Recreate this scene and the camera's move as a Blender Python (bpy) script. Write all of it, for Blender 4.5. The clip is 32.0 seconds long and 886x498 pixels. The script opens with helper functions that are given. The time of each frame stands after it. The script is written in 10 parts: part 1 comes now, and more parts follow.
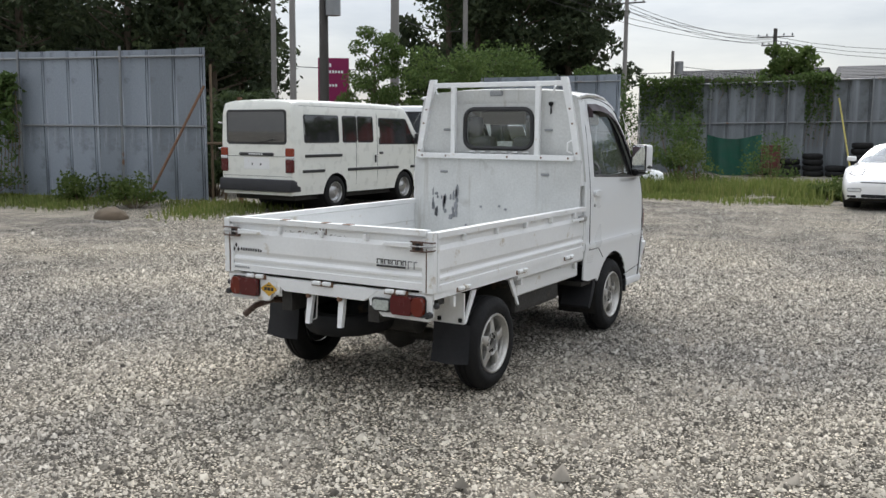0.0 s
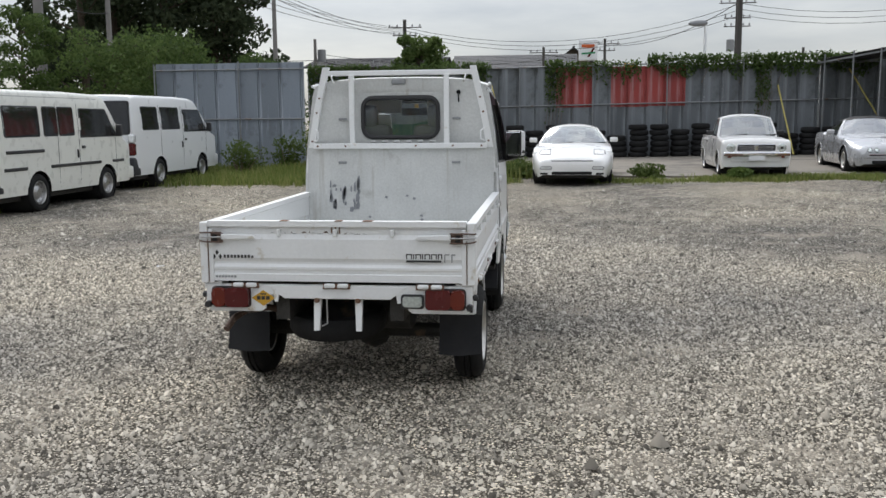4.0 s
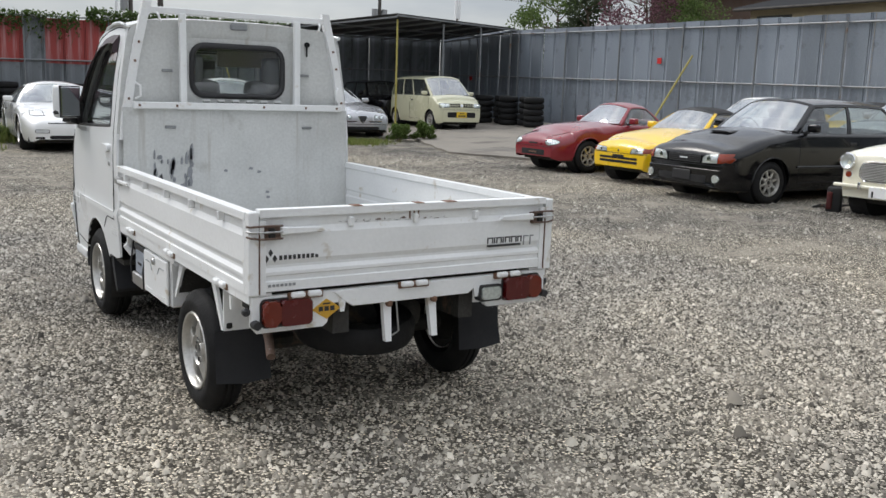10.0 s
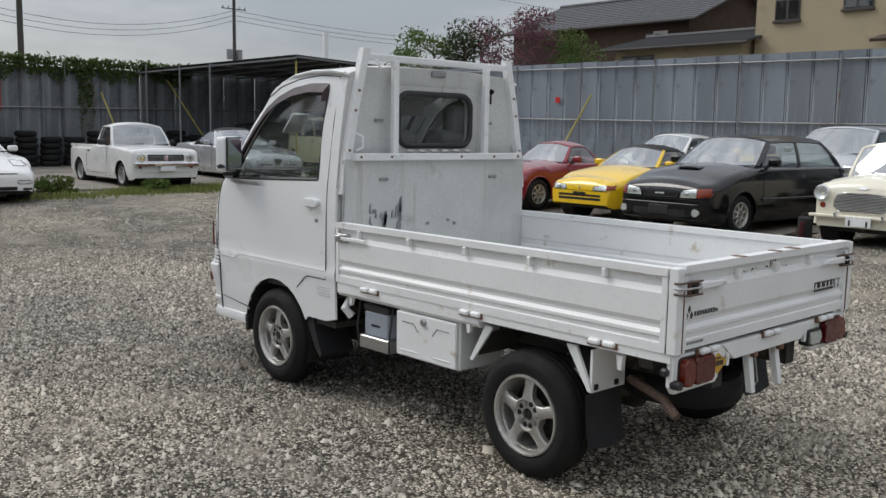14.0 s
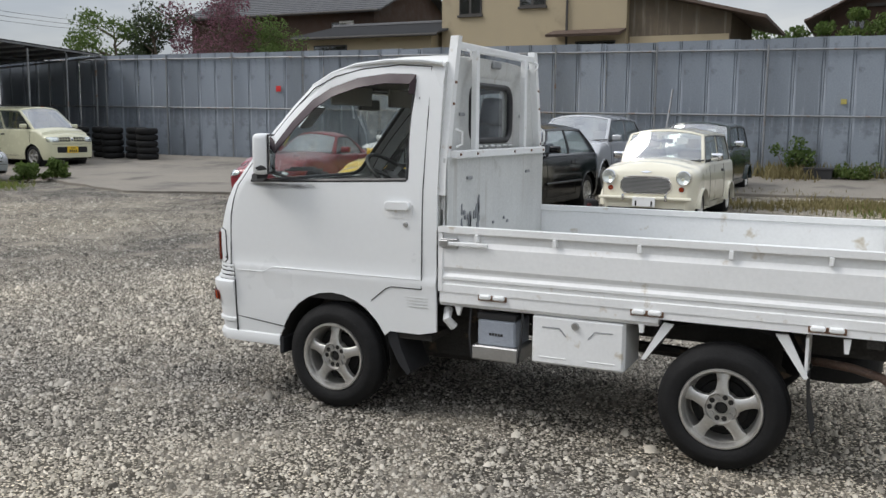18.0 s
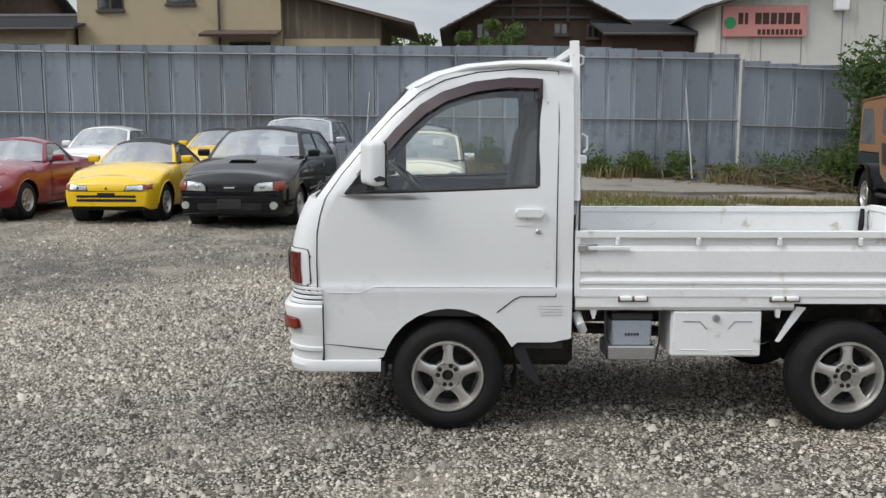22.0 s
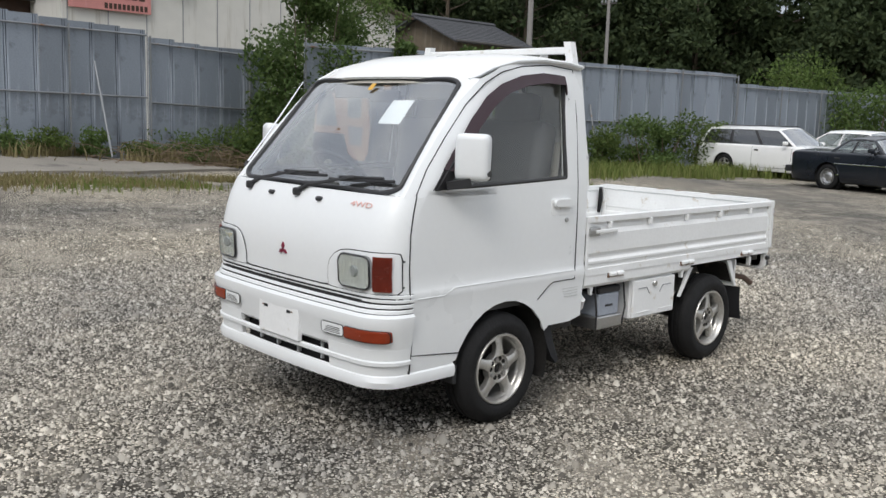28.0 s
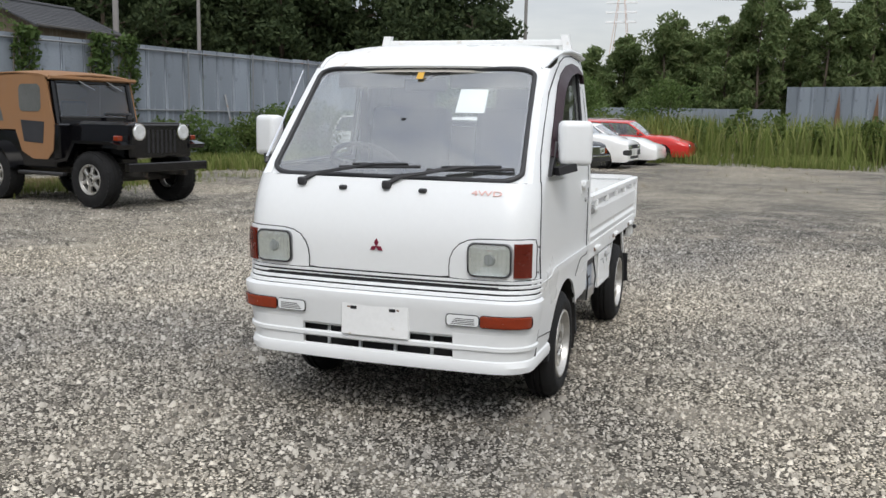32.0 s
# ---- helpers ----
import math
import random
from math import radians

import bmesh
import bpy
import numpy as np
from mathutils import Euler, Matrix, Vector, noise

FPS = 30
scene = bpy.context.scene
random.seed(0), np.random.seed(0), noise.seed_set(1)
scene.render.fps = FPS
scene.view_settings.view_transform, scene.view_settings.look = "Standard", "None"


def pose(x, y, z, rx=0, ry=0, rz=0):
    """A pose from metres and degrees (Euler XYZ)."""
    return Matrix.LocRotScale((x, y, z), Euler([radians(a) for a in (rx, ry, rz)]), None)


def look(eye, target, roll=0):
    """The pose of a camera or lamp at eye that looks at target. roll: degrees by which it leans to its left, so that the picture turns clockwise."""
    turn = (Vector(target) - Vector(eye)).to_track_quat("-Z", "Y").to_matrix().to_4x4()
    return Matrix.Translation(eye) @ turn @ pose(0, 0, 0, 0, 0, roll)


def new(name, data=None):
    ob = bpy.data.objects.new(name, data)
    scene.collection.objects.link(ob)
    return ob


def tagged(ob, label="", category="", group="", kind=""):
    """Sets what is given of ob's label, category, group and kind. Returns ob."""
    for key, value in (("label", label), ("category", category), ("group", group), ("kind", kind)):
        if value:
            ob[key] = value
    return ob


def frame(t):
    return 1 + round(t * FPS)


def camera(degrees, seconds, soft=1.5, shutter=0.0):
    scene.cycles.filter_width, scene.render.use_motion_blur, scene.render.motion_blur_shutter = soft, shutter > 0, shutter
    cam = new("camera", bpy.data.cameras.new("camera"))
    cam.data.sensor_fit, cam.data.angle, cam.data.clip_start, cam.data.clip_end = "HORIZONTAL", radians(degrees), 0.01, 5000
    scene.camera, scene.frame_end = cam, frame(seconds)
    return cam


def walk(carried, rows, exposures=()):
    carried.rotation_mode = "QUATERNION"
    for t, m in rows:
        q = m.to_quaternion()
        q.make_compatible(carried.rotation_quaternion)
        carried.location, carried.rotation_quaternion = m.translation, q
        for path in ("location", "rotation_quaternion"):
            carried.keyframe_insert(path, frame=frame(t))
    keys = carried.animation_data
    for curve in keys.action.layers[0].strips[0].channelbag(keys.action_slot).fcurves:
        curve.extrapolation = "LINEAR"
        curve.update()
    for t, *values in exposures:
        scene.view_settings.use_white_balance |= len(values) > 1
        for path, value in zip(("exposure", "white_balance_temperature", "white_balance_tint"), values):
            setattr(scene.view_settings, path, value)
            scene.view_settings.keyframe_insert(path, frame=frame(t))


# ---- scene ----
cam = camera(52.0, 32.0)
PATH = [
    (0, (2.998, -5.439, 1.455), (1.988, -3.732, 1.2), 0.5),
    (0.5, (2.74, -5.608, 1.468), (1.823, -3.856, 1.172), -0.1),
    (1, (2.481, -5.689, 1.462), (1.641, -3.895, 1.186), 0.1),
    (1.5, (2.251, -5.826, 1.465), (1.483, -3.997, 1.206), 0.2),
    (2, (2.038, -5.929, 1.477), (1.363, -4.065, 1.21), -0.1),
    (2.5, (1.797, -5.912, 1.469), (1.206, -4.02, 1.204), 0.7),
    (3, (1.558, -5.958, 1.462), (1.121, -4.023, 1.209), 0.3),
    (3.5, (1.328, -6.022, 1.465), (1.008, -4.068, 1.187), -0.4),
    (5.5, (0.268, -5.876, 1.464), (0.211, -3.898, 1.179), 0.9),
    (6, (0.05, -5.796, 1.465), (0.073, -3.819, 1.166), 1.2),
    (6.5, (-0.229, -5.758, 1.472), (-0.059, -3.79, 1.156), 1.1),
    (7, (-0.468, -5.651, 1.449), (-0.171, -3.695, 1.155), 1.1),
    (7.5, (-0.713, -5.518, 1.449), (-0.28, -3.587, 1.16), 1.3),
    (8, (-0.999, -5.45, 1.463), (-0.392, -3.569, 1.16), 1.1),
    (8.5, (-1.221, -5.292, 1.432), (-0.511, -3.447, 1.131), 1.3),
    (9, (-1.415, -5.083, 1.42), (-0.585, -3.29, 1.11), 2.1),
    (9.5, (-1.675, -4.938, 1.426), (-0.689, -3.228, 1.101), 2.1),
    (10, (-1.843, -4.722, 1.417), (-0.779, -3.063, 1.073), 1.9),
    (10.5, (-1.991, -4.512, 1.418), (-0.918, -2.855, 1.098), 1.7),
    (11, (-2.281, -4.391, 1.424), (-1.172, -2.754, 1.125), 0.4),
    (11.5, (-2.471, -4.221, 1.413), (-1.365, -2.582, 1.11), -0.4),
    (12, (-2.596, -4.022, 1.425), (-1.509, -2.367, 1.146), -0.3),
    (12.5, (-2.833, -3.893, 1.428), (-1.682, -2.278, 1.175), 0.7),
    (13, (-3.073, -3.766, 1.446), (-1.869, -2.19, 1.187), 0.2),
    (13.5, (-3.221, -3.53, 1.425), (-1.956, -2.0, 1.183), 0.7),
    (14, (-3.399, -3.357, 1.414), (-2.049, -1.903, 1.161), 1.0),
    (14.5, (-3.629, -3.177, 1.436), (-2.212, -1.794, 1.149), 0.6),
    (15, (-3.75, -2.909, 1.42), (-2.286, -1.577, 1.135), 1.0),
    (15.5, (-3.907, -2.665, 1.419), (-2.37, -1.418, 1.131), 1.5),
    (17.5, (-4.372, -1.712, 1.436), (-2.61, -0.809, 1.151), 0.6),
    (18, (-4.455, -1.455, 1.417), (-2.664, -0.606, 1.149), 0.5),
    (18.5, (-4.536, -1.189, 1.422), (-2.69, -0.465, 1.162), 0.9),
    (19, (-4.683, -0.903, 1.428), (-2.788, -0.321, 1.162), 0.5),
    (19.5, (-4.695, -0.59, 1.398), (-2.783, -0.07, 1.123), 0.8),
    (20, (-4.739, -0.307, 1.401), (-2.807, 0.139, 1.141), 0.4),
    (20.5, (-4.836, 0.01, 1.415), (-2.89, 0.382, 1.14), -0.1),
    (21, (-4.8, 0.298, 1.406), (-2.835, 0.572, 1.151), -0.6),
    (21.5, (-4.8, 0.586, 1.405), (-2.82, 0.725, 1.162), 0.1),
    (22, (-4.858, 0.916, 1.425), (-2.875, 0.938, 1.164), -0.0),
    (22.5, (-4.808, 1.181, 1.407), (-2.826, 1.139, 1.147), -1.0),
    (23, (-4.738, 1.457, 1.403), (-2.761, 1.273, 1.166), -0.3),
    (23.5, (-4.714, 1.784, 1.416), (-2.76, 1.457, 1.141), 0.2),
    (24, (-4.559, 2.035, 1.398), (-2.633, 1.584, 1.106), 0.7),
    (24.5, (-4.448, 2.249, 1.399), (-2.542, 1.699, 1.141), 0.9),
    (26.5, (-4.045, 3.328, 1.445), (-2.358, 2.297, 1.142), 0.5),
    (27, (-3.862, 3.55, 1.433), (-2.257, 2.39, 1.15), 0.2),
    (27.5, (-3.655, 3.753, 1.419), (-2.112, 2.507, 1.158), 1.3),
    (28, (-3.492, 4.042, 1.447), (-2.064, 2.672, 1.156), 1.9),
    (28.5, (-3.245, 4.195, 1.415), (-1.903, 2.741, 1.123), 1.9),
    (29, (-3.032, 4.365, 1.419), (-1.759, 2.846, 1.15), 1.7),
    (29.5, (-2.808, 4.625, 1.428), (-1.622, 3.04, 1.142), 1.1),
    (30, (-2.556, 4.781, 1.4), (-1.427, 3.151, 1.142), 0.7),
    (30.5, (-2.302, 4.922, 1.398), (-1.247, 3.238, 1.173), 1.6),
    (31, (-2.077, 5.17, 1.412), (-1.135, 3.422, 1.169), 1.4),
    (31.5, (-1.823, 5.265, 1.384), (-1.016, 3.456, 1.103), 0.8),
    (32, (-1.561, 5.338, 1.379), (-0.915, 3.467, 1.092), 1.1),
]
walk(cam, [(t, look(eye, target, roll)) for t, eye, target, roll in PATH], [(0, 0.10), (1.5, 0.10), (3, -0.02), (6, -0.10), (8, -0.14), (10, -0.06), (12, -0.18), (14, -0.40), (16, -0.26), (19, -0.12), (22, -0.10), (24, -0.04), (28, -0.12), (32, -0.08)])

# ---- light: thin bright cloud, a veiled sun ahead of the parked truck ----
SUN_AZ, SUN_EL = radians(-28.0), radians(46.0)      # azimuth from +y towards +x
world = bpy.data.worlds.new("overcast_sky")
scene.world = world
world.use_nodes = True
wn, wl = world.node_tree.nodes, world.node_tree.links
wn.clear()
w_out, w_bg = wn.new("ShaderNodeOutputWorld"), wn.new("ShaderNodeBackground")
w_sky = wn.new("ShaderNodeTexSky")
w_sky.sky_type, w_sky.sun_disc = "NISHITA", False
w_sky.sun_elevation, w_sky.sun_rotation = SUN_EL, SUN_AZ
w_gain = wn.new("ShaderNodeVectorMath")
w_gain.operation = "SCALE"
w_gain.inputs["Scale"].default_value = 0.15
w_co, w_map, w_noise, w_ramp, w_mix = (wn.new("ShaderNodeTexCoord"), wn.new("ShaderNodeMapping"), wn.new("ShaderNodeTexNoise"),
                                       wn.new("ShaderNodeValToRGB"), wn.new("ShaderNodeMix"))
w_map.inputs["Scale"].default_value = (1.6, 1.6, 7.0)
w_noise.inputs["Scale"].default_value, w_noise.inputs["Detail"].default_value, w_noise.inputs["Roughness"].default_value = 1.5, 7.0, 0.55
w_ramp.color_ramp.elements[0].position, w_ramp.color_ramp.elements[0].color = 0.38, (0.575, 0.605, 0.66, 1)
w_ramp.color_ramp.elements[1].position, w_ramp.color_ramp.elements[1].color = 0.64, (0.95, 0.955, 0.95, 1)
w_mix.data_type = "RGBA"
w_mix.inputs["Factor"].default_value = 0.82
wl.new(w_co.outputs["Generated"], w_map.inputs["Vector"])
wl.new(w_map.outputs["Vector"], w_noise.inputs["Vector"])
wl.new(w_noise.outputs["Fac"], w_ramp.inputs["Fac"])
wl.new(w_sky.outputs["Color"], w_gain.inputs[0])
wl.new(w_gain.outputs["Vector"], w_mix.inputs["A"])
wl.new(w_ramp.outputs["Color"], w_mix.inputs["B"])
wl.new(w_mix.outputs["Result"], w_bg.inputs["Color"])
# an overcast sky brightens from the horizon upwards and round the veiled sun
w_sep, w_up, w_dot, w_pow, w_glow = (wn.new("ShaderNodeSeparateXYZ"), wn.new("ShaderNodeMath"), wn.new("ShaderNodeVectorMath"), wn.new("ShaderNodeMath"), wn.new("ShaderNodeMath"))
wl.new(w_co.outputs["Generated"], w_sep.inputs[0])
w_up.operation, w_up.use_clamp = "MAXIMUM", True
w_up.inputs[1].default_value = 0.0
wl.new(w_sep.outputs["Z"], w_up.inputs[0])
w_lin = wn.new("ShaderNodeMath")
w_lin.operation, w_lin.inputs[1].default_value, w_lin.inputs[2].default_value = "MULTIPLY_ADD", 1.29, 0.71
wl.new(w_up.outputs[0], w_lin.inputs[0])
w_dot.operation = "DOT_PRODUCT"
w_dot.inputs[1].default_value = (math.sin(SUN_AZ) * math.cos(SUN_EL), math.cos(SUN_AZ) * math.cos(SUN_EL), math.sin(SUN_EL))
wl.new(w_co.outputs["Generated"], w_dot.inputs[0])
w_pos = wn.new("ShaderNodeMath")
w_pos.operation, w_pos.inputs[1].default_value = "MAXIMUM", 0.0
wl.new(w_dot.outputs["Value"], w_pos.inputs[0])
w_pow.operation, w_pow.inputs[1].default_value = "POWER", 9.0
wl.new(w_pos.outputs[0], w_pow.inputs[0])
w_glow.operation, w_glow.inputs[1].default_value = "MULTIPLY_ADD", 0.9
wl.new(w_pow.outputs[0], w_glow.inputs[0])
wl.new(w_lin.outputs[0], w_glow.inputs[2])
wl.new(w_glow.outputs[0], w_bg.inputs["Strength"])
wl.new(w_bg.outputs["Background"], w_out.inputs["Surface"])
sun = new("sun", bpy.data.lights.new("sun", "SUN"))
sun.data.energy, sun.data.angle, sun.data.color = 1.60, radians(24.0), (1.0, 0.96, 0.90)
SUN_DIR = Vector((math.sin(SUN_AZ) * math.cos(SUN_EL), math.cos(SUN_AZ) * math.cos(SUN_EL), math.sin(SUN_EL)))
sun.matrix_world = look(SUN_DIR * 60, (0, 0, 0))

# ---- materials ----
def material(name, colour, rough=0.5, metal=0.0, vary=0.12, scale=6.0, fine=80.0, bump=0.05, spots=None, spot_amount=0.0,
             spot_scale=3.0, coat=0.0, streak=None, per_object=0.0, spec=0.5, per_island=0.0):
    """A surface with wide and fine variation, optional stains (spots) and vertical streaks of a second colour."""
    m = bpy.data.materials.new(name)
    m.use_nodes = True
    n, l = m.node_tree.nodes, m.node_tree.links
    b = n["Principled BSDF"]
    b.inputs["Metallic"].default_value = metal
    b.inputs["Coat Weight"].default_value = coat
    b.inputs["Coat Roughness"].default_value = 0.08
    b.inputs["Specular IOR Level"].default_value = spec
    co = n.new("ShaderNodeTexCoord")
    big, small = n.new("ShaderNodeTexNoise"), n.new("ShaderNodeTexNoise")
    big.inputs["Scale"].default_value, big.inputs["Detail"].default_value = scale, 5.0
    small.inputs["Scale"].default_value, small.inputs["Detail"].default_value = fine, 3.0
    for t in (big, small):
        l.new(co.outputs["Object"], t.inputs["Vector"])
    add = n.new("ShaderNodeMath")
    add.operation = "ADD"
    l.new(big.outputs["Fac"], add.inputs[0])
    l.new(small.outputs["Fac"], add.inputs[1])
    rng = n.new("ShaderNodeMapRange")
    rng.inputs["From Min"].default_value, rng.inputs["From Max"].default_value = 0.6, 1.4
    rng.inputs["To Min"].default_value, rng.inputs["To Max"].default_value = 1 - vary, 1 + vary
    l.new(add.outputs[0], rng.inputs["Value"])
    value = rng.outputs["Result"]
    if per_object or per_island:
        info = n.new("ShaderNodeObjectInfo") if per_object else n.new("ShaderNodeNewGeometry")
        source = info.outputs["Random"] if per_object else info.outputs["Random Per Island"]
        r2, mul = n.new("ShaderNodeMapRange"), n.new("ShaderNodeMath")
        amount = per_object or per_island
        r2.inputs["To Min"].default_value, r2.inputs["To Max"].default_value = 1 - amount, 1 + amount
        mul.operation = "MULTIPLY"
        l.new(source, r2.inputs["Value"])
        l.new(value, mul.inputs[0])
        l.new(r2.outputs["Result"], mul.inputs[1])
        value = mul.outputs[0]
    tint = n.new("ShaderNodeVectorMath")
    tint.operation = "SCALE"
    tint.inputs[0].default_value = colour
    l.new(value, tint.inputs["Scale"])
    colour_out = tint.outputs["Vector"]
    for second, amount, sc, stretch in ((spots, spot_amount, spot_scale, (1, 1, 1)), (streak and streak[0], streak and streak[1], streak and streak[2], (1, 1, 0.06))):
        if not second:
            continue
        mp, no, ra, mx = n.new("ShaderNodeMapping"), n.new("ShaderNodeTexNoise"), n.new("ShaderNodeMapRange"), n.new("ShaderNodeMix")
        mp.inputs["Scale"].default_value = stretch
        mp.inputs["Location"].default_value = (3.7, 1.9, 5.3)
        no.inputs["Scale"].default_value, no.inputs["Detail"].default_value, no.inputs["Roughness"].default_value = sc, 6.0, 0.62
        ra.inputs["From Min"].default_value, ra.inputs["From Max"].default_value = 0.68 - 0.35 * amount, 0.80 - 0.3 * amount
        mx.data_type = "RGBA"
        mx.inputs["B"].default_value = (*second, 1)
        l.new(co.outputs["Object"], mp.inputs["Vector"])
        l.new(mp.outputs["Vector"], no.inputs["Vector"])
        l.new(no.outputs["Fac"], ra.inputs["Value"])
        l.new(ra.outputs["Result"], mx.inputs["Factor"])
        l.new(colour_out, mx.inputs["A"])
        colour_out = mx.outputs["Result"]
    l.new(colour_out, b.inputs["Base Color"])
    r3 = n.new("ShaderNodeMapRange")
    r3.inputs["From Min"].default_value, r3.inputs["From Max"].default_value = 0.3, 0.7
    r3.inputs["To Min"].default_value, r3.inputs["To Max"].default_value = max(0.03, rough * 0.8), min(1.0, rough * 1.2)
    l.new(big.outputs["Fac"], r3.inputs["Value"])
    l.new(r3.outputs["Result"], b.inputs["Roughness"])
    if bump:
        bp = n.new("ShaderNodeBump")
        bp.inputs["Strength"].default_value, bp.inputs["Distance"].default_value = min(1.0, bump * 4), 0.01
        l.new(small.outputs["Fac"], bp.inputs["Height"])
        l.new(bp.outputs["Normal"], b.inputs["Normal"])
    return m


def glass_material(name, tint, mirror=0.0, dust=0.0, haze=0.03):
    """Thin pane: clear tinted film with more gloss at grazing angles."""
    m = bpy.data.materials.new(name)
    m.use_nodes = True
    n, l = m.node_tree.nodes, m.node_tree.links
    n.remove(n["Principled BSDF"])
    clear, gloss, mix, fres, add = (n.new("ShaderNodeBsdfTransparent"), n.new("ShaderNodeBsdfGlossy"), n.new("ShaderNodeMixShader"),
                                    n.new("ShaderNodeLayerWeight"), n.new("ShaderNodeMath"))
    clear.inputs["Color"].default_value = (*tint, 1)
    gloss.inputs["Roughness"].default_value = haze
    gloss.inputs["Color"].default_value = (0.95, 0.97, 1, 1)
    fres.inputs["Blend"].default_value = 0.5
    power = n.new("ShaderNodeMath")
    power.operation, power.inputs[1].default_value = "POWER", 4.0
    l.new(fres.outputs["Facing"], power.inputs[0])
    add.operation, add.inputs[1].default_value = "ADD", mirror + 0.06
    add.use_clamp = True
    l.new(power.outputs[0], add.inputs[0])
    l.new(add.outputs[0], mix.inputs["Fac"])
    l.new(clear.outputs[0], mix.inputs[1])
    l.new(gloss.outputs[0], mix.inputs[2])
    film, dusty = n.new("ShaderNodeBsdfDiffuse"), n.new("ShaderNodeMixShader")
    film.inputs["Color"].default_value = (0.7, 0.7, 0.68, 1)
    dusty.inputs["Fac"].default_value = dust
    l.new(mix.outputs[0], dusty.inputs[1])
    l.new(film.outputs[0], dusty.inputs[2])
    l.new(dusty.outputs[0], n["Material Output"].inputs["Surface"])
    return m


M = {}
M["white_paint"] = material("white_paint", (0.755, 0.772, 0.78), 0.33, coat=0.10, vary=0.014, scale=2.5, fine=40, bump=0.0)
M["white_roof"] = material("weathered_roof_paint", (0.77, 0.77, 0.75), 0.32, coat=0.25, vary=0.05, scale=3, fine=50, bump=0.0, spots=(0.42, 0.30, 0.17), spot_amount=0.16, spot_scale=6)
M["white_body"] = material("white_work_paint", (0.80, 0.81, 0.81), 0.38, coat=0.15, vary=0.05, scale=3, fine=50, bump=0.004, spots=(0.40, 0.36, 0.28), spot_amount=-0.3, spot_scale=9)
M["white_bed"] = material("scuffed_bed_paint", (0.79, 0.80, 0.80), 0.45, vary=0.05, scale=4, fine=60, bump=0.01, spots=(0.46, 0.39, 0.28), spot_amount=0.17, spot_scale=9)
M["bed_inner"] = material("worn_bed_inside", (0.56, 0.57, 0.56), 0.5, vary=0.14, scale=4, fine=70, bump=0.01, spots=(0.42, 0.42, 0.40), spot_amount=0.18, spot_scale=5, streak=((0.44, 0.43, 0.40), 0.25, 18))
M["scrape"] = material("scraped_steel", (0.27, 0.28, 0.30), 0.55, metal=0.3, vary=0.2)
M["rust"] = material("rust", (0.17, 0.095, 0.06), 0.9, vary=0.3, scale=20, bump=0.08)
M["cream_van"] = material("cream_van_paint", (0.76, 0.77, 0.72), 0.3, coat=0.3, vary=0.04, bump=0.0)
M["black_plastic"] = material("black_plastic", (0.022, 0.022, 0.024), 0.45, vary=0.15, bump=0.02)
M["rubber"] = material("tyre_rubber", (0.010, 0.010, 0.0105), 0.75, vary=0.25, scale=9, bump=0.05, spec=0.3, spots=(0.035, 0.032, 0.03), spot_amount=0.05, spot_scale=14)
M["flap"] = material("mud_flap_rubber", (0.013, 0.0135, 0.016), 0.75, vary=0.2, bump=0.03)
M["under"] = material("underbody_paint", (0.035, 0.033, 0.03), 0.8, vary=0.35, scale=10, bump=0.1, spots=(0.16, 0.11, 0.07), spot_amount=0.25, spot_scale=6)
M["alloy"] = material("dull_alloy", (0.52, 0.51, 0.485), 0.36, metal=0.75, vary=0.15, scale=14, bump=0.02, spots=(0.2, 0.15, 0.1), spot_amount=0.1, spot_scale=18)
# near-black for drums, hub holes, arch lining and latch bolts
M["brake_dark"] = material("matt_near_black", (0.012, 0.011, 0.010), 0.8, vary=0.3, scale=12, bump=0.05)
M["lamp_bowl"] = material("lamp_reflector", (0.86, 0.87, 0.87), 0.22, metal=0.72, vary=0.16, scale=26, fine=70, bump=0.03)
M["steel"] = material("bare_steel", (0.45, 0.45, 0.45), 0.35, metal=0.9, vary=0.12, bump=0.02)
M["chrome"] = material("chrome", (0.8, 0.8, 0.82), 0.08, metal=1.0, vary=0.03, bump=0.0)
# near-black of panel joints, used too for intakes, holes and wheel arches
M["seam"] = material("gap_and_opening_black", (0.012, 0.012, 0.013), 0.9, vary=0.1, bump=0.0)
M["red_lens"] = material("red_lamp_lens", (0.080, 0.003, 0.004), 0.25, coat=0.15, vary=0.12, scale=25, bump=0.02)
M["amber_lens"] = material("amber_lamp_lens", (0.22, 0.024, 0.004), 0.22, coat=0.3, vary=0.12, scale=25, bump=0.02)
M["darkred_lens"] = material("deep_orange_lens", (0.125, 0.012, 0.004), 0.25, coat=0.15, vary=0.12, scale=25, bump=0.02)
M["clear_lens"] = material("clear_lamp_lens", (0.70, 0.72, 0.73), 0.16, metal=0.35, coat=0.8, vary=0.30, scale=22, fine=60, bump=0.05)
M["yellow_sticker"] = material("yellow_sticker", (0.60, 0.34, 0.035), 0.5, vary=0.06, bump=0.0)
M["decal_black"] = material("black_decal", (0.03, 0.03, 0.032), 0.5, vary=0.1, bump=0.0)
M["decal_grey"] = material("grey_decal", (0.25, 0.26, 0.27), 0.5, vary=0.1, bump=0.0)
M["rev_lens"] = material("reversing_lamp_lens", (0.40, 0.43, 0.40), 0.2, coat=0.5, vary=0.2, scale=40, bump=0.05)
M["latch_brown"] = material("rusty_latch_steel", (0.13, 0.085, 0.065), 0.7, metal=0.3, vary=0.35, scale=40, fine=160, bump=0.06, spots=(0.34, 0.30, 0.27), spot_amount=0.25, spot_scale=30)
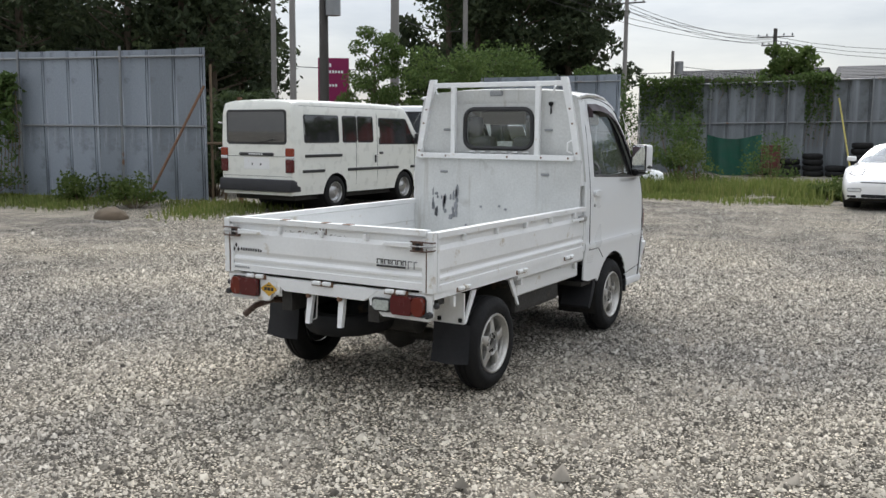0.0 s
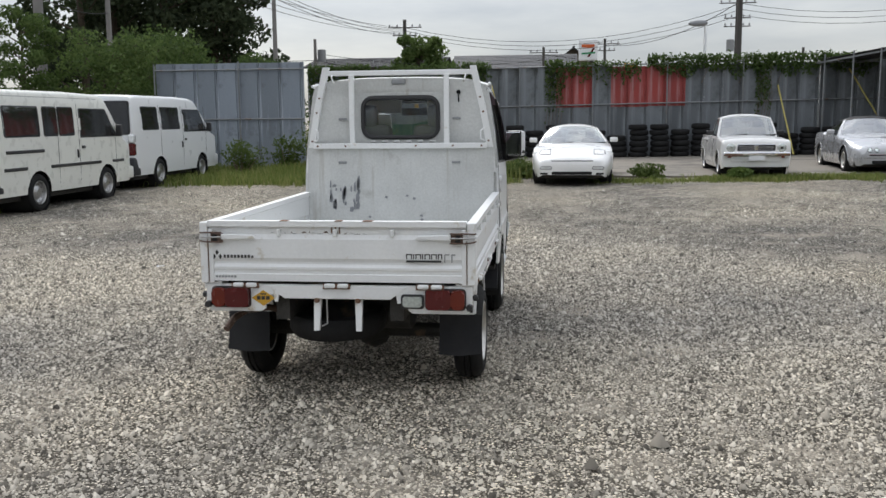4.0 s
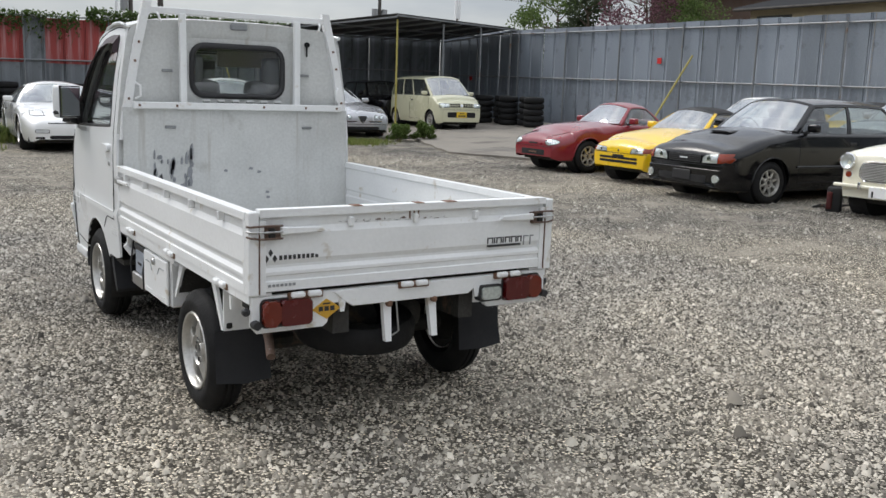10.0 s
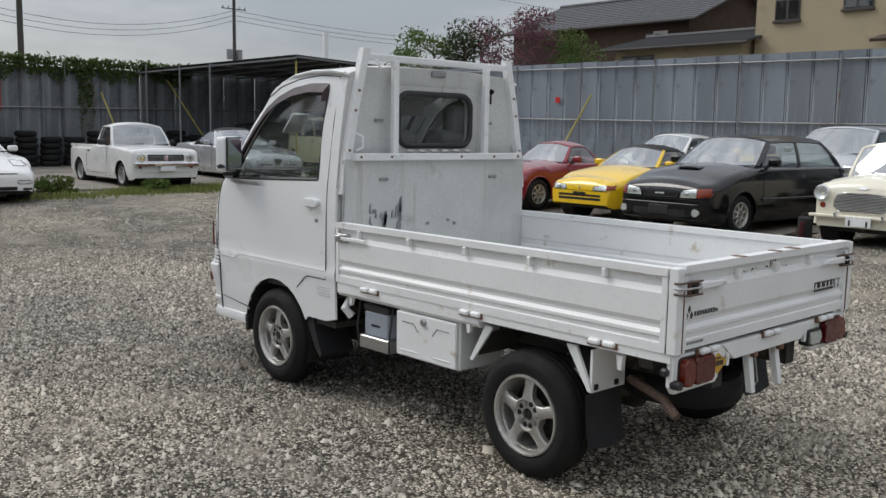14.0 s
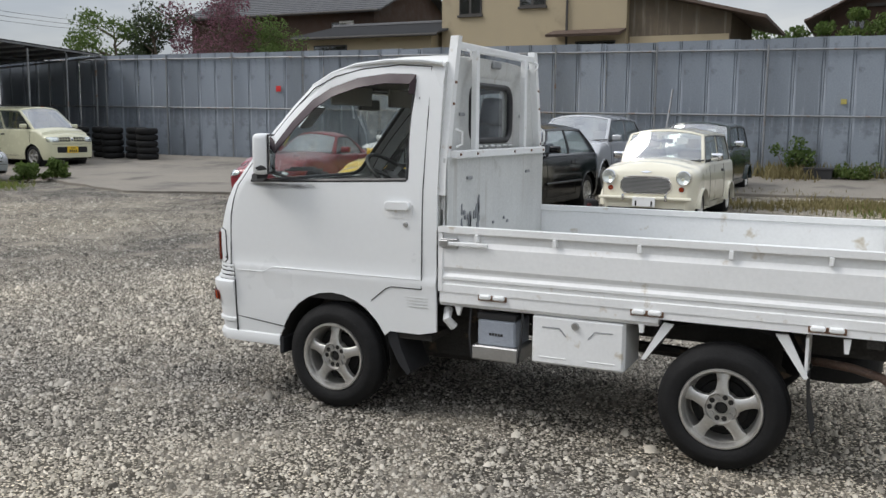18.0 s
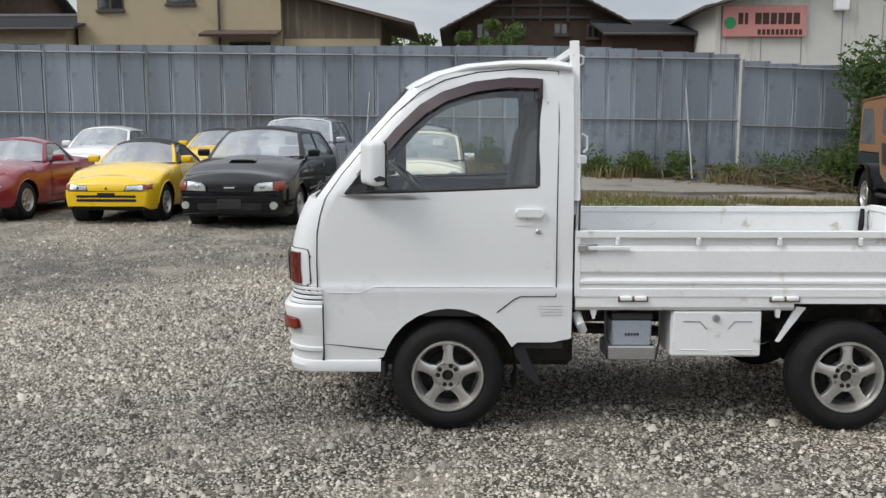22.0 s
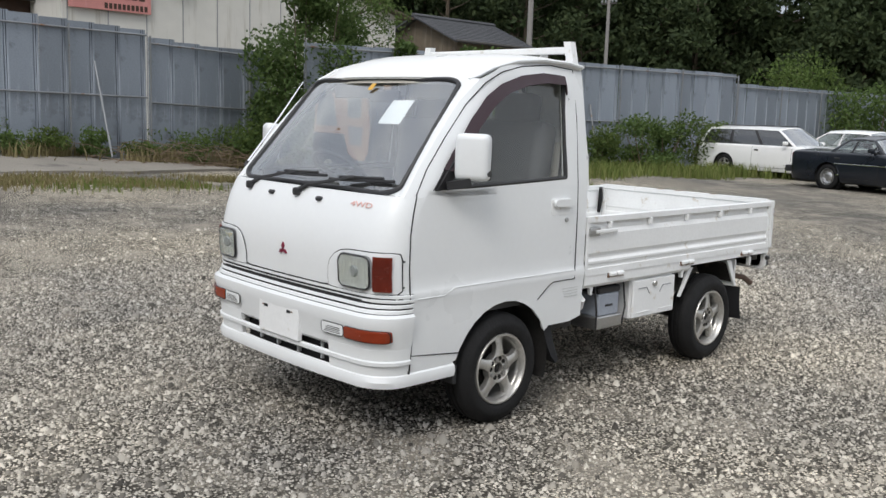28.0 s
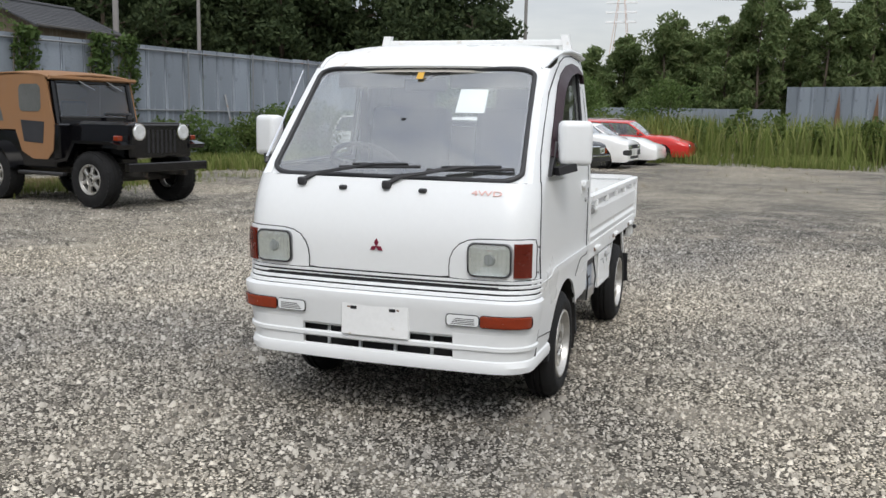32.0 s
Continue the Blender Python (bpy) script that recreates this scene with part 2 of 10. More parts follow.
M["decal_red"] = material("faded_red_decal", (0.74, 0.46, 0.42), 0.5, vary=0.1, bump=0.0)
M["emblem_red"] = material("dark_red_emblem", (0.22, 0.02, 0.05), 0.3, metal=0.4, vary=0.1, bump=0.0)
M["visor"] = material("smoked_purple_visor", (0.030, 0.013, 0.019), 0.5, coat=0.0, vary=0.1, bump=0.0)
M["paper"] = material("paper", (0.82, 0.84, 0.86), 0.8, vary=0.04, bump=0.0)
M["seat"] = material("grey_seat_cloth", (0.10, 0.10, 0.105), 0.9, vary=0.15, scale=12, fine=300, bump=0.03)
M["headlining"] = material("light_headlining", (0.42, 0.40, 0.36), 0.85, vary=0.08)
M["dash"] = material("grey_dashboard", (0.06, 0.06, 0.062), 0.7, vary=0.12, bump=0.03)
M["glass"] = glass_material("window_glass", (0.92, 0.95, 0.93), 0.03, 0.015)
M["glass_screen"] = glass_material("dusty_windscreen_glass", (0.88, 0.92, 0.90), 0.20, 0.03)
M["glass_car"] = glass_material("tinted_car_glass", (0.62, 0.67, 0.65), 0.05, 0.015)
M["glass_car_screen"] = glass_material("reflecting_car_windscreen", (0.60, 0.65, 0.62), 0.26, 0.03, 0.02)
M["glass_dark"] = glass_material("dark_window_glass", (0.10, 0.11, 0.115), 0.08, 0.03)
M["mirror"] = material("mirror_face", (0.85, 0.87, 0.88), 0.04, metal=1.0, vary=0.01, bump=0.0)
M["battery"] = material("grey_battery_case", (0.30, 0.33, 0.38), 0.5, vary=0.1)
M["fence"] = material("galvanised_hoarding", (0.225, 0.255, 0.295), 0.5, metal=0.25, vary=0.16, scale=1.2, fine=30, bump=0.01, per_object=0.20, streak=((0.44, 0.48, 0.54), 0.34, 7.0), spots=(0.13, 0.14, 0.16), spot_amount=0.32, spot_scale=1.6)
# backlit north side: its shade is put into a darker base, under weathering
M["fence_north"] = material("dirty_backlit_hoarding", (0.15, 0.165, 0.18), 0.6, metal=0.2, vary=0.22, scale=1.4, fine=30, bump=0.01, per_object=0.28, streak=((0.24, 0.26, 0.28), 0.4, 5.0), spots=(0.06, 0.065, 0.06), spot_amount=0.38, spot_scale=0.9)
M["fence_red"] = material("red_hoarding", (0.30, 0.045, 0.04), 0.6, vary=0.2, scale=1.4, bump=0.01, per_object=0.12, streak=((0.40, 0.20, 0.20), 0.35, 4.0))
M["fence_rail"] = material("scaffold_tube", (0.24, 0.25, 0.26), 0.5, metal=0.5, vary=0.2, scale=3, spots=(0.20, 0.10, 0.05), spot_amount=0.28, spot_scale=4)
M["pole_concrete"] = material("pole_concrete", (0.23, 0.22, 0.21), 0.9, vary=0.12, scale=3, bump=0.05)
M["pole_dark"] = material("dark_pole", (0.07, 0.065, 0.06), 0.8, vary=0.15, bump=0.03)
M["wire"] = material("cable", (0.03, 0.03, 0.03), 0.7, vary=0.05, bump=0.0)
M["concrete"] = material("old_concrete_slab", (0.22, 0.20, 0.17), 0.92, vary=0.30, scale=0.9, fine=45, bump=0.10, spots=(0.115, 0.105, 0.092), spot_amount=0.42, spot_scale=0.8)
M["soil"] = material("dry_soil", (0.13, 0.10, 0.07), 1.0, vary=0.3, scale=6, bump=0.3)

# ---- mesh helpers ----
def thing(name, m, label, category, group="", kind=""):
    ob = new(name)
    ob.matrix_basis = m
    ob.empty_display_size = 0.2
    return tagged(ob, label, category, group, kind)


def part(name, bm, mat, parent=None, label="", smooth=None):
    """Links a bmesh as one mesh object under a thing or a part. smooth: angle in degrees under which edges are shaded soft."""
    me = bpy.data.meshes.new(name)
    bmesh.ops.remove_doubles(bm, verts=bm.verts, dist=0.00005)
    bmesh.ops.recalc_face_normals(bm, faces=bm.faces)
    if smooth:
        for f in bm.faces:
            f.smooth = True
        lim = radians(smooth)
        for e in bm.edges:
            e.smooth = len(e.link_faces) == 2 and e.calc_face_angle(0) < lim
    bm.to_mesh(me)
    bm.free()
    me.materials.append(M[mat] if isinstance(mat, str) else mat)
    ob = new(name, me)
    if parent is not None:
        ob.parent = parent
    if label:
        ob["label"] = label
    return ob


def box(x0, x1, y0, y1, z0, z1, bevel=0.0, bm=None, seg=1):
    bm = bm or bmesh.new()
    mine = bmesh.ops.create_cube(bm, size=1.0, matrix=Matrix.LocRotScale(((x0 + x1) / 2, (y0 + y1) / 2, (z0 + z1) / 2), None, (abs(x1 - x0), abs(y1 - y0), abs(z1 - z0))))
    if bevel:
        edges = {e for v in mine["verts"] for e in v.link_edges}
        bmesh.ops.bevel(bm, geom=list(edges), offset=bevel, segments=seg, affect="EDGES", profile=0.6)
    return bm


def tube(points, r, sides=8, bm=None, caps=True):
    """A round bar along a line of points; r is one radius or one for each point."""
    bm = bm or bmesh.new()
    pts = [Vector(p) for p in points]
    rs = r if isinstance(r, (list, tuple)) else [r] * len(pts)
    rings = []
    side = None
    for i, p in enumerate(pts):
        d = (pts[min(i + 1, len(pts) - 1)] - pts[max(i - 1, 0)]).normalized()
        if side is None or abs(d.dot(side)) > 0.95:
            side = d.orthogonal().normalized()
        side = (side - d * side.dot(d)).normalized()
        up = d.cross(side)
        rings.append([bm.verts.new(p + (side * math.cos(a) + up * math.sin(a)) * rs[i]) for a in (2 * math.pi * k / sides for k in range(sides))])
    for a, b in zip(rings, rings[1:]):
        for k in range(sides):
            bm.faces.new((a[k], a[(k + 1) % sides], b[(k + 1) % sides], b[k]))
    if caps:
        bm.faces.new(rings[0][::-1])
        bm.faces.new(rings[-1])
    return bm


def bar(a, b, w, h, bm=None):
    """A flat bar of width w and height h from a to b."""
    bm = bm or bmesh.new()
    a, b = Vector(a), Vector(b)
    q = (b - a).to_track_quat("Z", "Y").to_matrix().to_4x4()
    bmesh.ops.create_cube(bm, size=1.0, matrix=Matrix.Translation((a + b) / 2) @ q @ Matrix.Diagonal((w, h, (b - a).length, 1)))
    return bm


def lathe(profile, seg=28, bm=None, closed=False, axis="x"):
    """Turns a profile of (along, radius) round the x axis (or z)."""
    bm = bm or bmesh.new()
    rings = []
    for along, r in profile:
        ring = []
        for k in range(seg):
            a = 2 * math.pi * k / seg
            p = (along, r * math.cos(a), r * math.sin(a)) if axis == "x" else (r * math.cos(a), r * math.sin(a), along)
            ring.append(bm.verts.new(p))
        rings.append(ring)
    pairs = list(zip(rings, rings[1:])) + ([(rings[-1], rings[0])] if closed else [])
    for a, b in pairs:
        for k in range(seg):
            bm.faces.new((a[k], a[(k + 1) % seg], b[(k + 1) % seg], b[k]))
    return bm


def grid(rows, bm=None, close=False):
    """Faces between rows of points of equal length."""
    bm = bm or bmesh.new()
    vs = [[bm.verts.new(p) for p in row] for row in rows]
    for a, b in zip(vs, vs[1:]):
        n = len(a)
        for k in range(n if close else n - 1):
            q = [a[k], a[(k + 1) % n], b[(k + 1) % n], b[k]]
            if len({tuple(round(c, 5) for c in v.co) for v in q}) > 2:
                try:
                    bm.faces.new(q)
                except ValueError:
                    pass
    return bm


def prism(poly, axis, lo, hi, bm=None, bevel=0.0):
    """A flat outline (two coordinates in order of the other axes) pushed from lo to hi along axis."""
    bm = bm or bmesh.new()

    def at(p, v):
        return {"x": (v, p[0], p[1]), "y": (p[0], v, p[1]), "z": (p[0], p[1], v)}[axis]
    a = [bm.verts.new(at(p, lo)) for p in poly]
    b = [bm.verts.new(at(p, hi)) for p in poly]
    n = len(poly)
    fs = [bm.faces.new(a[::-1]), bm.faces.new(b)] + [bm.faces.new((a[k], a[(k + 1) % n], b[(k + 1) % n], b[k])) for k in range(n)]
    if bevel:
        bmesh.ops.bevel(bm, geom=list({e for f in fs[:2] for e in f.edges}), offset=bevel, segments=1, affect="EDGES")
    return bm


def rounded(x0, x1, y0, y1, r, n=5):
    """Outline of a rectangle with round corners."""
    pts = []
    for cx, cy, a0 in ((x1 - r, y1 - r, 0), (x0 + r, y1 - r, 90), (x0 + r, y0 + r, 180), (x1 - r, y0 + r, 270)):
        for k in range(n + 1):
            a = radians(a0 + 90 * k / n)
            pts.append((cx + r * math.cos(a), cy + r * math.sin(a)))
    return pts


def thicken(bm, d):
    """Gives a sheet a thickness d against its normals."""
    bmesh.ops.remove_doubles(bm, verts=bm.verts, dist=0.00005)
    bmesh.ops.recalc_face_normals(bm, faces=bm.faces)
    bmesh.ops.solidify(bm, geom=list(bm.faces), thickness=d)
    return bm


def interp(x, pts):
    return float(np.interp(x, [p[0] for p in pts], [p[1] for p in pts]))


def text_mesh(words, size, m, mat, parent, name="lettering", depth=0.001, spacing=1.0, bold=0.0):
    """Raised letters in the built-in font as a mesh under parent; m lays the text's x, y plane in the parent's space."""
    cu = bpy.data.curves.new(name, "FONT")
    cu.body, cu.size, cu.extrude, cu.align_x, cu.align_y, cu.space_character, cu.offset = words, size, depth, "CENTER", "CENTER", spacing, bold
    cu.resolution_u = 3
    tmp = bpy.data.objects.new(name, cu)
    me = bpy.data.meshes.new_from_object(tmp)
    bpy.data.objects.remove(tmp)
    me.transform(m)
    me.materials.clear()
    me.materials.append(M[mat])
    ob = new(name, me)
    ob.parent = parent
    return ob


def rise(x, y):
    """Height of the yard: level round the truck, climbing gently to the east and north fences."""
    return (0.010 * max(0.0, x - 4.0) + 0.027 * max(0.0, x - 9.5)) * min(1.0, max(0.0, (y + 8.0) / 6.0)) + 0.007 * max(0.0, y - 5.0)

# ---- ground ----
def gravel_material():
    m = bpy.data.materials.new("crushed_stone_gravel")
    m.use_nodes = True
    n, l = m.node_tree.nodes, m.node_tree.links
    b = n["Principled BSDF"]
    b.inputs["Roughness"].default_value = 0.95
    b.inputs["Specular IOR Level"].default_value = 0.25
    co = n.new("ShaderNodeTexCoord")
    v1, v2 = n.new("ShaderNodeTexVoronoi"), n.new("ShaderNodeTexVoronoi")
    v1.inputs["Scale"].default_value, v2.inputs["Scale"].default_value = 68.0, 150.0
    big, mid = n.new("ShaderNodeTexNoise"), n.new("ShaderNodeTexNoise")
    big.inputs["Scale"].default_value, big.inputs["Detail"].default_value = 0.28, 4.0
    mid.inputs["Scale"].default_value, mid.inputs["Detail"].default_value = 1.7, 5.0
    for t in (v1, v2, big, mid):
        l.new(co.outputs["Object"], t.inputs["Vector"])

    def ramp(src, stops):
        r = n.new("ShaderNodeValToRGB")
        while len(r.color_ramp.elements) < len(stops):
            r.color_ramp.elements.new(0.5)
        for e, (p, c) in zip(r.color_ramp.elements, stops):
            e.position, e.color = p, (*c, 1)
        l.new(src, r.inputs["Fac"])
        return r.outputs["Color"]

    def mix(fac, a, c, mode="MIX"):
        x = n.new("ShaderNodeMix")
        x.data_type, x.blend_type = "RGBA", mode
        for key, src in (("Factor", fac), ("A", a), ("B", c)):
            if isinstance(src, float):
                x.inputs[key].default_value = src
            elif isinstance(src, tuple):
                x.inputs[key].default_value = (*src, 1)
            else:
                l.new(src, x.inputs[key])
        return x.outputs["Result"]
    sep = n.new("ShaderNodeSeparateColor")
    l.new(v1.outputs["Color"], sep.inputs["Color"])
    stone = ramp(sep.outputs["Red"], [(0.0, (0.16, 0.152, 0.14)), (0.4, (0.34, 0.325, 0.296)), (0.75, (0.52, 0.50, 0.46)), (1.0, (0.78, 0.75, 0.70))])
    sep2 = n.new("ShaderNodeSeparateColor")
    l.new(v2.outputs["Color"], sep2.inputs["Color"])
    grit = ramp(sep2.outputs["Green"], [(0.0, (0.08, 0.075, 0.066)), (1.0, (0.50, 0.475, 0.43))])
    # shade between the stones, painted near-black round each cell's edge
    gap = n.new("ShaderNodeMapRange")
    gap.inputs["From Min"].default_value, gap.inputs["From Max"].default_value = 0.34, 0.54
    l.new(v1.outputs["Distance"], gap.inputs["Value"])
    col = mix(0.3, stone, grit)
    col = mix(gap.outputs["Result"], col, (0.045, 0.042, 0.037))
    patch = ramp(big.outputs["Fac"], [(0.36, (0.98, 0.97, 0.95)), (0.50, (1.52, 1.48, 1.38)), (0.64, (2.05, 1.94, 1.72))])
    col = mix(1.0, col, patch, "MULTIPLY")
    clump = n.new("ShaderNodeTexNoise")
    clump.inputs["Scale"].default_value, clump.inputs["Detail"].default_value, clump.inputs["Roughness"].default_value = 7.0, 8.0, 0.75
    l.new(co.outputs["Object"], clump.inputs["Vector"])
    col = mix(1.0, col, ramp(clump.outputs["Fac"], [(0.36, (0.74, 0.735, 0.73)), (0.64, (1.24, 1.22, 1.19))]), "MULTIPLY")
    dirt = n.new("ShaderNodeMapRange")
    dirt.inputs["From Min"].default_value, dirt.inputs["From Max"].default_value, dirt.inputs["To Max"].default_value = 0.50, 0.70, 0.72
    l.new(mid.outputs["Fac"], dirt.inputs["Value"])
    col = mix(dirt.outputs["Result"], col, (0.42, 0.375, 0.308))
    l.new(col, b.inputs["Base Color"])
    add = n.new("ShaderNodeMath")
    add.operation = "ADD"
    l.new(v1.outputs["Distance"], add.inputs[0])
    l.new(v2.outputs["Distance"], add.inputs[1])
    bp = n.new("ShaderNodeBump")
    bp.invert = True
    bp.inputs["Strength"].default_value, bp.inputs["Distance"].default_value = 0.9, 0.010
    l.new(add.outputs[0], bp.inputs["Height"])
    l.new(bp.outputs["Normal"], b.inputs["Normal"])
    return m


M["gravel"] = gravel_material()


def ground_height(x, y):
    wave = 0.03 * (noise.noise((x * 0.25, y * 0.25, 0.3))) + 0.012 * noise.noise((x * 1.1, y * 1.1, 2.0))
    calm = min(1.0, max(0.0, (math.hypot(x, y * 0.75) - 2.2) / 3.0))
    far = 0.0 if abs(x) < 60 and abs(y) < 60 else -0.3
    return rise(min(x, 40), min(y, 40)) + wave * calm + far


xs = sorted(set([-900, -400, -200, -120, -80, -60] + [round(-45 + 0.75 * i, 3) for i in range(121)] + [60, 80, 120, 200, 400, 900]))
ys = sorted(set([-900, -400, -200, -120, -80, -60] + [round(-50 + 0.75 * i, 3) for i in range(131)] + [60, 80, 120, 200, 400, 900]))
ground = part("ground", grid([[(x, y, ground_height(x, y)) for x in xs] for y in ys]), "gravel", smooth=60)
tagged(ground, "grey crushed-stone gravel yard with worn dusty patches", "ground", kind="structure")


# ---- steel hoarding ----
def hoarding(name, a, b, height, mat, label, panel=0.61, rails=(0.5, 1.0), base=None, reds=(), post_every=4, rail_side=1, tops=None):
    """A line of ribbed steel panels from a to b (x, y), each panel a part, with scaffold rails and posts on the yard's side."""
    a, b = Vector((*a, 0)), Vector((*b, 0))
    length = (b - a).length
    ang = math.degrees(math.atan2(b.y - a.y, b.x - a.x))
    root = thing(name, pose(a.x, a.y, 0, 0, 0, ang), label, "fence", kind="structure")
    n = int(length / panel)
    w = length / n

    def sheet(material, height=height):
        # cross-section: flat pan, a pair of pressed channels near one edge
        prof = [(0.0, 0), (0.80, 0), (0.803, -0.04), (0.833, -0.04), (0.836, 0), (0.88, 0.004), (0.883, -0.04), (0.913, -0.04), (0.916, 0), (1.0, 0)]
        bm = grid([[(p * w, -rail_side * q, z) for p, q in prof] for z in (0.0, height * 0.5, height)])
        thicken(bm, 0.004)
        o = part("panel", bm, material, root)
        return o
    protos = {}
    for i in range(n):
        key = "fence_red" if i in reds else mat
        p = a.lerp(b, (i + 0.5) / n)
        z = (rise(p.x, p.y) if base is None else base) + random.uniform(-0.012, 0.012)
        if i in reds:
            low = sheet(mat, height * 0.575)
            low.location = (i * w, 0, z)
        if key not in protos:
            protos[key] = o = sheet(key, height * (0.44 if i in reds else 1.0))
        else:
            o = protos[key].copy()
            scene.collection.objects.link(o)
        o.location = (i * w, random.uniform(-0.006, 0.006) - (0.016 * rail_side if i in reds else 0.0), z + (height * 0.56 if i in reds else 0.0))
        o.rotation_euler = (radians(random.uniform(-0.4, 0.4)), 0, 0)
    zs = [(rise(p.x, p.y) if base is None else base) for p in (a, b)]
    for k, f in enumerate(rails):
        part("rail", tube([(0, -rail_side * 0.06, zs[0] + height * f - 0.06), (length, -rail_side * 0.06, zs[1] + height * f - 0.06)], 0.024), "fence_rail", root)
    for i in range(0, n + 1, post_every):
        f = i / n
        z = zs[0] + (zs[1] - zs[0]) * f
        part("post", tube([(i * w, -rail_side * 0.11, z - 0.2), (i * w, -rail_side * 0.11, z + height + random.uniform(-0.05, 0.06))], 0.024), "fence_rail", root)
    return root


EAST_X, NORTH_Y = 17.2, 25.5
hoarding("fence_east", (EAST_X, 25.4), (EAST_X, -5.9), 3.06, "fence", "tall grey galvanised steel hoarding with scaffold rails", rails=(0.515, 0.985), rail_side=1)
hoarding("fence_east_step", (EAST_X - 0.02, -5.95), (EAST_X - 0.02, -9.3), 2.93, "fence", "lower grey steel hoarding beside a creeper", rails=(0.5, 0.97), rail_side=1)
hoarding("fence_north", (-7.4, NORTH_Y), (EAST_X - 0.1, NORTH_Y), 3.05, "fence_north", "weathered steel hoarding toned dark as backlit, with red panels and ivy along its top", rails=(0.56, 0.985), reds=(14, 15, 17, 18, 19, 20), rail_side=1)
hoarding("fence_west", (-24.0, 4.3), (-10.1, 7.6), 2.95, "fence", "grey steel hoarding with rusty tubes on the grass verge", rails=(0.51, 0.97), rail_side=1, base=0.08)
hoarding("fence_behind_vans", (-10.1, 19.0), (-5.8, 19.0), 2.98, "fence", "grey steel hoarding panel standing behind the vans", rails=(0.5, 0.96), rail_side=1, base=0.1)
hoarding("fence_south_east", (15.2, -9.0), (11.9, -23.8), 3.1, "fence", "long grey steel hoarding behind overgrown weeds", rails=(0.48, 0.985), rail_side=1, base=0.0)
hoarding("fence_south_end", (11.9, -23.85), (10.4, -36.0), 2.8, "fence", "lower grey steel hoarding fading into bushes", rails=(0.98,), rail_side=1, base=0.0)

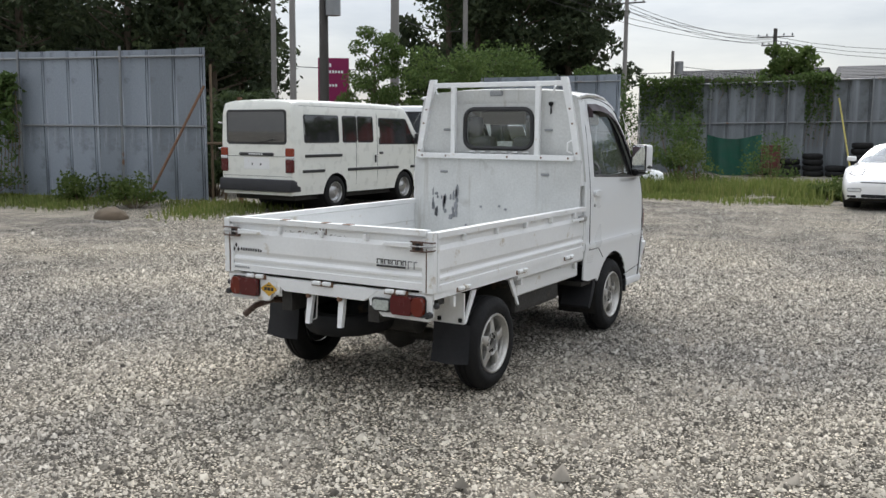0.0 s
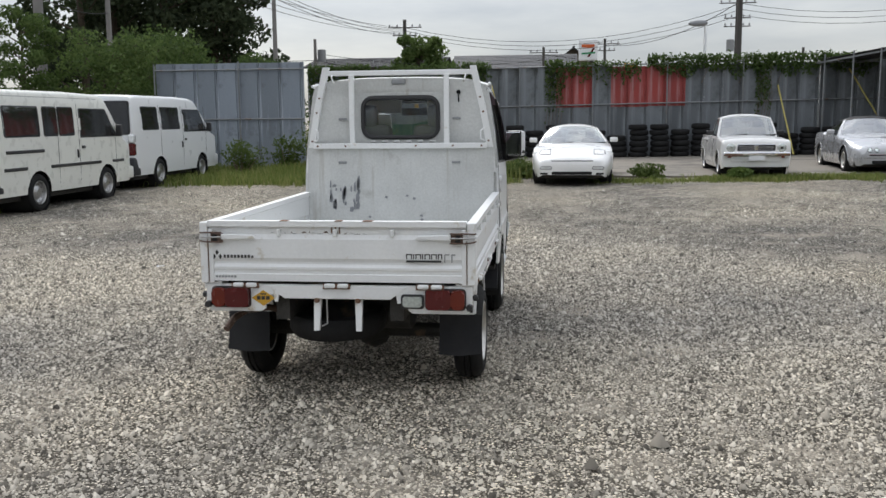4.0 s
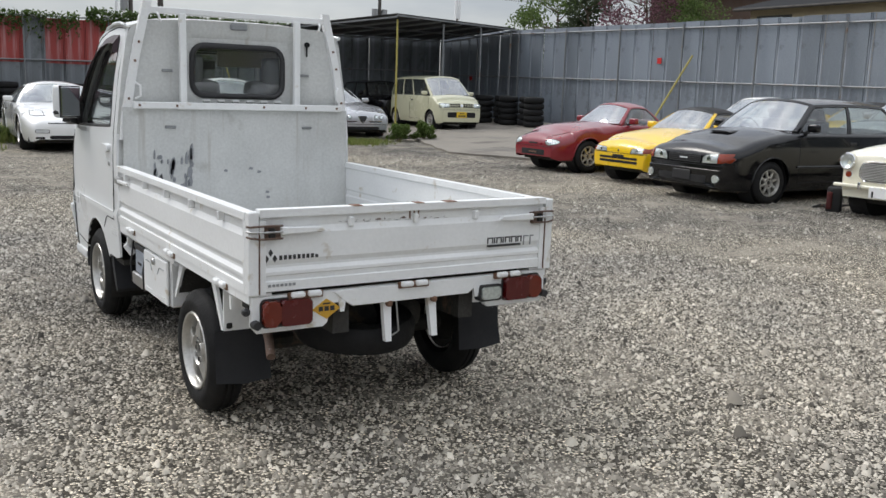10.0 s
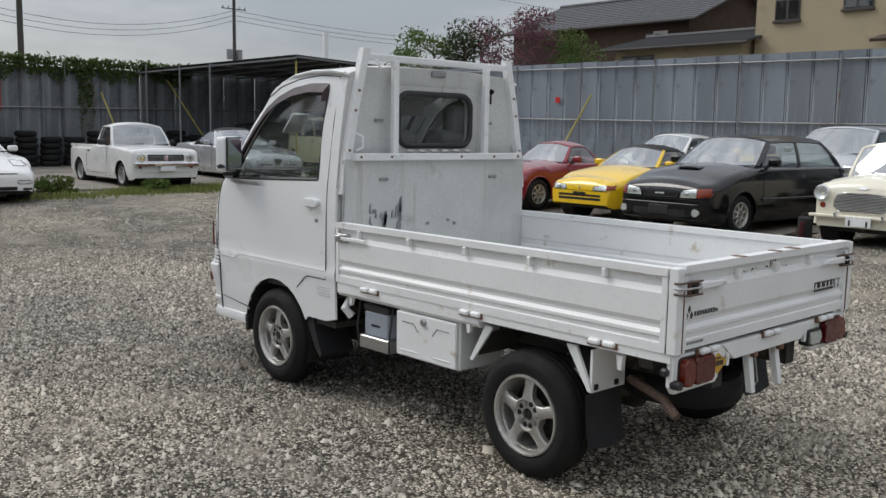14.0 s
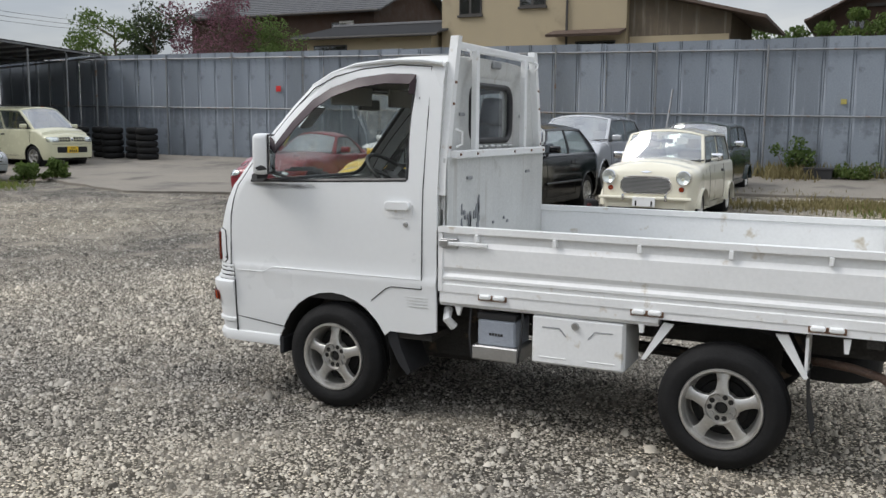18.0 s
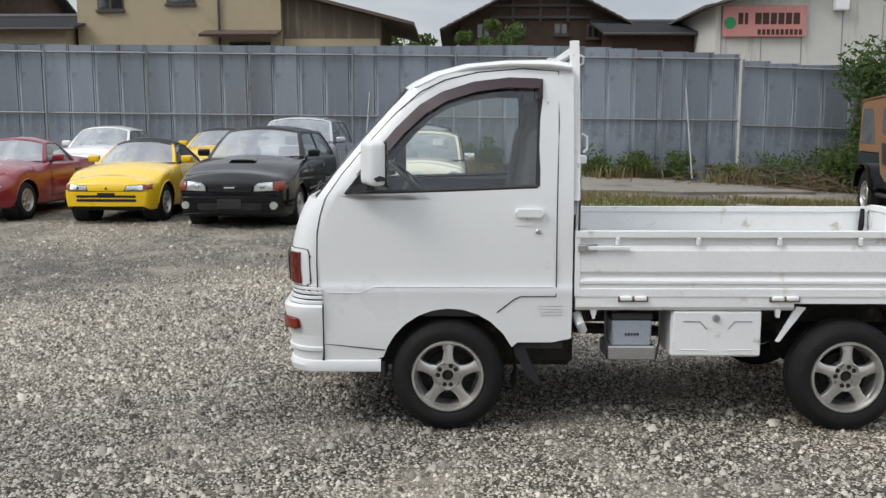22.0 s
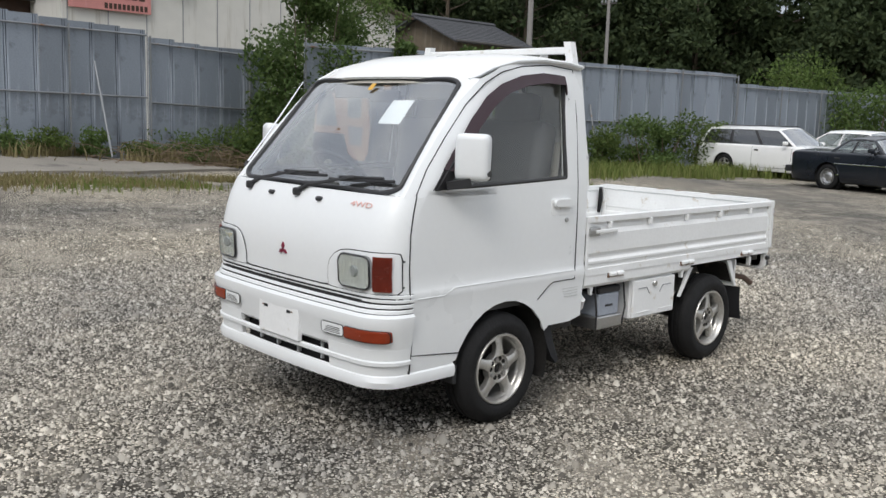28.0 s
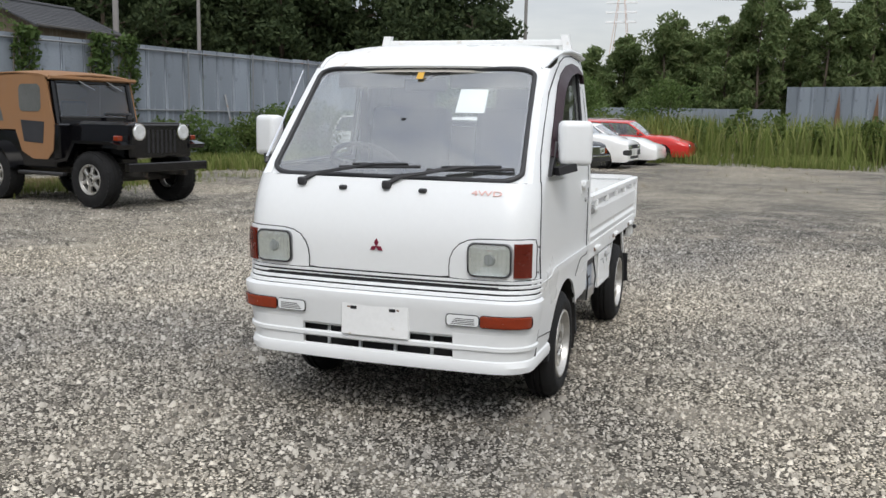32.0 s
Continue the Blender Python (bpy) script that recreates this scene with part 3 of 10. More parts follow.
# ---- wheels ----
def wheel(parent, x, y, z, r, w, side, rim_r, spokes=5, rim="alloy", hub="steel", name="wheel", letters=False):
    """A tyre with a treaded shoulder and a spoked or dished rim. side: +1 where the outer face looks to +x."""
    root = new(name)
    root.parent = parent
    root.matrix_basis = pose(x, y, z, 0, 0, 0 if side > 0 else 180)
    prof = [(-w / 2 + 0.012, rim_r), (-w / 2, rim_r + 0.02), (-w / 2 - 0.004, (r + rim_r) / 2), (-w / 2 + 0.012, r - 0.02), (-w / 2 + 0.03, r - 0.004),
            (-0.022, r), (-0.018, r - 0.008), (-0.012, r - 0.008), (-0.008, r), (0.008, r), (0.012, r - 0.008), (0.018, r - 0.008), (0.022, r),
            (w / 2 - 0.03, r - 0.004), (w / 2 - 0.016, r - 0.014), (w / 2 - 0.008, r - 0.03), (w / 2 + 0.002, (r + rim_r) / 2 + 0.01), (w / 2 + 0.005, (r + rim_r) / 2 - 0.004), (w / 2 + 0.002, rim_r + 0.018), (w / 2 - 0.004, rim_r + 0.008), (w / 2 - 0.012, rim_r)]
    part("tyre", lathe(prof, 40, closed=True), "rubber", root, smooth=40)
    if parent.name.startswith("off_roader"):     # tread blocks over the shoulder
        n_ = 34
        for s in (-1, 1):
            bm = bmesh.new()
            for k in range(n_):
                a = 2 * math.pi * (k + 0.5 * (s > 0)) / n_
                q = Matrix.Rotation(a, 4, "X") @ Matrix.Translation((s * (w / 2 - 0.022), 0, r - 0.010)) @ Matrix.Rotation(s * 0.35, 4, "Y")
                bmesh.ops.create_cube(bm, size=1.0, matrix=q @ Matrix.Diagonal((0.034, 2 * math.pi * r / n_ * 0.60, 0.016, 1)))
            tagged(part("tread", bm, "rubber", root), kind="stuff")
    lip = [(-w / 2 + 0.02, rim_r + 0.001), (w / 2 - 0.006, rim_r + 0.004), (w / 2 + 0.001, rim_r), (w / 2 + 0.001, rim_r - 0.008), (w / 2 - 0.010, rim_r - 0.014), (w / 2 - 0.018, rim_r - 0.016), (w / 2 - 0.05, rim_r - 0.024), (-w / 2 + 0.03, rim_r - 0.028)]
    part("rim", lathe(lip, 40), rim, root, smooth=35)
    part("brake_drum", lathe([(w / 2 - 0.085, 0.0001), (w / 2 - 0.085, rim_r * 0.62), (w / 2 - 0.10, rim_r * 0.64), (w / 2 - 0.11, rim_r - 0.029)], 24), "brake_dark", root)
    face = w / 2 - 0.026
    if spokes:
        inner, outer = rim_r * 0.43, rim_r - 0.014
        broad = {5: 0.225, 6: 0.20, 7: 0.15, 8: 0.14}[spokes] * rim_r
        for k in range(spokes):
            a = 2 * math.pi * k / spokes + 0.3
            rows_ = []
            for f in (0.0, 0.15, 0.35, 0.6, 0.8, 0.92, 1.0):
                d = inner * 0.86 + (outer - inner * 0.86) * f
                flare = 1.0 + 0.70 * (1 - f) ** 3 + 0.95 * f ** 4
                half = broad * 0.5 * flare
                xx = face + 0.010 * (1 - f) ** 2 - 0.004 * f + 0.006 * math.sin(math.pi * f)
                rows_.append([(xx + dx, d * math.cos(a) - t * half * math.sin(a), d * math.sin(a) + t * half * math.cos(a)) for t, dx in ((-1.0, -0.030), (-0.99, -0.004), (-0.80, 0.0), (0, 0.002), (0.80, 0.0), (0.99, -0.004), (1.0, -0.030))])
            part("spoke", grid(rows_), rim, root, smooth=40)
        part("rim_ring", lathe([(face - 0.030, rim_r * 0.865), (face - 0.006, rim_r * 0.872), (face - 0.002, rim_r * 0.89), (face - 0.004, rim_r * 0.95), (w / 2 - 0.019, rim_r - 0.015)], 40), rim, root, smooth=35)
        part("hub", lathe([(face - 0.03, inner * 1.02), (face + 0.008, inner), (face + 0.010, inner * 0.92), (face + 0.002, inner * 0.88), (face - 0.002, inner * 0.84), (face - 0.002, inner * 0.46), (face + 0.004, inner * 0.42), (face + 0.004, inner * 0.38), (face - 0.02, inner * 0.36)], 32), rim, root, smooth=40)
        part("hub_cap", lathe([(face - 0.016, inner * 0.38), (face - 0.006, inner * 0.22), (face - 0.004, 0.0001)], 18), "brake_dark" if parent.name.startswith("flatbed") else "under", root, smooth=40)
        for k in range(10 if parent.name.startswith("flatbed") else 5):
            a = 2 * math.pi * k / (10 if parent.name.startswith("flatbed") else 5)
            part("wheel_nut", shifted(lathe([(face - 0.0035, 0.012), (face + 0.0005 + 0.008 * (k % 3 == 0), 0.011), (face + 0.0005 + 0.008 * (k % 3 == 0), 0.0001)], 8), (0, inner * 0.65 * math.cos(a), inner * 0.65 * math.sin(a))), "steel" if k % 3 == 0 else "brake_dark", root)
    else:
        part("wheel_disc", lathe([(face - 0.03, rim_r - 0.02), (face - 0.012, rim_r * 0.8), (face - 0.03, rim_r * 0.62), (face - 0.004, rim_r * 0.45), (face, rim_r * 0.3), (face + 0.01, rim_r * 0.28), (face + 0.012, 0.0001)], 28), rim, root, smooth=40)
        for k in range(10):
            a = 2 * math.pi * k / 10
            part("vent_hole", shifted(lathe([(face - 0.018, 0.012), (face - 0.015, 0.0001)], 8), (0, rim_r * 0.72 * math.cos(a), rim_r * 0.72 * math.sin(a))), "seam", root)
    return root


def shifted(bm, d):
    bmesh.ops.translate(bm, verts=bm.verts, vec=d)
    return bm


# ---- parked cars ----
def paint(key, colour, rough=0.30, coat=1.0, metal=0.0):
    M[key] = material(key, colour, rough, metal=metal, coat=coat, vary=0.05, scale=2, fine=60, bump=0.0, spec=0.25)
    return key


def smooth_through(pts):
    """A smooth line through points (rising first coordinate) that does not overshoot."""
    xs_, zs_ = np.array([p[0] for p in pts], float), np.array([p[1] for p in pts], float)
    d = np.diff(zs_) / np.diff(xs_)
    m = np.concatenate([[d[0]], np.where(d[:-1] * d[1:] > 0, 2 * d[:-1] * d[1:] / (d[:-1] + d[1:] + 1e-12), 0.0), [d[-1]]])

    def f(x):
        x = min(max(x, xs_[0]), xs_[-1])
        i = min(int(np.searchsorted(xs_, x, "right")) - 1, len(d) - 1)
        h = xs_[i + 1] - xs_[i]
        t = (x - xs_[i]) / h
        return float((2 * t ** 3 - 3 * t * t + 1) * zs_[i] + (t ** 3 - 2 * t * t + t) * h * m[i] + (3 * t * t - 2 * t ** 3) * zs_[i + 1] + (t ** 3 - t * t) * h * m[i + 1])
    return f


def car(name, m, label, category, body, L, W, H, wb, over_f, tyre_r, belt, hood, nose, bottom=0.2, ws=(0.3, 0.42), rear=(0.95, 1.0),
        roof_w=0.78, deck=None, glass="glass_car", b_posts=(0.62,), roof_mat=None, rim_r=None, spokes=5, rim="alloy", round_f=0.3, round_r=0.2,
        arch=1.16, belt_r=None, tip=0.80, c_post=0.09, edge=0.12, crown=0.05, bow=0.13, lip=True, mirror_mat=None, tail_z=None):
    """A parked car, its front at +y, resting on z = 0. Lengths in metres; ws and rear give, as shares of the length from the nose, where the windscreen
    and the back window meet belt and roof. hood: height half-way along the bonnet; deck: boot lid; nose: top of the front face; tip: share of the width
    left at the nose; edge: radius of the shoulder over the bonnet; bow: how far the windscreen bulges forward."""
    root = thing(name, m, label, category, group="parked cars")
    belt_r = belt_r or belt
    deck = deck or belt
    yF, yR = L / 2, -L / 2
    axle_f, axle_r = yF - over_f, yF - over_f - wb
    y_ws0, y_ws1 = yF - ws[0] * L, yF - ws[1] * L
    y_r1, y_r0 = yF - rear[0] * L, yF - rear[1] * L
    pts = [(yR, (tail_z or deck) - 0.10), (yR + 0.05, (tail_z or deck) - 0.03), (yR + 0.16, (tail_z or deck))]
    if y_r0 > yR + 0.45:
        pts += [(y_r0 - 0.12, deck), (y_r0, belt_r)]
    else:
        pts += [(yR + 0.24, belt_r)]
    mid = (y_ws0 + yF - 0.10) / 2
    pts += [(y_ws0 - 0.3, belt), (y_ws0 - 0.02, belt - 0.005), (mid, hood), (yF - 0.30, nose + (hood - nose) * 0.32), (yF - 0.12, nose + 0.012), (yF - 0.05, nose - 0.02), (yF - 0.015, nose - 0.06), (yF, nose - 0.12)]
    top_at = smooth_through(pts)
    ra = tyre_r * arch

    def bot(y):
        z = bottom
        for ya in (axle_f, axle_r):
            if abs(y - ya) < ra:
                z = max(z, tyre_r + math.sqrt(ra * ra - (y - ya) ** 2))
        return z

    def half(y):
        f = min(1.0, max(0.0, (yF - y) / (round_f * 1.6)))
        g = min(1.0, max(0.0, (y - yR) / (round_r * 1.6)))
        return W / 2 * (tip + (1 - tip) * math.sqrt(1 - (1 - f) ** 2)) * (0.86 + 0.14 * math.sqrt(1 - (1 - g) ** 2))

    def bulge(z):
        f = (z - bottom) / (belt - bottom)
        return 1.0 - 0.055 * max(0.0, 1 - (z - bottom) / 0.20) ** 1.6 - 0.045 * max(0.0, (f - 0.55) / 0.45) ** 2 - 0.012 * max(0.0, 0.45 - f)

    def section(y):
        b0, t0 = bot(y), top_at(y)
        end = max(0.0, min(1.0, (yF - y) / 0.12, (y - yR) / 0.08))
        k = max(0.0, min(1.0, (y - y_ws0 + 0.35) / 0.5))
        rad = min(0.055 + (edge - 0.055) * k, (t0 - b0) * 0.4)
        return b0 + (1 - math.sqrt(end)) * 0.05, t0, half(y), rad, crown * end
    ys = set(np.linspace(yR, yF, 36).round(4))
    for ya in (axle_f, axle_r):
        ys |= {round(ya + ra * c, 4) for c in (-1.001, -0.98, -0.9, -0.75, -0.5, -0.25, 0, 0.25, 0.5, 0.75, 0.9, 0.98, 1.001)}
    ys |= {round(yF - d, 4) for d in (0.004, 0.015, 0.03, 0.05, 0.08, 0.12, 0.17, 0.24, 0.34, 0.45)} | {round(yR + d, 4) for d in (0.015, 0.04, 0.08)}
    ys = sorted(ys)
    rows = []
    for y in ys:
        b1, t0, h, rad, cr = section(y)
        row = []
        for k in range(11):
            z = b1 + (t0 - rad - b1) * k / 10
            row.append((h * bulge(z), y, z))
        w0 = row[-1][0]
        for a in (15, 32, 50, 68, 86):
            row.append((w0 - rad * 1.15 * (1 - math.cos(radians(a))), y, t0 - rad + rad * math.sin(radians(a)) * 0.98))
        w1 = row[-1][0]
        row += [(w1 * u, y, t0 + cr * (1 - u * u)) for u in (0.8, 0.6, 0.4, 0.2, 0.0)]
        rows.append(row + [(-p[0], p[1], p[2]) for p in row[-2::-1]])
    bm = grid(rows)
    for row in (rows[0], rows[-1]):
        vs = [bm.verts.new(p) for p in row]
        bm.faces.new(vs)
    shell = part("body", bm, body, root, smooth=38)

    def x_at(y, z):
        b1, t0, h, rad, cr = section(y)
        if z <= t0 - rad:
            return h * bulge(z)
        w0 = h * bulge(t0 - rad)
        if z <= t0:
            return w0 - rad * 1.15 * (1 - math.sqrt(max(0.0, 1 - min(1.0, (z - t0 + rad) / rad) ** 2)))
        return (w0 - rad * 1.07) * math.sqrt(max(0.0, 1 - (z - t0) / max(cr, 1e-4))) if z < t0 + cr else -1.0

    def front_y(x, z):
        """y of the body's front at x, z."""
        lo, hi = y_ws0, yF
        if x_at(hi, z) >= abs(x):
            return hi
        for _ in range(26):
            q = (lo + hi) / 2
            lo, hi = (q, hi) if x_at(q, z) >= abs(x) else (lo, q)
        return lo
    part("underbody", box(-W / 2 + 0.12, W / 2 - 0.12, yR + 0.15, yF - 0.25, bottom - 0.03, bottom + 0.22), "under", root)
    for ya in (axle_f, axle_r):
        for s in (-1, 1):
            # near-black drum and disc close the arch behind the wheel
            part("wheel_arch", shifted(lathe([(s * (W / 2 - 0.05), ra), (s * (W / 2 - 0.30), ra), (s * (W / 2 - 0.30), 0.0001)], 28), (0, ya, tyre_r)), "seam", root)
            if lip:
                rim_pts = [(ya + ra * math.cos(radians(a)), tyre_r + ra * math.sin(radians(a))) for a in range(0, 181, 12)]
                part("arch_lip", tube([(s * (x_at(p, q + 0.02) - 0.004), p, q) for p, q in rim_pts if q > bottom], 0.013, 6), body, root, smooth=60)
    # upper body: one curved surface, cut into pillars, panes and roof
    wt, wr, ze = W / 2 * 0.945 - 0.035, W / 2 * roof_w, H - 0.075
    rc = 0.075

    def wide(v):
        return wt + (wr - wt) * max(0.0, v) ** 1.3

    def y_front(v):
        return y_ws0 - bow - 0.01 + (y_ws1 - bow * 0.75 - y_ws0 + bow) * v + 0.02 * math.sin(math.pi * max(0.0, v))

    def y_rear(v):
        return y_r0 + (y_r1 - y_r0) * v - 0.035 * math.sin(math.pi * max(0.0, min(1.0, v)))

    def side_pt(s, u, v, off=0.0):
        z0 = belt + (belt_r - belt) * u - 0.03
        yf_, yr_ = y_front(v), y_rear(v)
        return (s * (wide(v) + off), yf_ + (yr_ - yf_) * u, z0 + (ze - z0) * v - 0.02 * v * (2 * u - 1) ** 2)

    def screen_pt(q, v, off=0.0):
        g = rc * v * (1 - abs(q) ** 2.4)
        return (q * wide(v), y_front(v) + bow * (1 - 0.3 * v) * (1 - abs(q) ** 2.2) + off, belt - 0.03 + (ze - 0.02 - belt + 0.03) * v + g + off * 0.5)

    def tail_pt(q, v, off=0.0):
        g = rc * v * (1 - abs(q) ** 2.4)
        return (q * wide(v), y_rear(v) - 0.06 * (1 - abs(q) ** 2.2) - off, belt_r - 0.03 + (ze - 0.02 - belt_r + 0.03) * v + g + off * 0.5)

    def sheet(f, a0, a1, v0, v1, n, k, off=0.0):
        return grid([[f(a, v, off) for a in np.linspace(a0, a1, n)] for v in np.linspace(v0, v1, k)])
    soft = bool(roof_mat) and roof_mat.startswith("soft")
    pil = roof_mat if soft else body
    span = y_ws0 - bow - y_r0
    roof_rows = []
    for u in np.linspace(0, 1, 10):
        row = []
        for q in np.linspace(-1, 1, 17):
            a, b = Vector(screen_pt(q, 1.0)), Vector(tail_pt(q, 1.0))
            p = a.lerp(b, u)
            p.z += 0.028 * math.sin(math.pi * u) * (1 - 0.5 * abs(q) ** 3)
            row.append(p)
        roof_rows.append(row)
    part("roof", thicken(grid(roof_rows), 0.018), roof_mat or body, root, smooth=50)
    ua = 0.05 / span
    uc = 1 - c_post * L / 3.5 / span
    for s in (-1, 1):
        def sp(a, v, off=0.0, s=s):
            return side_pt(s, a, v, off)
        part("pillar", thicken(sheet(sp, 0, ua * 1.5, 0, 1, 3, 7), 0.012), body, root, smooth=50)
        part("pillar", thicken(grid([[screen_pt(s * q, v) for q in (1.0, 0.965, 0.93)] for v in np.linspace(0, 1, 7)]), 0.010), body, root, smooth=50)
        part("rear_pillar", thicken(sheet(sp, uc, 1, 0, 1, 5, 7), 0.015), pil, root, smooth=50)
        part("rear_pillar", thicken(grid([[tail_pt(s * q, v) for q in (1.0, 0.94, 0.86)] for v in np.linspace(0, 1, 7)]), 0.012), pil, root, smooth=50)
        part("roof_rail", thicken(sheet(sp, ua, uc, 0.915, 1, 12, 3), 0.012), pil, root, smooth=50)
        cuts = [ua * 1.5, *[min(uc - 0.02, max(ua * 2, (yF - p * L - (y_ws0 - bow)) / -span)) for p in b_posts], uc]
        for i, (f0, f1) in enumerate(zip(cuts, cuts[1:])):
            g0, g1 = f0 + (0.012 if i else 0.0), f1 - (0.012 if f1 != uc else 0.0)
            o = part("side_window", sheet(sp, g0, g1, 0.05, 0.915, 8, 7, -0.006), glass, root, smooth=60)
            o.visible_shadow = False
            edge_ = [sp(a, 0.05, -0.003) for a in np.linspace(g0, g1, 6)] + [sp(g1, v, -0.003) for v in (0.3, 0.6, 0.915)] + [sp(a, 0.915, -0.003) for a in np.linspace(g1, g0, 6)] + [sp(g0, v, -0.003) for v in (0.6, 0.3, 0.05)]
            part("window_seal", tube(edge_, 0.009, 5), "black_plastic", root)
        for f in cuts[1:-1]:
            part("pillar", thicken(sheet(sp, f - 0.018, f + 0.018, 0, 0.93, 3, 5), 0.012), "black_plastic" if glass == "glass_dark" else pil, root)
        mx = s * (W / 2 + 0.04)
        part("door_mirror", box(mx - 0.09, mx + 0.09, y_ws0 - 0.44, y_ws0 - 0.35, belt + 0.02, belt + 0.13, 0.035, seg=3), mirror_mat or body, root, smooth=60)
        part("mirror_stalk", bar((s * (W / 2 - 0.10), y_ws0 - 0.38, belt + 0.0), (mx - s * 0.03, y_ws0 - 0.40, belt + 0.06), 0.05, 0.035), "black_plastic", root)
        y_a, y_b = y_ws0 - 0.22, y_ws0 - 0.22 - min(1.25, wb * 0.52)
        part("door_handle", box(s * x_at(y_b + 0.2, belt - 0.14) - 0.012, s * x_at(y_b + 0.2, belt - 0.14) + 0.012, y_b + 0.06, y_b + 0.20, belt - 0.16, belt - 0.12, 0.006), "black_plastic", root)
        for ys_ in (y_a, y_b):
            z_lo = max(bottom + 0.10, bot(ys_) + 0.01)
            part("door_gap", tube([(s * (x_at(ys_, z) + 0.0005), ys_, z) for z in np.linspace(z_lo, belt - 0.05, 8)], 0.004, 5), "seam", root)
        part("sill_gap", tube([(s * (x_at(y, bottom + 0.10) + 0.0005), y, bottom + 0.10) for y in np.linspace(y_b, y_a, 6) if bot(y) < bottom + 0.09] or [(s * W / 2, 0, bottom), (s * W / 2, 0.01, bottom)], 0.004, 5), "seam", root)
    part("windscreen_header", thicken(sheet(screen_pt, -0.95, 0.95, 0.945, 1, 13, 3), 0.010), pil if not soft else "black_plastic", root, smooth=50)
    part("cowl", thicken(sheet(screen_pt, -0.95, 0.95, 0.0, 0.055, 13, 2), 0.008), "black_plastic", root, smooth=50)
    front = part("windscreen", sheet(screen_pt, -0.935, 0.935, 0.05, 0.95, 13, 8, -0.006), "glass_car_screen", root, smooth=60)
    part("tail_header", thicken(sheet(tail_pt, -0.9, 0.9, 0.88, 1, 11, 3), 0.012), pil, root, smooth=50)
    part("tail_cowl", thicken(sheet(tail_pt, -0.9, 0.9, 0.0, 0.10, 11, 2), 0.012), pil, root, smooth=50)
    lim = 0.55 if soft else 0.87
    back = part("rear_window", sheet(tail_pt, -lim, lim, 0.09, 0.90, 11, 6, -0.006), "glass_dark" if soft else glass, root, smooth=60)
    if soft:
        for s in (-1, 1):
            part("soft_top_tail", thicken(grid([[tail_pt(s * q, v) for q in (0.88, 0.7, 0.53)] for v in np.linspace(0, 1, 6)]), 0.012), pil, root, smooth=50)
    front.visible_shadow = back.visible_shadow = False
    # cabin
    part("dashboard", box(-wt + 0.08, wt - 0.08, y_ws0 - 0.44, y_ws0 - 0.06, belt - 0.2, belt - 0.01, 0.05, seg=2), "dash", root, smooth=60)
    part("cabin_liner", box(-wt + 0.03, wt - 0.03, y_r0 + 0.12, y_ws0 - 0.2, belt - 0.42, belt - 0.36), "dash", root)
    for s in (-1, 1):
        yy = y_ws1 - 0.38
        part("seat", box(s * W * 0.22 - 0.21, s * W * 0.22 + 0.21, yy - 0.14, yy, belt - 0.35, min(zr_(H) - 0.02, belt + 0.20), 0.06, seg=3), "seat", root, smooth=60)
        part("headrest", box(s * W * 0.22 - 0.11, s * W * 0.22 + 0.11, yy - 0.12, yy - 0.02, min(zr_(H), belt + 0.20), min(zr_(H) + 0.14, belt + 0.36), 0.04, seg=2), "seat", root, smooth=60)
        base_ = Vector(screen_pt(s * 0.5 + 0.12, 0.07, 0.015))
        part("wiper", tube([base_, Vector(screen_pt(s * 0.5 - 0.22, 0.10, 0.012)), Vector(screen_pt(s * 0.5 - 0.5, 0.13, 0.012))], 0.010, 5), "black_plastic", root)
    sw_ = part("steering_wheel", lathe([(0.012 * math.cos(a), 0.175 + 0.012 * math.sin(a)) for a in (k * math.pi / 3 for k in range(6))], 20, closed=True, axis="z"), "black_plastic", root, smooth=60)
    sw_.matrix_basis = pose(W * 0.22, y_ws0 - 0.50, belt + 0.02, 62)
    part("rear_view_mirror", box(-0.11, 0.11, y_ws1 - 0.02, y_ws1 + 0.01, H - 0.22, H - 0.16, 0.012, seg=2), "black_plastic", root)
    rr = rim_r or tyre_r * 0.62
    tw = 0.17 if tyre_r < 0.30 else 0.19
    for ya in (axle_f, axle_r):
        for s in (-1, 1):
            wheel(root, s * (W / 2 - tw / 2 - 0.025), ya, tyre_r, tyre_r, tw, s, rr, spokes, rim)
    return root, shell, dict(yF=yF, yR=yR, half=half, belt=belt, nose=nose, W=W, L=L, axle_f=axle_f, axle_r=axle_r, y_ws0=y_ws0, y_ws1=y_ws1, bottom=bottom, H=H, front_y=front_y, x_at=x_at, top_at=top_at)


def zr_(h):
    return h - 0.30


def skin(root, d, name, outline, mat, off=0.008, parent=None, label="", rim=None, rim_r=0.006):
    """A piece let into a car's front: its outline (x, z) laid on the body's skin, off outside it."""
    f = d["front_y"]
    cx, cz = sum(p[0] for p in outline) / len(outline), sum(p[1] for p in outline) / len(outline)
    dense = []
    for a, b in zip(outline, outline[1:] + outline[:1]):
        k = max(1, int(math.hypot(b[0] - a[0], b[1] - a[1]) / 0.05))
        dense += [(a[0] + (b[0] - a[0]) * i / k, a[1] + (b[1] - a[1]) * i / k) for i in range(k)]
    rows_ = [[(cx + (x - cx) * g, f(cx + (x - cx) * g, cz + (z - cz) * g) + (off if g < 0.99 else off * 0.3), cz + (z - cz) * g) for x, z in dense] for g in (0.03, 0.35, 0.7, 0.93, 1.0)]
    o = part(name, grid(rows_, close=True), mat, parent or root, label, smooth=40)
    if rim:
        part("bezel", tube([(x, f(x, z) + 0.002, z) for x, z in dense + dense[:1]], rim_r, 5), rim, parent or root)
    return o


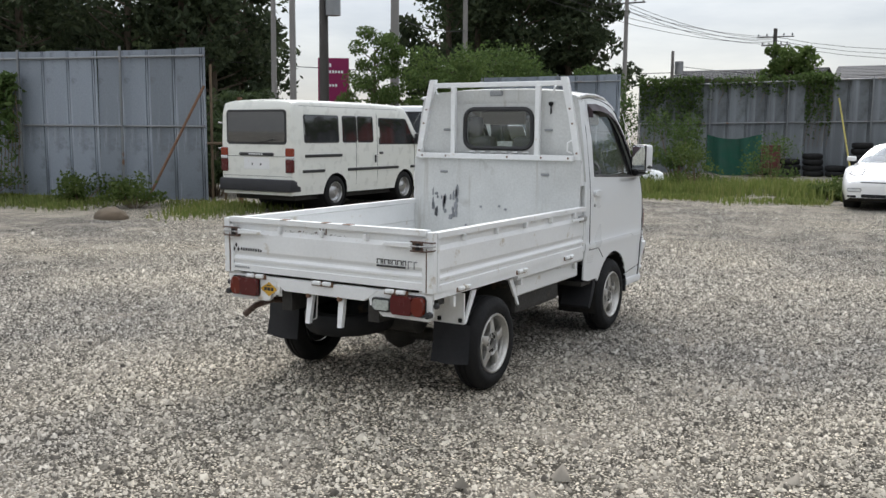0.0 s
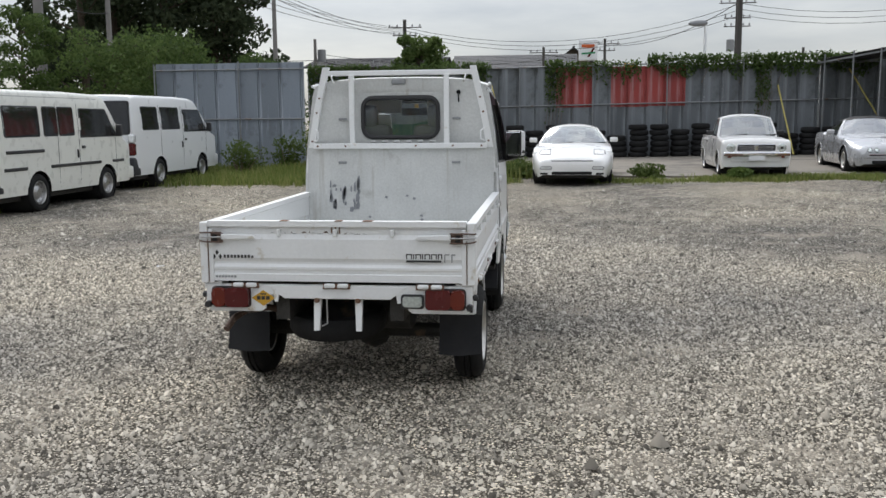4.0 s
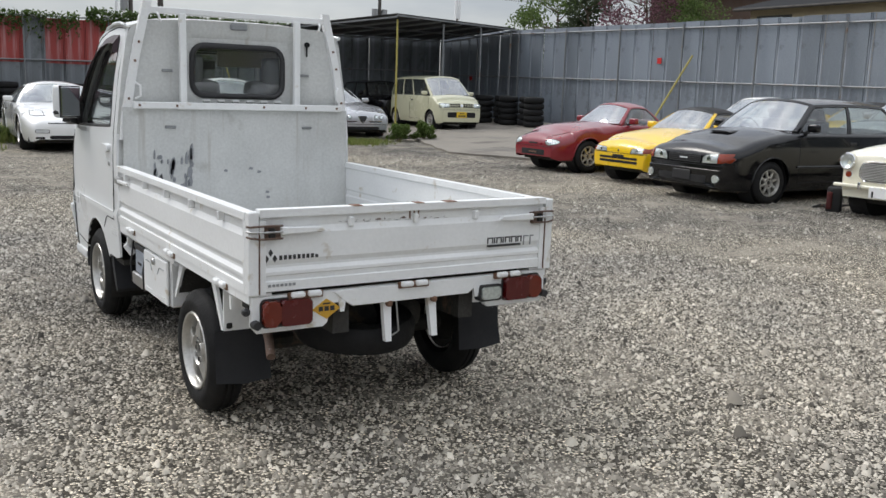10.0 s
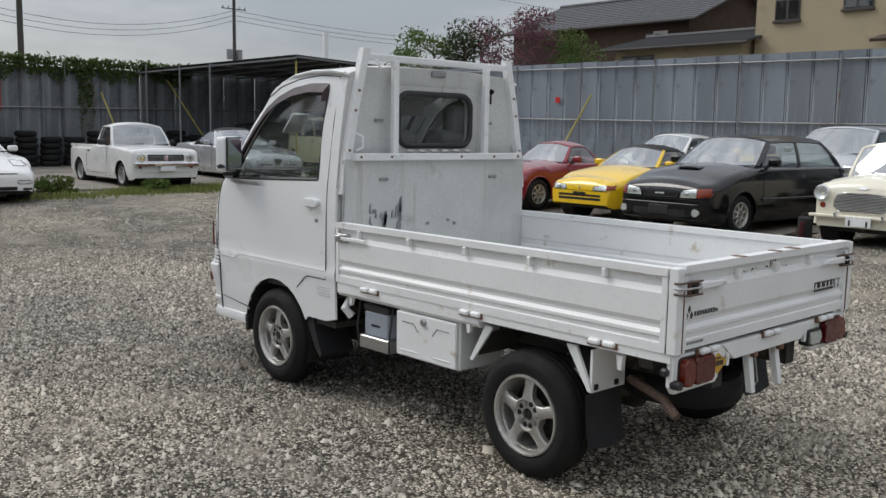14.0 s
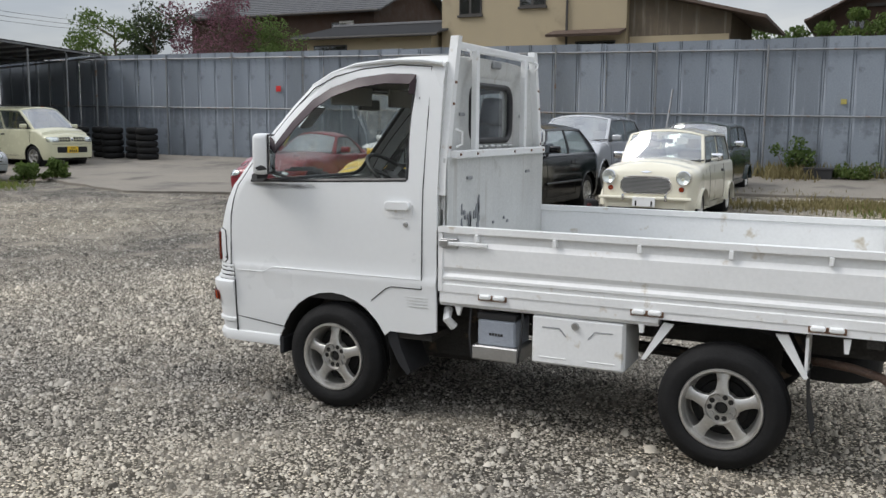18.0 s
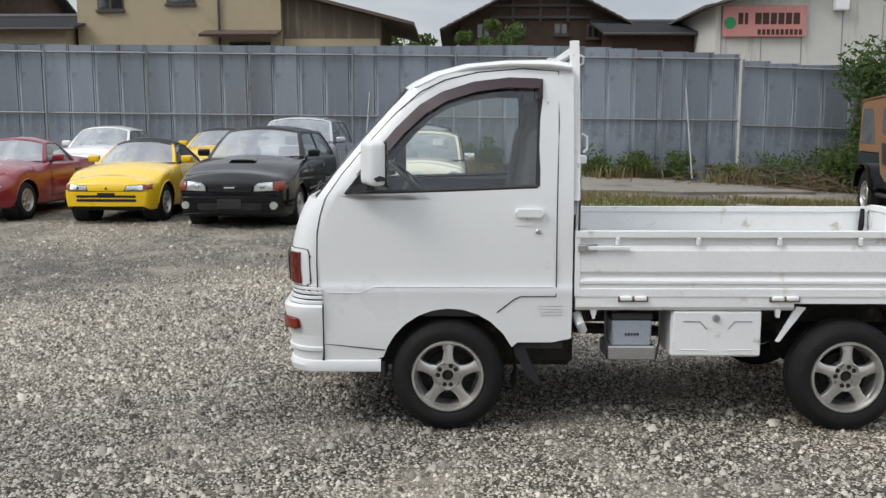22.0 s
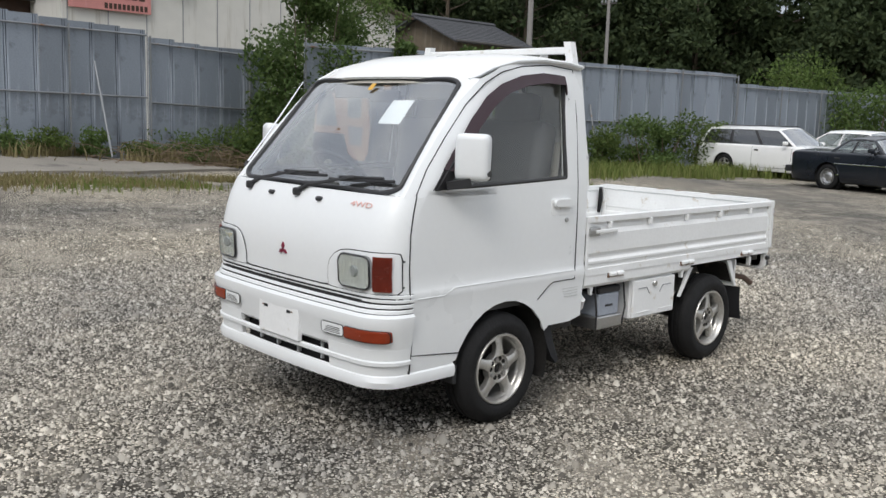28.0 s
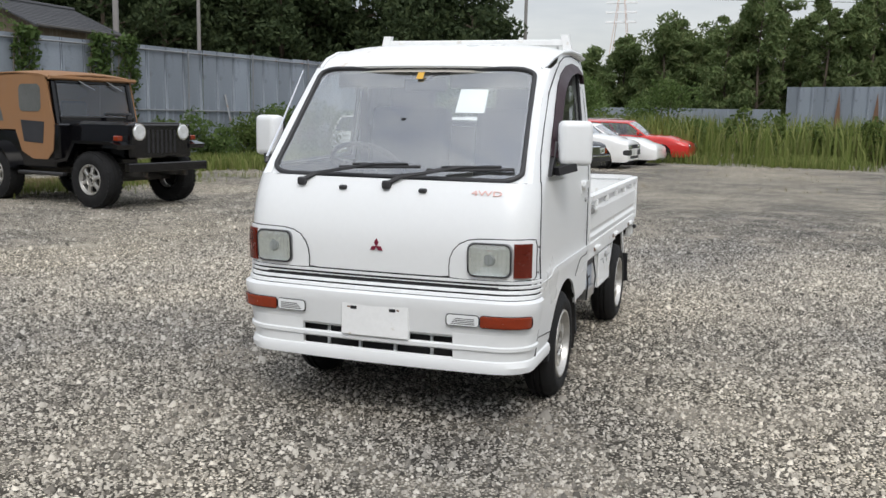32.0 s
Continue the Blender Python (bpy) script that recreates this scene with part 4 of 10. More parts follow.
def skin_line(root, d, name, pts, mat, r=0.004, off=0.0):
    return part(name, tube([(x, d["front_y"](x, z) + off, z) for x, z in pts], r, 5), mat, root)


def rounded_box(x0, x1, z0, z1, r=0.02):
    return rounded(min(x0, x1), max(x0, x1), z0, z1, min(r, abs(x1 - x0) * 0.45, abs(z1 - z0) * 0.45), 3)


def disc(cx, cz, r, n=16):
    return [(cx + r * math.cos(2 * math.pi * k / n), cz + r * math.sin(2 * math.pi * k / n)) for k in range(n)]


def eye(root, d, outline, turn_outline=None, name="headlamp", rim="black_plastic", bulb=0.035, mat="glass", lift=0.0):
    """A headlamp: bright reflector on the skin under a clear pane, with an optional amber end."""
    hl_ = new(name)
    hl_.parent = root
    skin(root, d, "reflector", outline, "lamp_bowl", 0.003 + lift, hl_, rim=rim)
    cx, cz = sum(p[0] for p in outline) / len(outline), sum(p[1] for p in outline) / len(outline)
    if bulb:
        skin(root, d, "bulb_hood", disc(cx, cz, bulb, 12), "chrome", 0.010 + lift, hl_)
    skin(root, d, "lens", outline, mat, 0.016 + lift, hl_).visible_shadow = False
    if turn_outline:
        skin(root, d, "turn_lamp", turn_outline, "amber_lens", 0.012, hl_, rim=rim, rim_r=0.004)
    return hl_


def lamp(root, x0, x1, z0, z1, y, mat="clear_lens", name="headlamp", depth=0.06, r=0.03, round_lamp=False, turn=0.0, rim=None):
    """A lamp set in a front (+y) or rear face."""
    holder = new(name)
    holder.parent = root
    cx, cz = (x0 + x1) / 2, (z0 + z1) / 2
    holder.matrix_basis = pose(cx, y, cz, 0, 0, turn)
    w, h = abs(x1 - x0) / 2, abs(z1 - z0) / 2
    outline = [(w * math.cos(a), h * math.sin(a)) for a in (2 * math.pi * k / 20 for k in range(20))] if round_lamp else rounded(-w, w, -h, h, min(r, w * 0.9, h * 0.9))
    part("lens", prism(outline, "y", -depth, depth * 0.25, bevel=min(0.008, h * 0.3)), mat, holder, smooth=35)
    if rim:
        big = [(p[0] * (1 + 0.016 / w), p[1] * (1 + 0.016 / h)) for p in outline]
        part("bezel", prism(big, "y", -depth, depth * 0.05), rim, holder)
    return holder

# ---- the parked cars ----
WHITE_CAR = paint("white_car_paint", (0.80, 0.80, 0.79))
RED_CAR = paint("faded_red_paint", (0.22, 0.014, 0.024), 0.3)
YELLOW_CAR = paint("yellow_paint", (0.82, 0.53, 0.01))
BLACK_CAR = paint("black_car_paint", (0.004, 0.004, 0.005), 0.16, 0.5)
SILVER_CAR = paint("silver_paint", (0.50, 0.51, 0.53), 0.25, metal=0.4)
CREAM_CAR = paint("pale_green_cream_paint", (0.60, 0.59, 0.42))
MINI_CREAM = paint("old_english_cream_paint", (0.78, 0.75, 0.62))
NAVY_CAR = paint("dark_navy_paint", (0.009, 0.012, 0.018), 0.3, 0.6)
BRIGHT_RED = paint("bright_red_paint", (0.55, 0.025, 0.02))
GREEN_MINI = paint("dark_green_paint", (0.015, 0.03, 0.028), 0.2)
M["canvas"] = material("tan_canvas", (0.25, 0.13, 0.06), 0.9, vary=0.12, scale=4, fine=200, bump=0.03)
M["soft_top"] = material("black_canvas", (0.02, 0.02, 0.021), 0.9, vary=0.15, scale=4, fine=200, bump=0.02)
M["clear_vinyl"] = material("clear_vinyl_window", (0.11, 0.115, 0.11), 0.18, vary=0.35, scale=3, bump=0.02, spots=(0.07, 0.07, 0.07), spot_amount=0.35, spot_scale=2.5)
M["plastic_grey"] = material("dark_grey_bumper", (0.026, 0.027, 0.032), 0.55, vary=0.1, bump=0.01)
M["plate_yellow"] = material("yellow_plate", (0.75, 0.5, 0.03), 0.5, vary=0.05, bump=0.0)


def put(x, y, heading):
    """heading: degrees from +y to the left; the yard's height under the middle."""
    return pose(x, y, rise(x, y) - 0.005, 0, 0, heading)


def block(root, name, x0, x1, y0, y1, z0, z1, mat, bevel=0.01, seg=1, label=""):
    return part(name, box(x0, x1, y0, y1, z0, z1, min(bevel, abs(x1 - x0) * 0.4, abs(y1 - y0) * 0.4, abs(z1 - z0) * 0.4), seg=seg), mat, root, label, smooth=50 if seg > 1 else None)


def plate_bars(root, x0, x1, y, z0, z1, mat, n=5, side=1):
    """Writing that is not spelled out, as plain bars."""
    for k in range(n):
        a = x0 + (x1 - x0) * k / n
        part("marking_bar", box(a, a + (x1 - x0) / n * 0.65, min(y, y + 0.003 * side), max(y, y + 0.003 * side), z0, z1), mat, root)


# -- one-box vans
def van(name, m, label, body, L, W, H, wb, over_f, r, belt, screen_y, nose_z, roof_front, windows, front_door, glass="glass_dark", rear_window=None, tail=0.03, top_edge=0.10, waist=0.94):
    root = thing(name, m, label, "van", group="parked cars")
    yF, yR = L / 2, -L / 2
    af, ar = yF - over_f, yF - over_f - wb
    ra = r * 1.16

    def bot(y):
        z = 0.30
        for ya in (af, ar):
            if abs(y - ya) < ra:
                z = max(z, r + math.sqrt(ra * ra - (y - ya) ** 2))
        return z
    prof = [(yR, H - 0.16), (yR + 0.05, H - 0.05), (yR + 0.25, H - 0.01), (0, H), (roof_front - 0.25, H - 0.02), (roof_front, H - 0.07), (yF - screen_y, belt), (yF - 0.06, nose_z), (yF, nose_z - 0.18)]
    prof = sorted(prof)
    ys = set(np.linspace(yR, yF, 30).round(4)) | {round(p[0], 4) for p in prof}
    for ya in (af, ar):
        ys |= {round(ya + ra * c, 4) for c in (-1.001, -0.97, -0.8, -0.5, 0, 0.5, 0.8, 0.97, 1.001)}

    def wide(y, z):
        f = min(1.0, max(0.0, (yF - y) / 0.4))
        g = min(1.0, max(0.0, (y - yR) / 0.12))
        t = max(0.0, (z - belt) / (H - belt))
        return W / 2 * (0.90 + 0.10 * math.sqrt(1 - (1 - f) ** 2)) * (0.965 + 0.035 * math.sqrt(1 - (1 - g) ** 2)) * (1 - (1 - waist) * t ** 1.4) * (1 - 0.04 * max(0.0, (0.5 - z) / 0.3))
    rows = []
    for y in sorted(ys):
        b0, t0 = bot(y), interp(y, prof)
        row = []
        zs = [b0 + (t0 - top_edge * 0.7 - b0) * k / 9 for k in range(10)]
        row = [(wide(y, z), y, z) for z in zs]
        w1 = row[-1][0]
        row += [(w1 - top_edge * (1 - math.cos(radians(a))), y, t0 - top_edge * 0.7 + top_edge * 0.7 * math.sin(radians(a))) for a in (30, 60, 85)]
        w2 = row[-1][0]
        row += [(w2 * u, y, t0 + 0.02 * (1 - u * u)) for u in (0.7, 0.35, 0.0)]
        rows.append(row + [(-p[0], p[1], p[2]) for p in row[-2::-1]])
    bm = grid(rows)
    for rw in (rows[0], rows[-1]):
        bm.faces.new([bm.verts.new(p) for p in rw])
    part("body", bm, body, root, smooth=38)
    for s in (-1, 1):
        for k, (y0, y1, z0, z1) in enumerate(windows + [front_door]):
            slope = 0.0 if k < len(windows) else max(0.0, min(0.42, (y1 - (roof_front - 0.1))))
            shape = rounded(y0, y1, z0, z1, 0.05) if k < len(windows) else [(y0, z0), (y1, z0), (y1 - 0.02, z0 + 0.08), (y1 - slope * 0.85, z1 - 0.02), (y1 - slope * 0.95, z1), (y0 + 0.03, z1), (y0, z1 - 0.03)]
            wroot = new("side_window")
            wroot.parent = root
            for nm, off, mat, grow in (("window_frame", 0.002, "black_plastic", 1.0), ("pane", 0.005, glass, 0.94)):
                cy, cz = (y0 + y1) / 2, (z0 + z1) / 2
                bm = bmesh.new()
                vs = [bm.verts.new((s * (wide(y, z) + off), y, z)) for y, z in ((cy + (y - cy) * grow, cz + (z - cz) * grow) for y, z in shape)]
                bm.faces.new(vs)
                part(nm, thicken(bm, 0.002), mat, wroot)
        block(root, "door_mirror", s * (W / 2 + 0.10) - 0.06, s * (W / 2 + 0.10) + 0.06, front_door[1] - 0.12, front_door[1] - 0.04, belt + 0.02, belt + 0.24, "black_plastic", 0.025, 2)
        part("mirror_arm", bar((s * W / 2 * 0.97, front_door[1] - 0.05, belt + 0.04), (s * (W / 2 + 0.06), front_door[1] - 0.08, belt + 0.08), 0.04, 0.03), "black_plastic", root)
        for y in (front_door[0] - 0.05, front_door[1] - 0.05, windows[-1][0] - 0.04):
            part("door_gap", tube([(s * (wide(y, z) + 0.001), y, z) for z in np.linspace(0.42 if abs(y - af) > ra and abs(y - ar) > ra else r + ra, H - 0.2, 7)], 0.004, 4), "seam", root)
        block(root, "door_handle", s * (wide(0, belt - 0.15)) - 0.01, s * (wide(0, belt - 0.15)) + 0.018, front_door[0] + 0.02, front_door[0] + 0.14, belt - 0.17, belt - 0.12, "black_plastic", 0.01)
        block(root, "door_handle", s * (wide(0, belt - 0.25)) - 0.01, s * (wide(0, belt - 0.25)) + 0.018, front_door[0] - 0.14, front_door[0] - 0.09, belt - 0.33, belt - 0.18, "black_plastic", 0.01)
    for ya in (af, ar):
        part("wheel_arch", shifted(lathe([(-W / 2 + 0.06, ra), (W / 2 - 0.04, ra)], 24), (0, ya, r)), "seam", root)
        for s in (-1, 1):
            wheel(root, s * (W / 2 - 0.10), ya, r, r, 0.17, s, r * 0.62, 0, "steel")
    block(root, "underbody", -W / 2 + 0.15, W / 2 - 0.15, yR + 0.2, yF - 0.3, 0.20, 0.46, "under")
    part("windscreen", thicken(grid([[(u * wide(yF - screen_y, belt) * 0.93, yF - screen_y + 0.03 + 0.05 * (1 - u * u), belt + 0.03) for u in np.linspace(-1, 1, 7)], [(u * wide(roof_front, H - 0.2) * 0.9, roof_front + 0.02 + 0.03 * (1 - u * u), H - 0.075) for u in np.linspace(-1, 1, 7)]]), 0.004), glass, root, smooth=60)
    if rear_window:
        z0, z1, half_w = rear_window
        rw = new("rear_window")
        rw.parent = root
        part("window_frame", prism(rounded(-half_w, half_w, z0, z1, 0.07), "y", yR - 0.004, yR + 0.05), "black_plastic", rw)
        part("pane", prism(rounded(-half_w + 0.04, half_w - 0.04, z0 + 0.04, z1 - 0.04, 0.05), "y", yR - 0.008, yR + 0.02), glass, rw)
        part("rear_wiper", bar((0.0, yR - 0.02, z0 + 0.02), (0.42, yR - 0.025, z0 + 0.09), 0.015, 0.015), "black_plastic", rw)
    return root, yF, yR, wide


v, yF, yR, wide = van("delivery_van", put(-8.15, 9.15, 0), "white delivery van with dark bumper and black side trims", "cream_van", 4.6, 1.69, 1.98, 2.33, 1.05, 0.31, 1.16, 0.36, 1.05, 1.30,
                      [(-2.0, -0.98, 1.22, 1.72), (-0.88, -0.42, 1.22, 1.72), (-0.41, 0.12, 1.22, 1.72)], (0.30, 1.66, 1.18, 1.70), glass="glass_dark", rear_window=(1.19, 1.80, 0.70))
block(v, "rear_bumper", -0.84, 0.84, yR - 0.07, yR + 0.22, 0.36, 0.58, "plastic_grey", 0.03, 2)
block(v, "tailgate_handle", -0.40, 0.40, yR - 0.02, yR + 0.01, 0.99, 1.045, "black_plastic", 0.01)
plate_bars(v, -0.16, 0.18, yR - 0.023, 1.005, 1.03, "paper", 6, -1)
block(v, "plate_recess", -0.30, 0.30, yR - 0.004, yR + 0.01, 0.75, 0.96, "white_bed", 0.006)
for x in (-0.10, 0.10):
    block(v, "plate_bolt", x - 0.015, x + 0.015, yR - 0.008, yR, 0.82, 0.86, "seam", 0.003)
part("tailgate_gap", box(-0.80, 0.80, yR - 0.002, yR + 0.01, 0.628, 0.634), "seam", v)
part("tailgate_crease", box(-0.70, 0.70, yR - 0.004, yR + 0.01, 0.975, 0.982), "seam", v)
for s in (-1, 1):
    tl = new("tail_lamp")
    tl.parent = v
    part("lens", box(s * 0.68, s * 0.835, yR - 0.03, yR + 0.12, 0.70, 0.93, 0.012), "red_lens", tl)
    part("lens", box(s * 0.68, s * 0.835, yR - 0.03, yR + 0.12, 0.93, 0.985, 0.01), "clear_lens", tl)
    part("lens", box(s * 0.68, s * 0.835, yR - 0.03, yR + 0.12, 0.985, 1.13, 0.012), "amber_lens", tl)
    for y0, y1, z in ((-1.98, -0.90, 0.99), (-2.05, -1.42, 0.72), (-0.72, 1.0, 0.72), (1.45, 1.9, 0.72)):
        block(v, "side_moulding", s * 0.845 - 0.01, s * 0.845 + 0.014, y0, y1, z - 0.026, z + 0.026, "black_plastic", 0.006)
block(v, "front_bumper", -0.83, 0.83, yF - 0.2, yF + 0.06, 0.34, 0.58, "cream_van", 0.04, 2)
part("roof_seam", tube([(0.80, y, 1.87) for y in (-2.1, 0, 1.0)], 0.006, 4), "decal_grey", v)
part("roof_seam", tube([(-0.80, y, 1.87) for y in (-2.1, 0, 1.0)], 0.006, 4), "decal_grey", v)

v, yF, yR, wide = van("passenger_van", put(-8.35, 14.35, 0), "white passenger van with tinted windows and grey rear bumper", "white_paint", 4.7, 1.69, 1.98, 2.42, 1.05, 0.31, 1.15, 0.40, 1.08, 1.05,
                      [(-1.95, -1.12, 1.24, 1.74), (-1.0, 0.02, 1.24, 1.74)], (0.22, 1.62, 1.18, 1.70), glass="glass_dark", rear_window=(1.15, 1.85, 0.76), waist=0.90)
block(v, "rear_bumper", -0.84, 0.84, yR - 0.08, yR + 0.25, 0.30, 0.68, "plastic_grey", 0.04, 2)
for s in (-1, 1):
    tl = new("tail_lamp")
    tl.parent = v
    part("lens", box(s * 0.70, s * 0.84, yR - 0.02, yR + 0.12, 0.72, 0.98, 0.02), "red_lens", tl)
    part("lens", box(s * 0.70, s * 0.84, yR - 0.02, yR + 0.12, 0.98, 1.16, 0.02), "clear_lens", tl)
    part("side_crease", tube([(s * 0.846, y, 0.98) for y in (-2.0, 1.9)], 0.006, 4), "white_paint", v)
block(v, "front_bumper", -0.83, 0.83, yF - 0.25, yF + 0.05, 0.32, 0.60, "white_paint", 0.04, 2)

# -- cars
c, _, d = car("sports_coupe", put(1.55, 15.35, 178), "white low sports coupe with smooth nose and pop-up lamps", "car", WHITE_CAR, 4.28, 1.75, 1.27, 2.42, 0.98, 0.31, 0.84, 0.755, 0.56, ws=(0.375, 0.49), rear=(0.66, 0.90), roof_w=0.62, round_f=0.80, bottom=0.18, tip=0.72, edge=0.16, bow=0.20, b_posts=(0.66,), crown=0.03, spokes=5)
skin(c, d, "air_intake", rounded_box(-0.42, 0.42, 0.235, 0.30, 0.03), "seam", 0.004)
skin(c, d, "nose_slot", rounded_box(-0.44, 0.44, 0.512, 0.53, 0.008), "seam", 0.004)
for s in (-1, 1):
    skin(c, d, "side_lamp", rounded_box(s * 0.42, s * 0.66, 0.345, 0.405, 0.025), "clear_lens", 0.008, rim="black_plastic")
    skin(c, d, "brake_duct", rounded_box(s * 0.50, s * 0.66, 0.235, 0.275, 0.015), "seam", 0.004)
    yy = d["yF"] - 0.52
    lid = [(s * 0.46, yy - 0.16), (s * 0.68, yy - 0.16), (s * 0.70, yy + 0.10), (s * 0.64, yy + 0.16), (s * 0.46, yy + 0.18)]
    part("lamp_lid_gap", tube([(x, y, d["top_at"](y) + 0.03 * (1 - (x / 0.72) ** 2) + 0.001) for x, y in lid + lid[:1]], 0.005, 5), "seam", c)

c, _, d = car("old_pickup", put(5.70, 17.2, 178), "white old small pickup with round lamps and dark grille", "pickup", WHITE_CAR, 3.9, 1.54, 1.44, 2.53, 0.62, 0.29, 0.92, 0.895, 0.85, ws=(0.30, 0.385), rear=(0.52, 0.56), roof_w=0.76, deck=0.86, spokes=0, rim="steel", b_posts=(), round_f=0.10, tip=0.93, edge=0.07, crown=0.035, bow=0.09, c_post=0.12, mirror_mat="black_plastic")
y = d["yF"]
skin(c, d, "grille", rounded_box(-0.41, 0.41, 0.605, 0.755, 0.02), "black_plastic", 0.010, rim="chrome", rim_r=0.010)
for z in (0.635, 0.66, 0.685, 0.71):
    block(c, "grille_bar", -0.37, 0.37, y + 0.006, y + 0.016, z - 0.003, z + 0.003, "steel", 0.001)
block(c, "grille_badge", -0.04, 0.04, y + 0.01, y + 0.022, 0.62, 0.73, "chrome", 0.01)
for s in (-1, 1):
    eye(c, d, disc(s * 0.55, 0.68, 0.096), rim="chrome", bulb=0.03, lift=0.012)
    skin(c, d, "turn_lamp", rounded_box(s * 0.42, s * 0.62, 0.455, 0.50, 0.015), "amber_lens", 0.012)
block(c, "front_bumper", -0.72, 0.72, y - 0.02, y + 0.10, 0.50, 0.585, "chrome", 0.025, 3, "rust-stained chrome bumper")
for x0, x1 in ((-0.71, -0.45), (0.30, 0.70)):
    block(c, "bumper_rust", x0, x1, y + 0.096, y + 0.104, 0.505, 0.545, "rust", 0.003)
block(c, "front_valance", -0.55, 0.55, y - 0.04, y + 0.02, 0.36, 0.49, WHITE_CAR, 0.02, 2)
block(c, "number_panel", -0.17, 0.17, y + 0.10, y + 0.112, 0.40, 0.50, "paper", 0.004)
part("load_bed_inside", box(-0.62, 0.62, d["yR"] + 0.06, -0.30, 0.875, 0.905), "seam", c)
for s in (-1, 1):
    block(c, "bed_rail", s * 0.63, s * 0.70, d["yR"] + 0.02, -0.26, 0.855, 0.925, WHITE_CAR, 0.02, 2)

c, _, d = car("small_family_car", put(12.95, 19.1, 176), "pale cream-green one-box minicar facing the yard", "car", CREAM_CAR, 3.4, 1.475, 1.57, 2.34, 0.62, 0.28, 0.98, 0.90, 0.80, ws=(0.14, 0.34), rear=(0.93, 0.985), roof_w=0.80, round_f=0.34, tip=0.80, edge=0.10, bow=0.14, b_posts=(0.52, 0.74), crown=0.05, c_post=0.06)
for s in (-1, 1):
    eye(c, d, rounded_box(s * 0.40, s * 0.68, 0.655, 0.775, 0.03))
    for k in range(4):
        for z in (0.665, 0.728):
            skin(c, d, "grille_cell", rounded_box(s * 0.055 + s * 0.083 * k, s * 0.125 + s * 0.083 * k, z, z + 0.048, 0.008), "seam", 0.004)
skin(c, d, "badge", disc(0, 0.72, 0.04, 12), "chrome", 0.010)
skin(c, d, "air_intake", rounded_box(-0.46, 0.46, 0.38, 0.53, 0.03), "seam", 0.005)
skin_line(c, d, "bumper_gap", [(x, 0.60) for x in np.linspace(-0.66, 0.66, 21)], "seam", 0.004)
y = d["yF"]
block(c, "licence_plate", -0.165, 0.165, y, y + 0.018, 0.375, 0.54, "plate_yellow", 0.004)
plate_bars(c, -0.12, 0.13, y + 0.0185, 0.395, 0.455, "decal_black", 4)
plate_bars(c, -0.07, 0.08, y + 0.0185, 0.48, 0.51, "decal_black", 3)

c, _, d = car("roadster", put(8.86, 17.75, 176), "silver sports roadster with black soft top", "car", SILVER_CAR, 4.28, 1.78, 1.33, 2.54, 0.90, 0.31, 0.88, 0.80, 0.64, ws=(0.38, 0.52), rear=(0.62, 0.74), roof_w=0.62, roof_mat="soft_top", round_f=0.75, b_posts=(), tip=0.70, edge=0.15, bow=0.18, crown=0.05, deck=0.93, tail_z=0.90)
y = d["yF"]
skin(c, d, "grille_shield", [(-0.13, 0.58), (-0.08, 0.60), (0.08, 0.60), (0.13, 0.58), (0.06, 0.46), (0.0, 0.42), (-0.06, 0.46)], "black_plastic", 0.012, rim="chrome", rim_r=0.009)
for s in (-1, 1):
    skin(c, d, "side_intake", rounded_box(s * 0.16, s * 0.52, 0.43, 0.465, 0.012), "seam", 0.006, rim="chrome", rim_r=0.005)
    for x in (0.36, 0.50):
        eye(c, d, disc(s * x, 0.565, 0.052), bulb=0.02)
skin_line(c, d, "bumper_gap", [(x, 0.385) for x in np.linspace(-0.75, 0.75, 25)], "seam", 0.005)
skin(c, d, "lower_intake", rounded_box(-0.45, 0.45, 0.25, 0.33, 0.03), "seam", 0.006)

c, _, d = car("red_minicar_coupe", put(9.86, 8.05, 88), "faded red small sports coupe with alloy wheels", "car", RED_CAR, 3.3, 1.42, 1.22, 2.06, 0.72, 0.275, 0.82, 0.76, 0.58, ws=(0.38, 0.51), rear=(0.66, 0.76), roof_w=0.64, round_f=0.62, b_posts=(), spokes=7, tip=0.74, edge=0.16, bow=0.16, c_post=0.11, deck=0.86, tail_z=0.84, crown=0.055)
skin(c, d, "air_intake", rounded_box(-0.34, 0.34, 0.27, 0.37, 0.03), "seam", 0.005)
plate_bars(c, -0.12, 0.12, d["yF"] + 0.006, 0.305, 0.335, "rust", 5)
skin(c, d, "nose_slot", rounded_box(-0.13, 0.13, 0.462, 0.492, 0.012), "seam", 0.004)
skin_line(c, d, "bumper_gap", [(x, 0.425) for x in np.linspace(-0.66, 0.66, 25)], "seam", 0.004)
for s in (-1, 1):
    eye(c, d, [(s * 0.35 + s * 0.125 * (1 + math.cos(a)), 0.505 + 0.052 * math.sin(a)) for a in (2 * math.pi * k / 18 for k in range(18))], bulb=0.03)
    skin_line(c, d, "bonnet_gap", [(s * (0.30 + 0.2 * f), 0.565 + 0.13 * f) for f in np.linspace(0, 1, 8)], "seam", 0.0035)

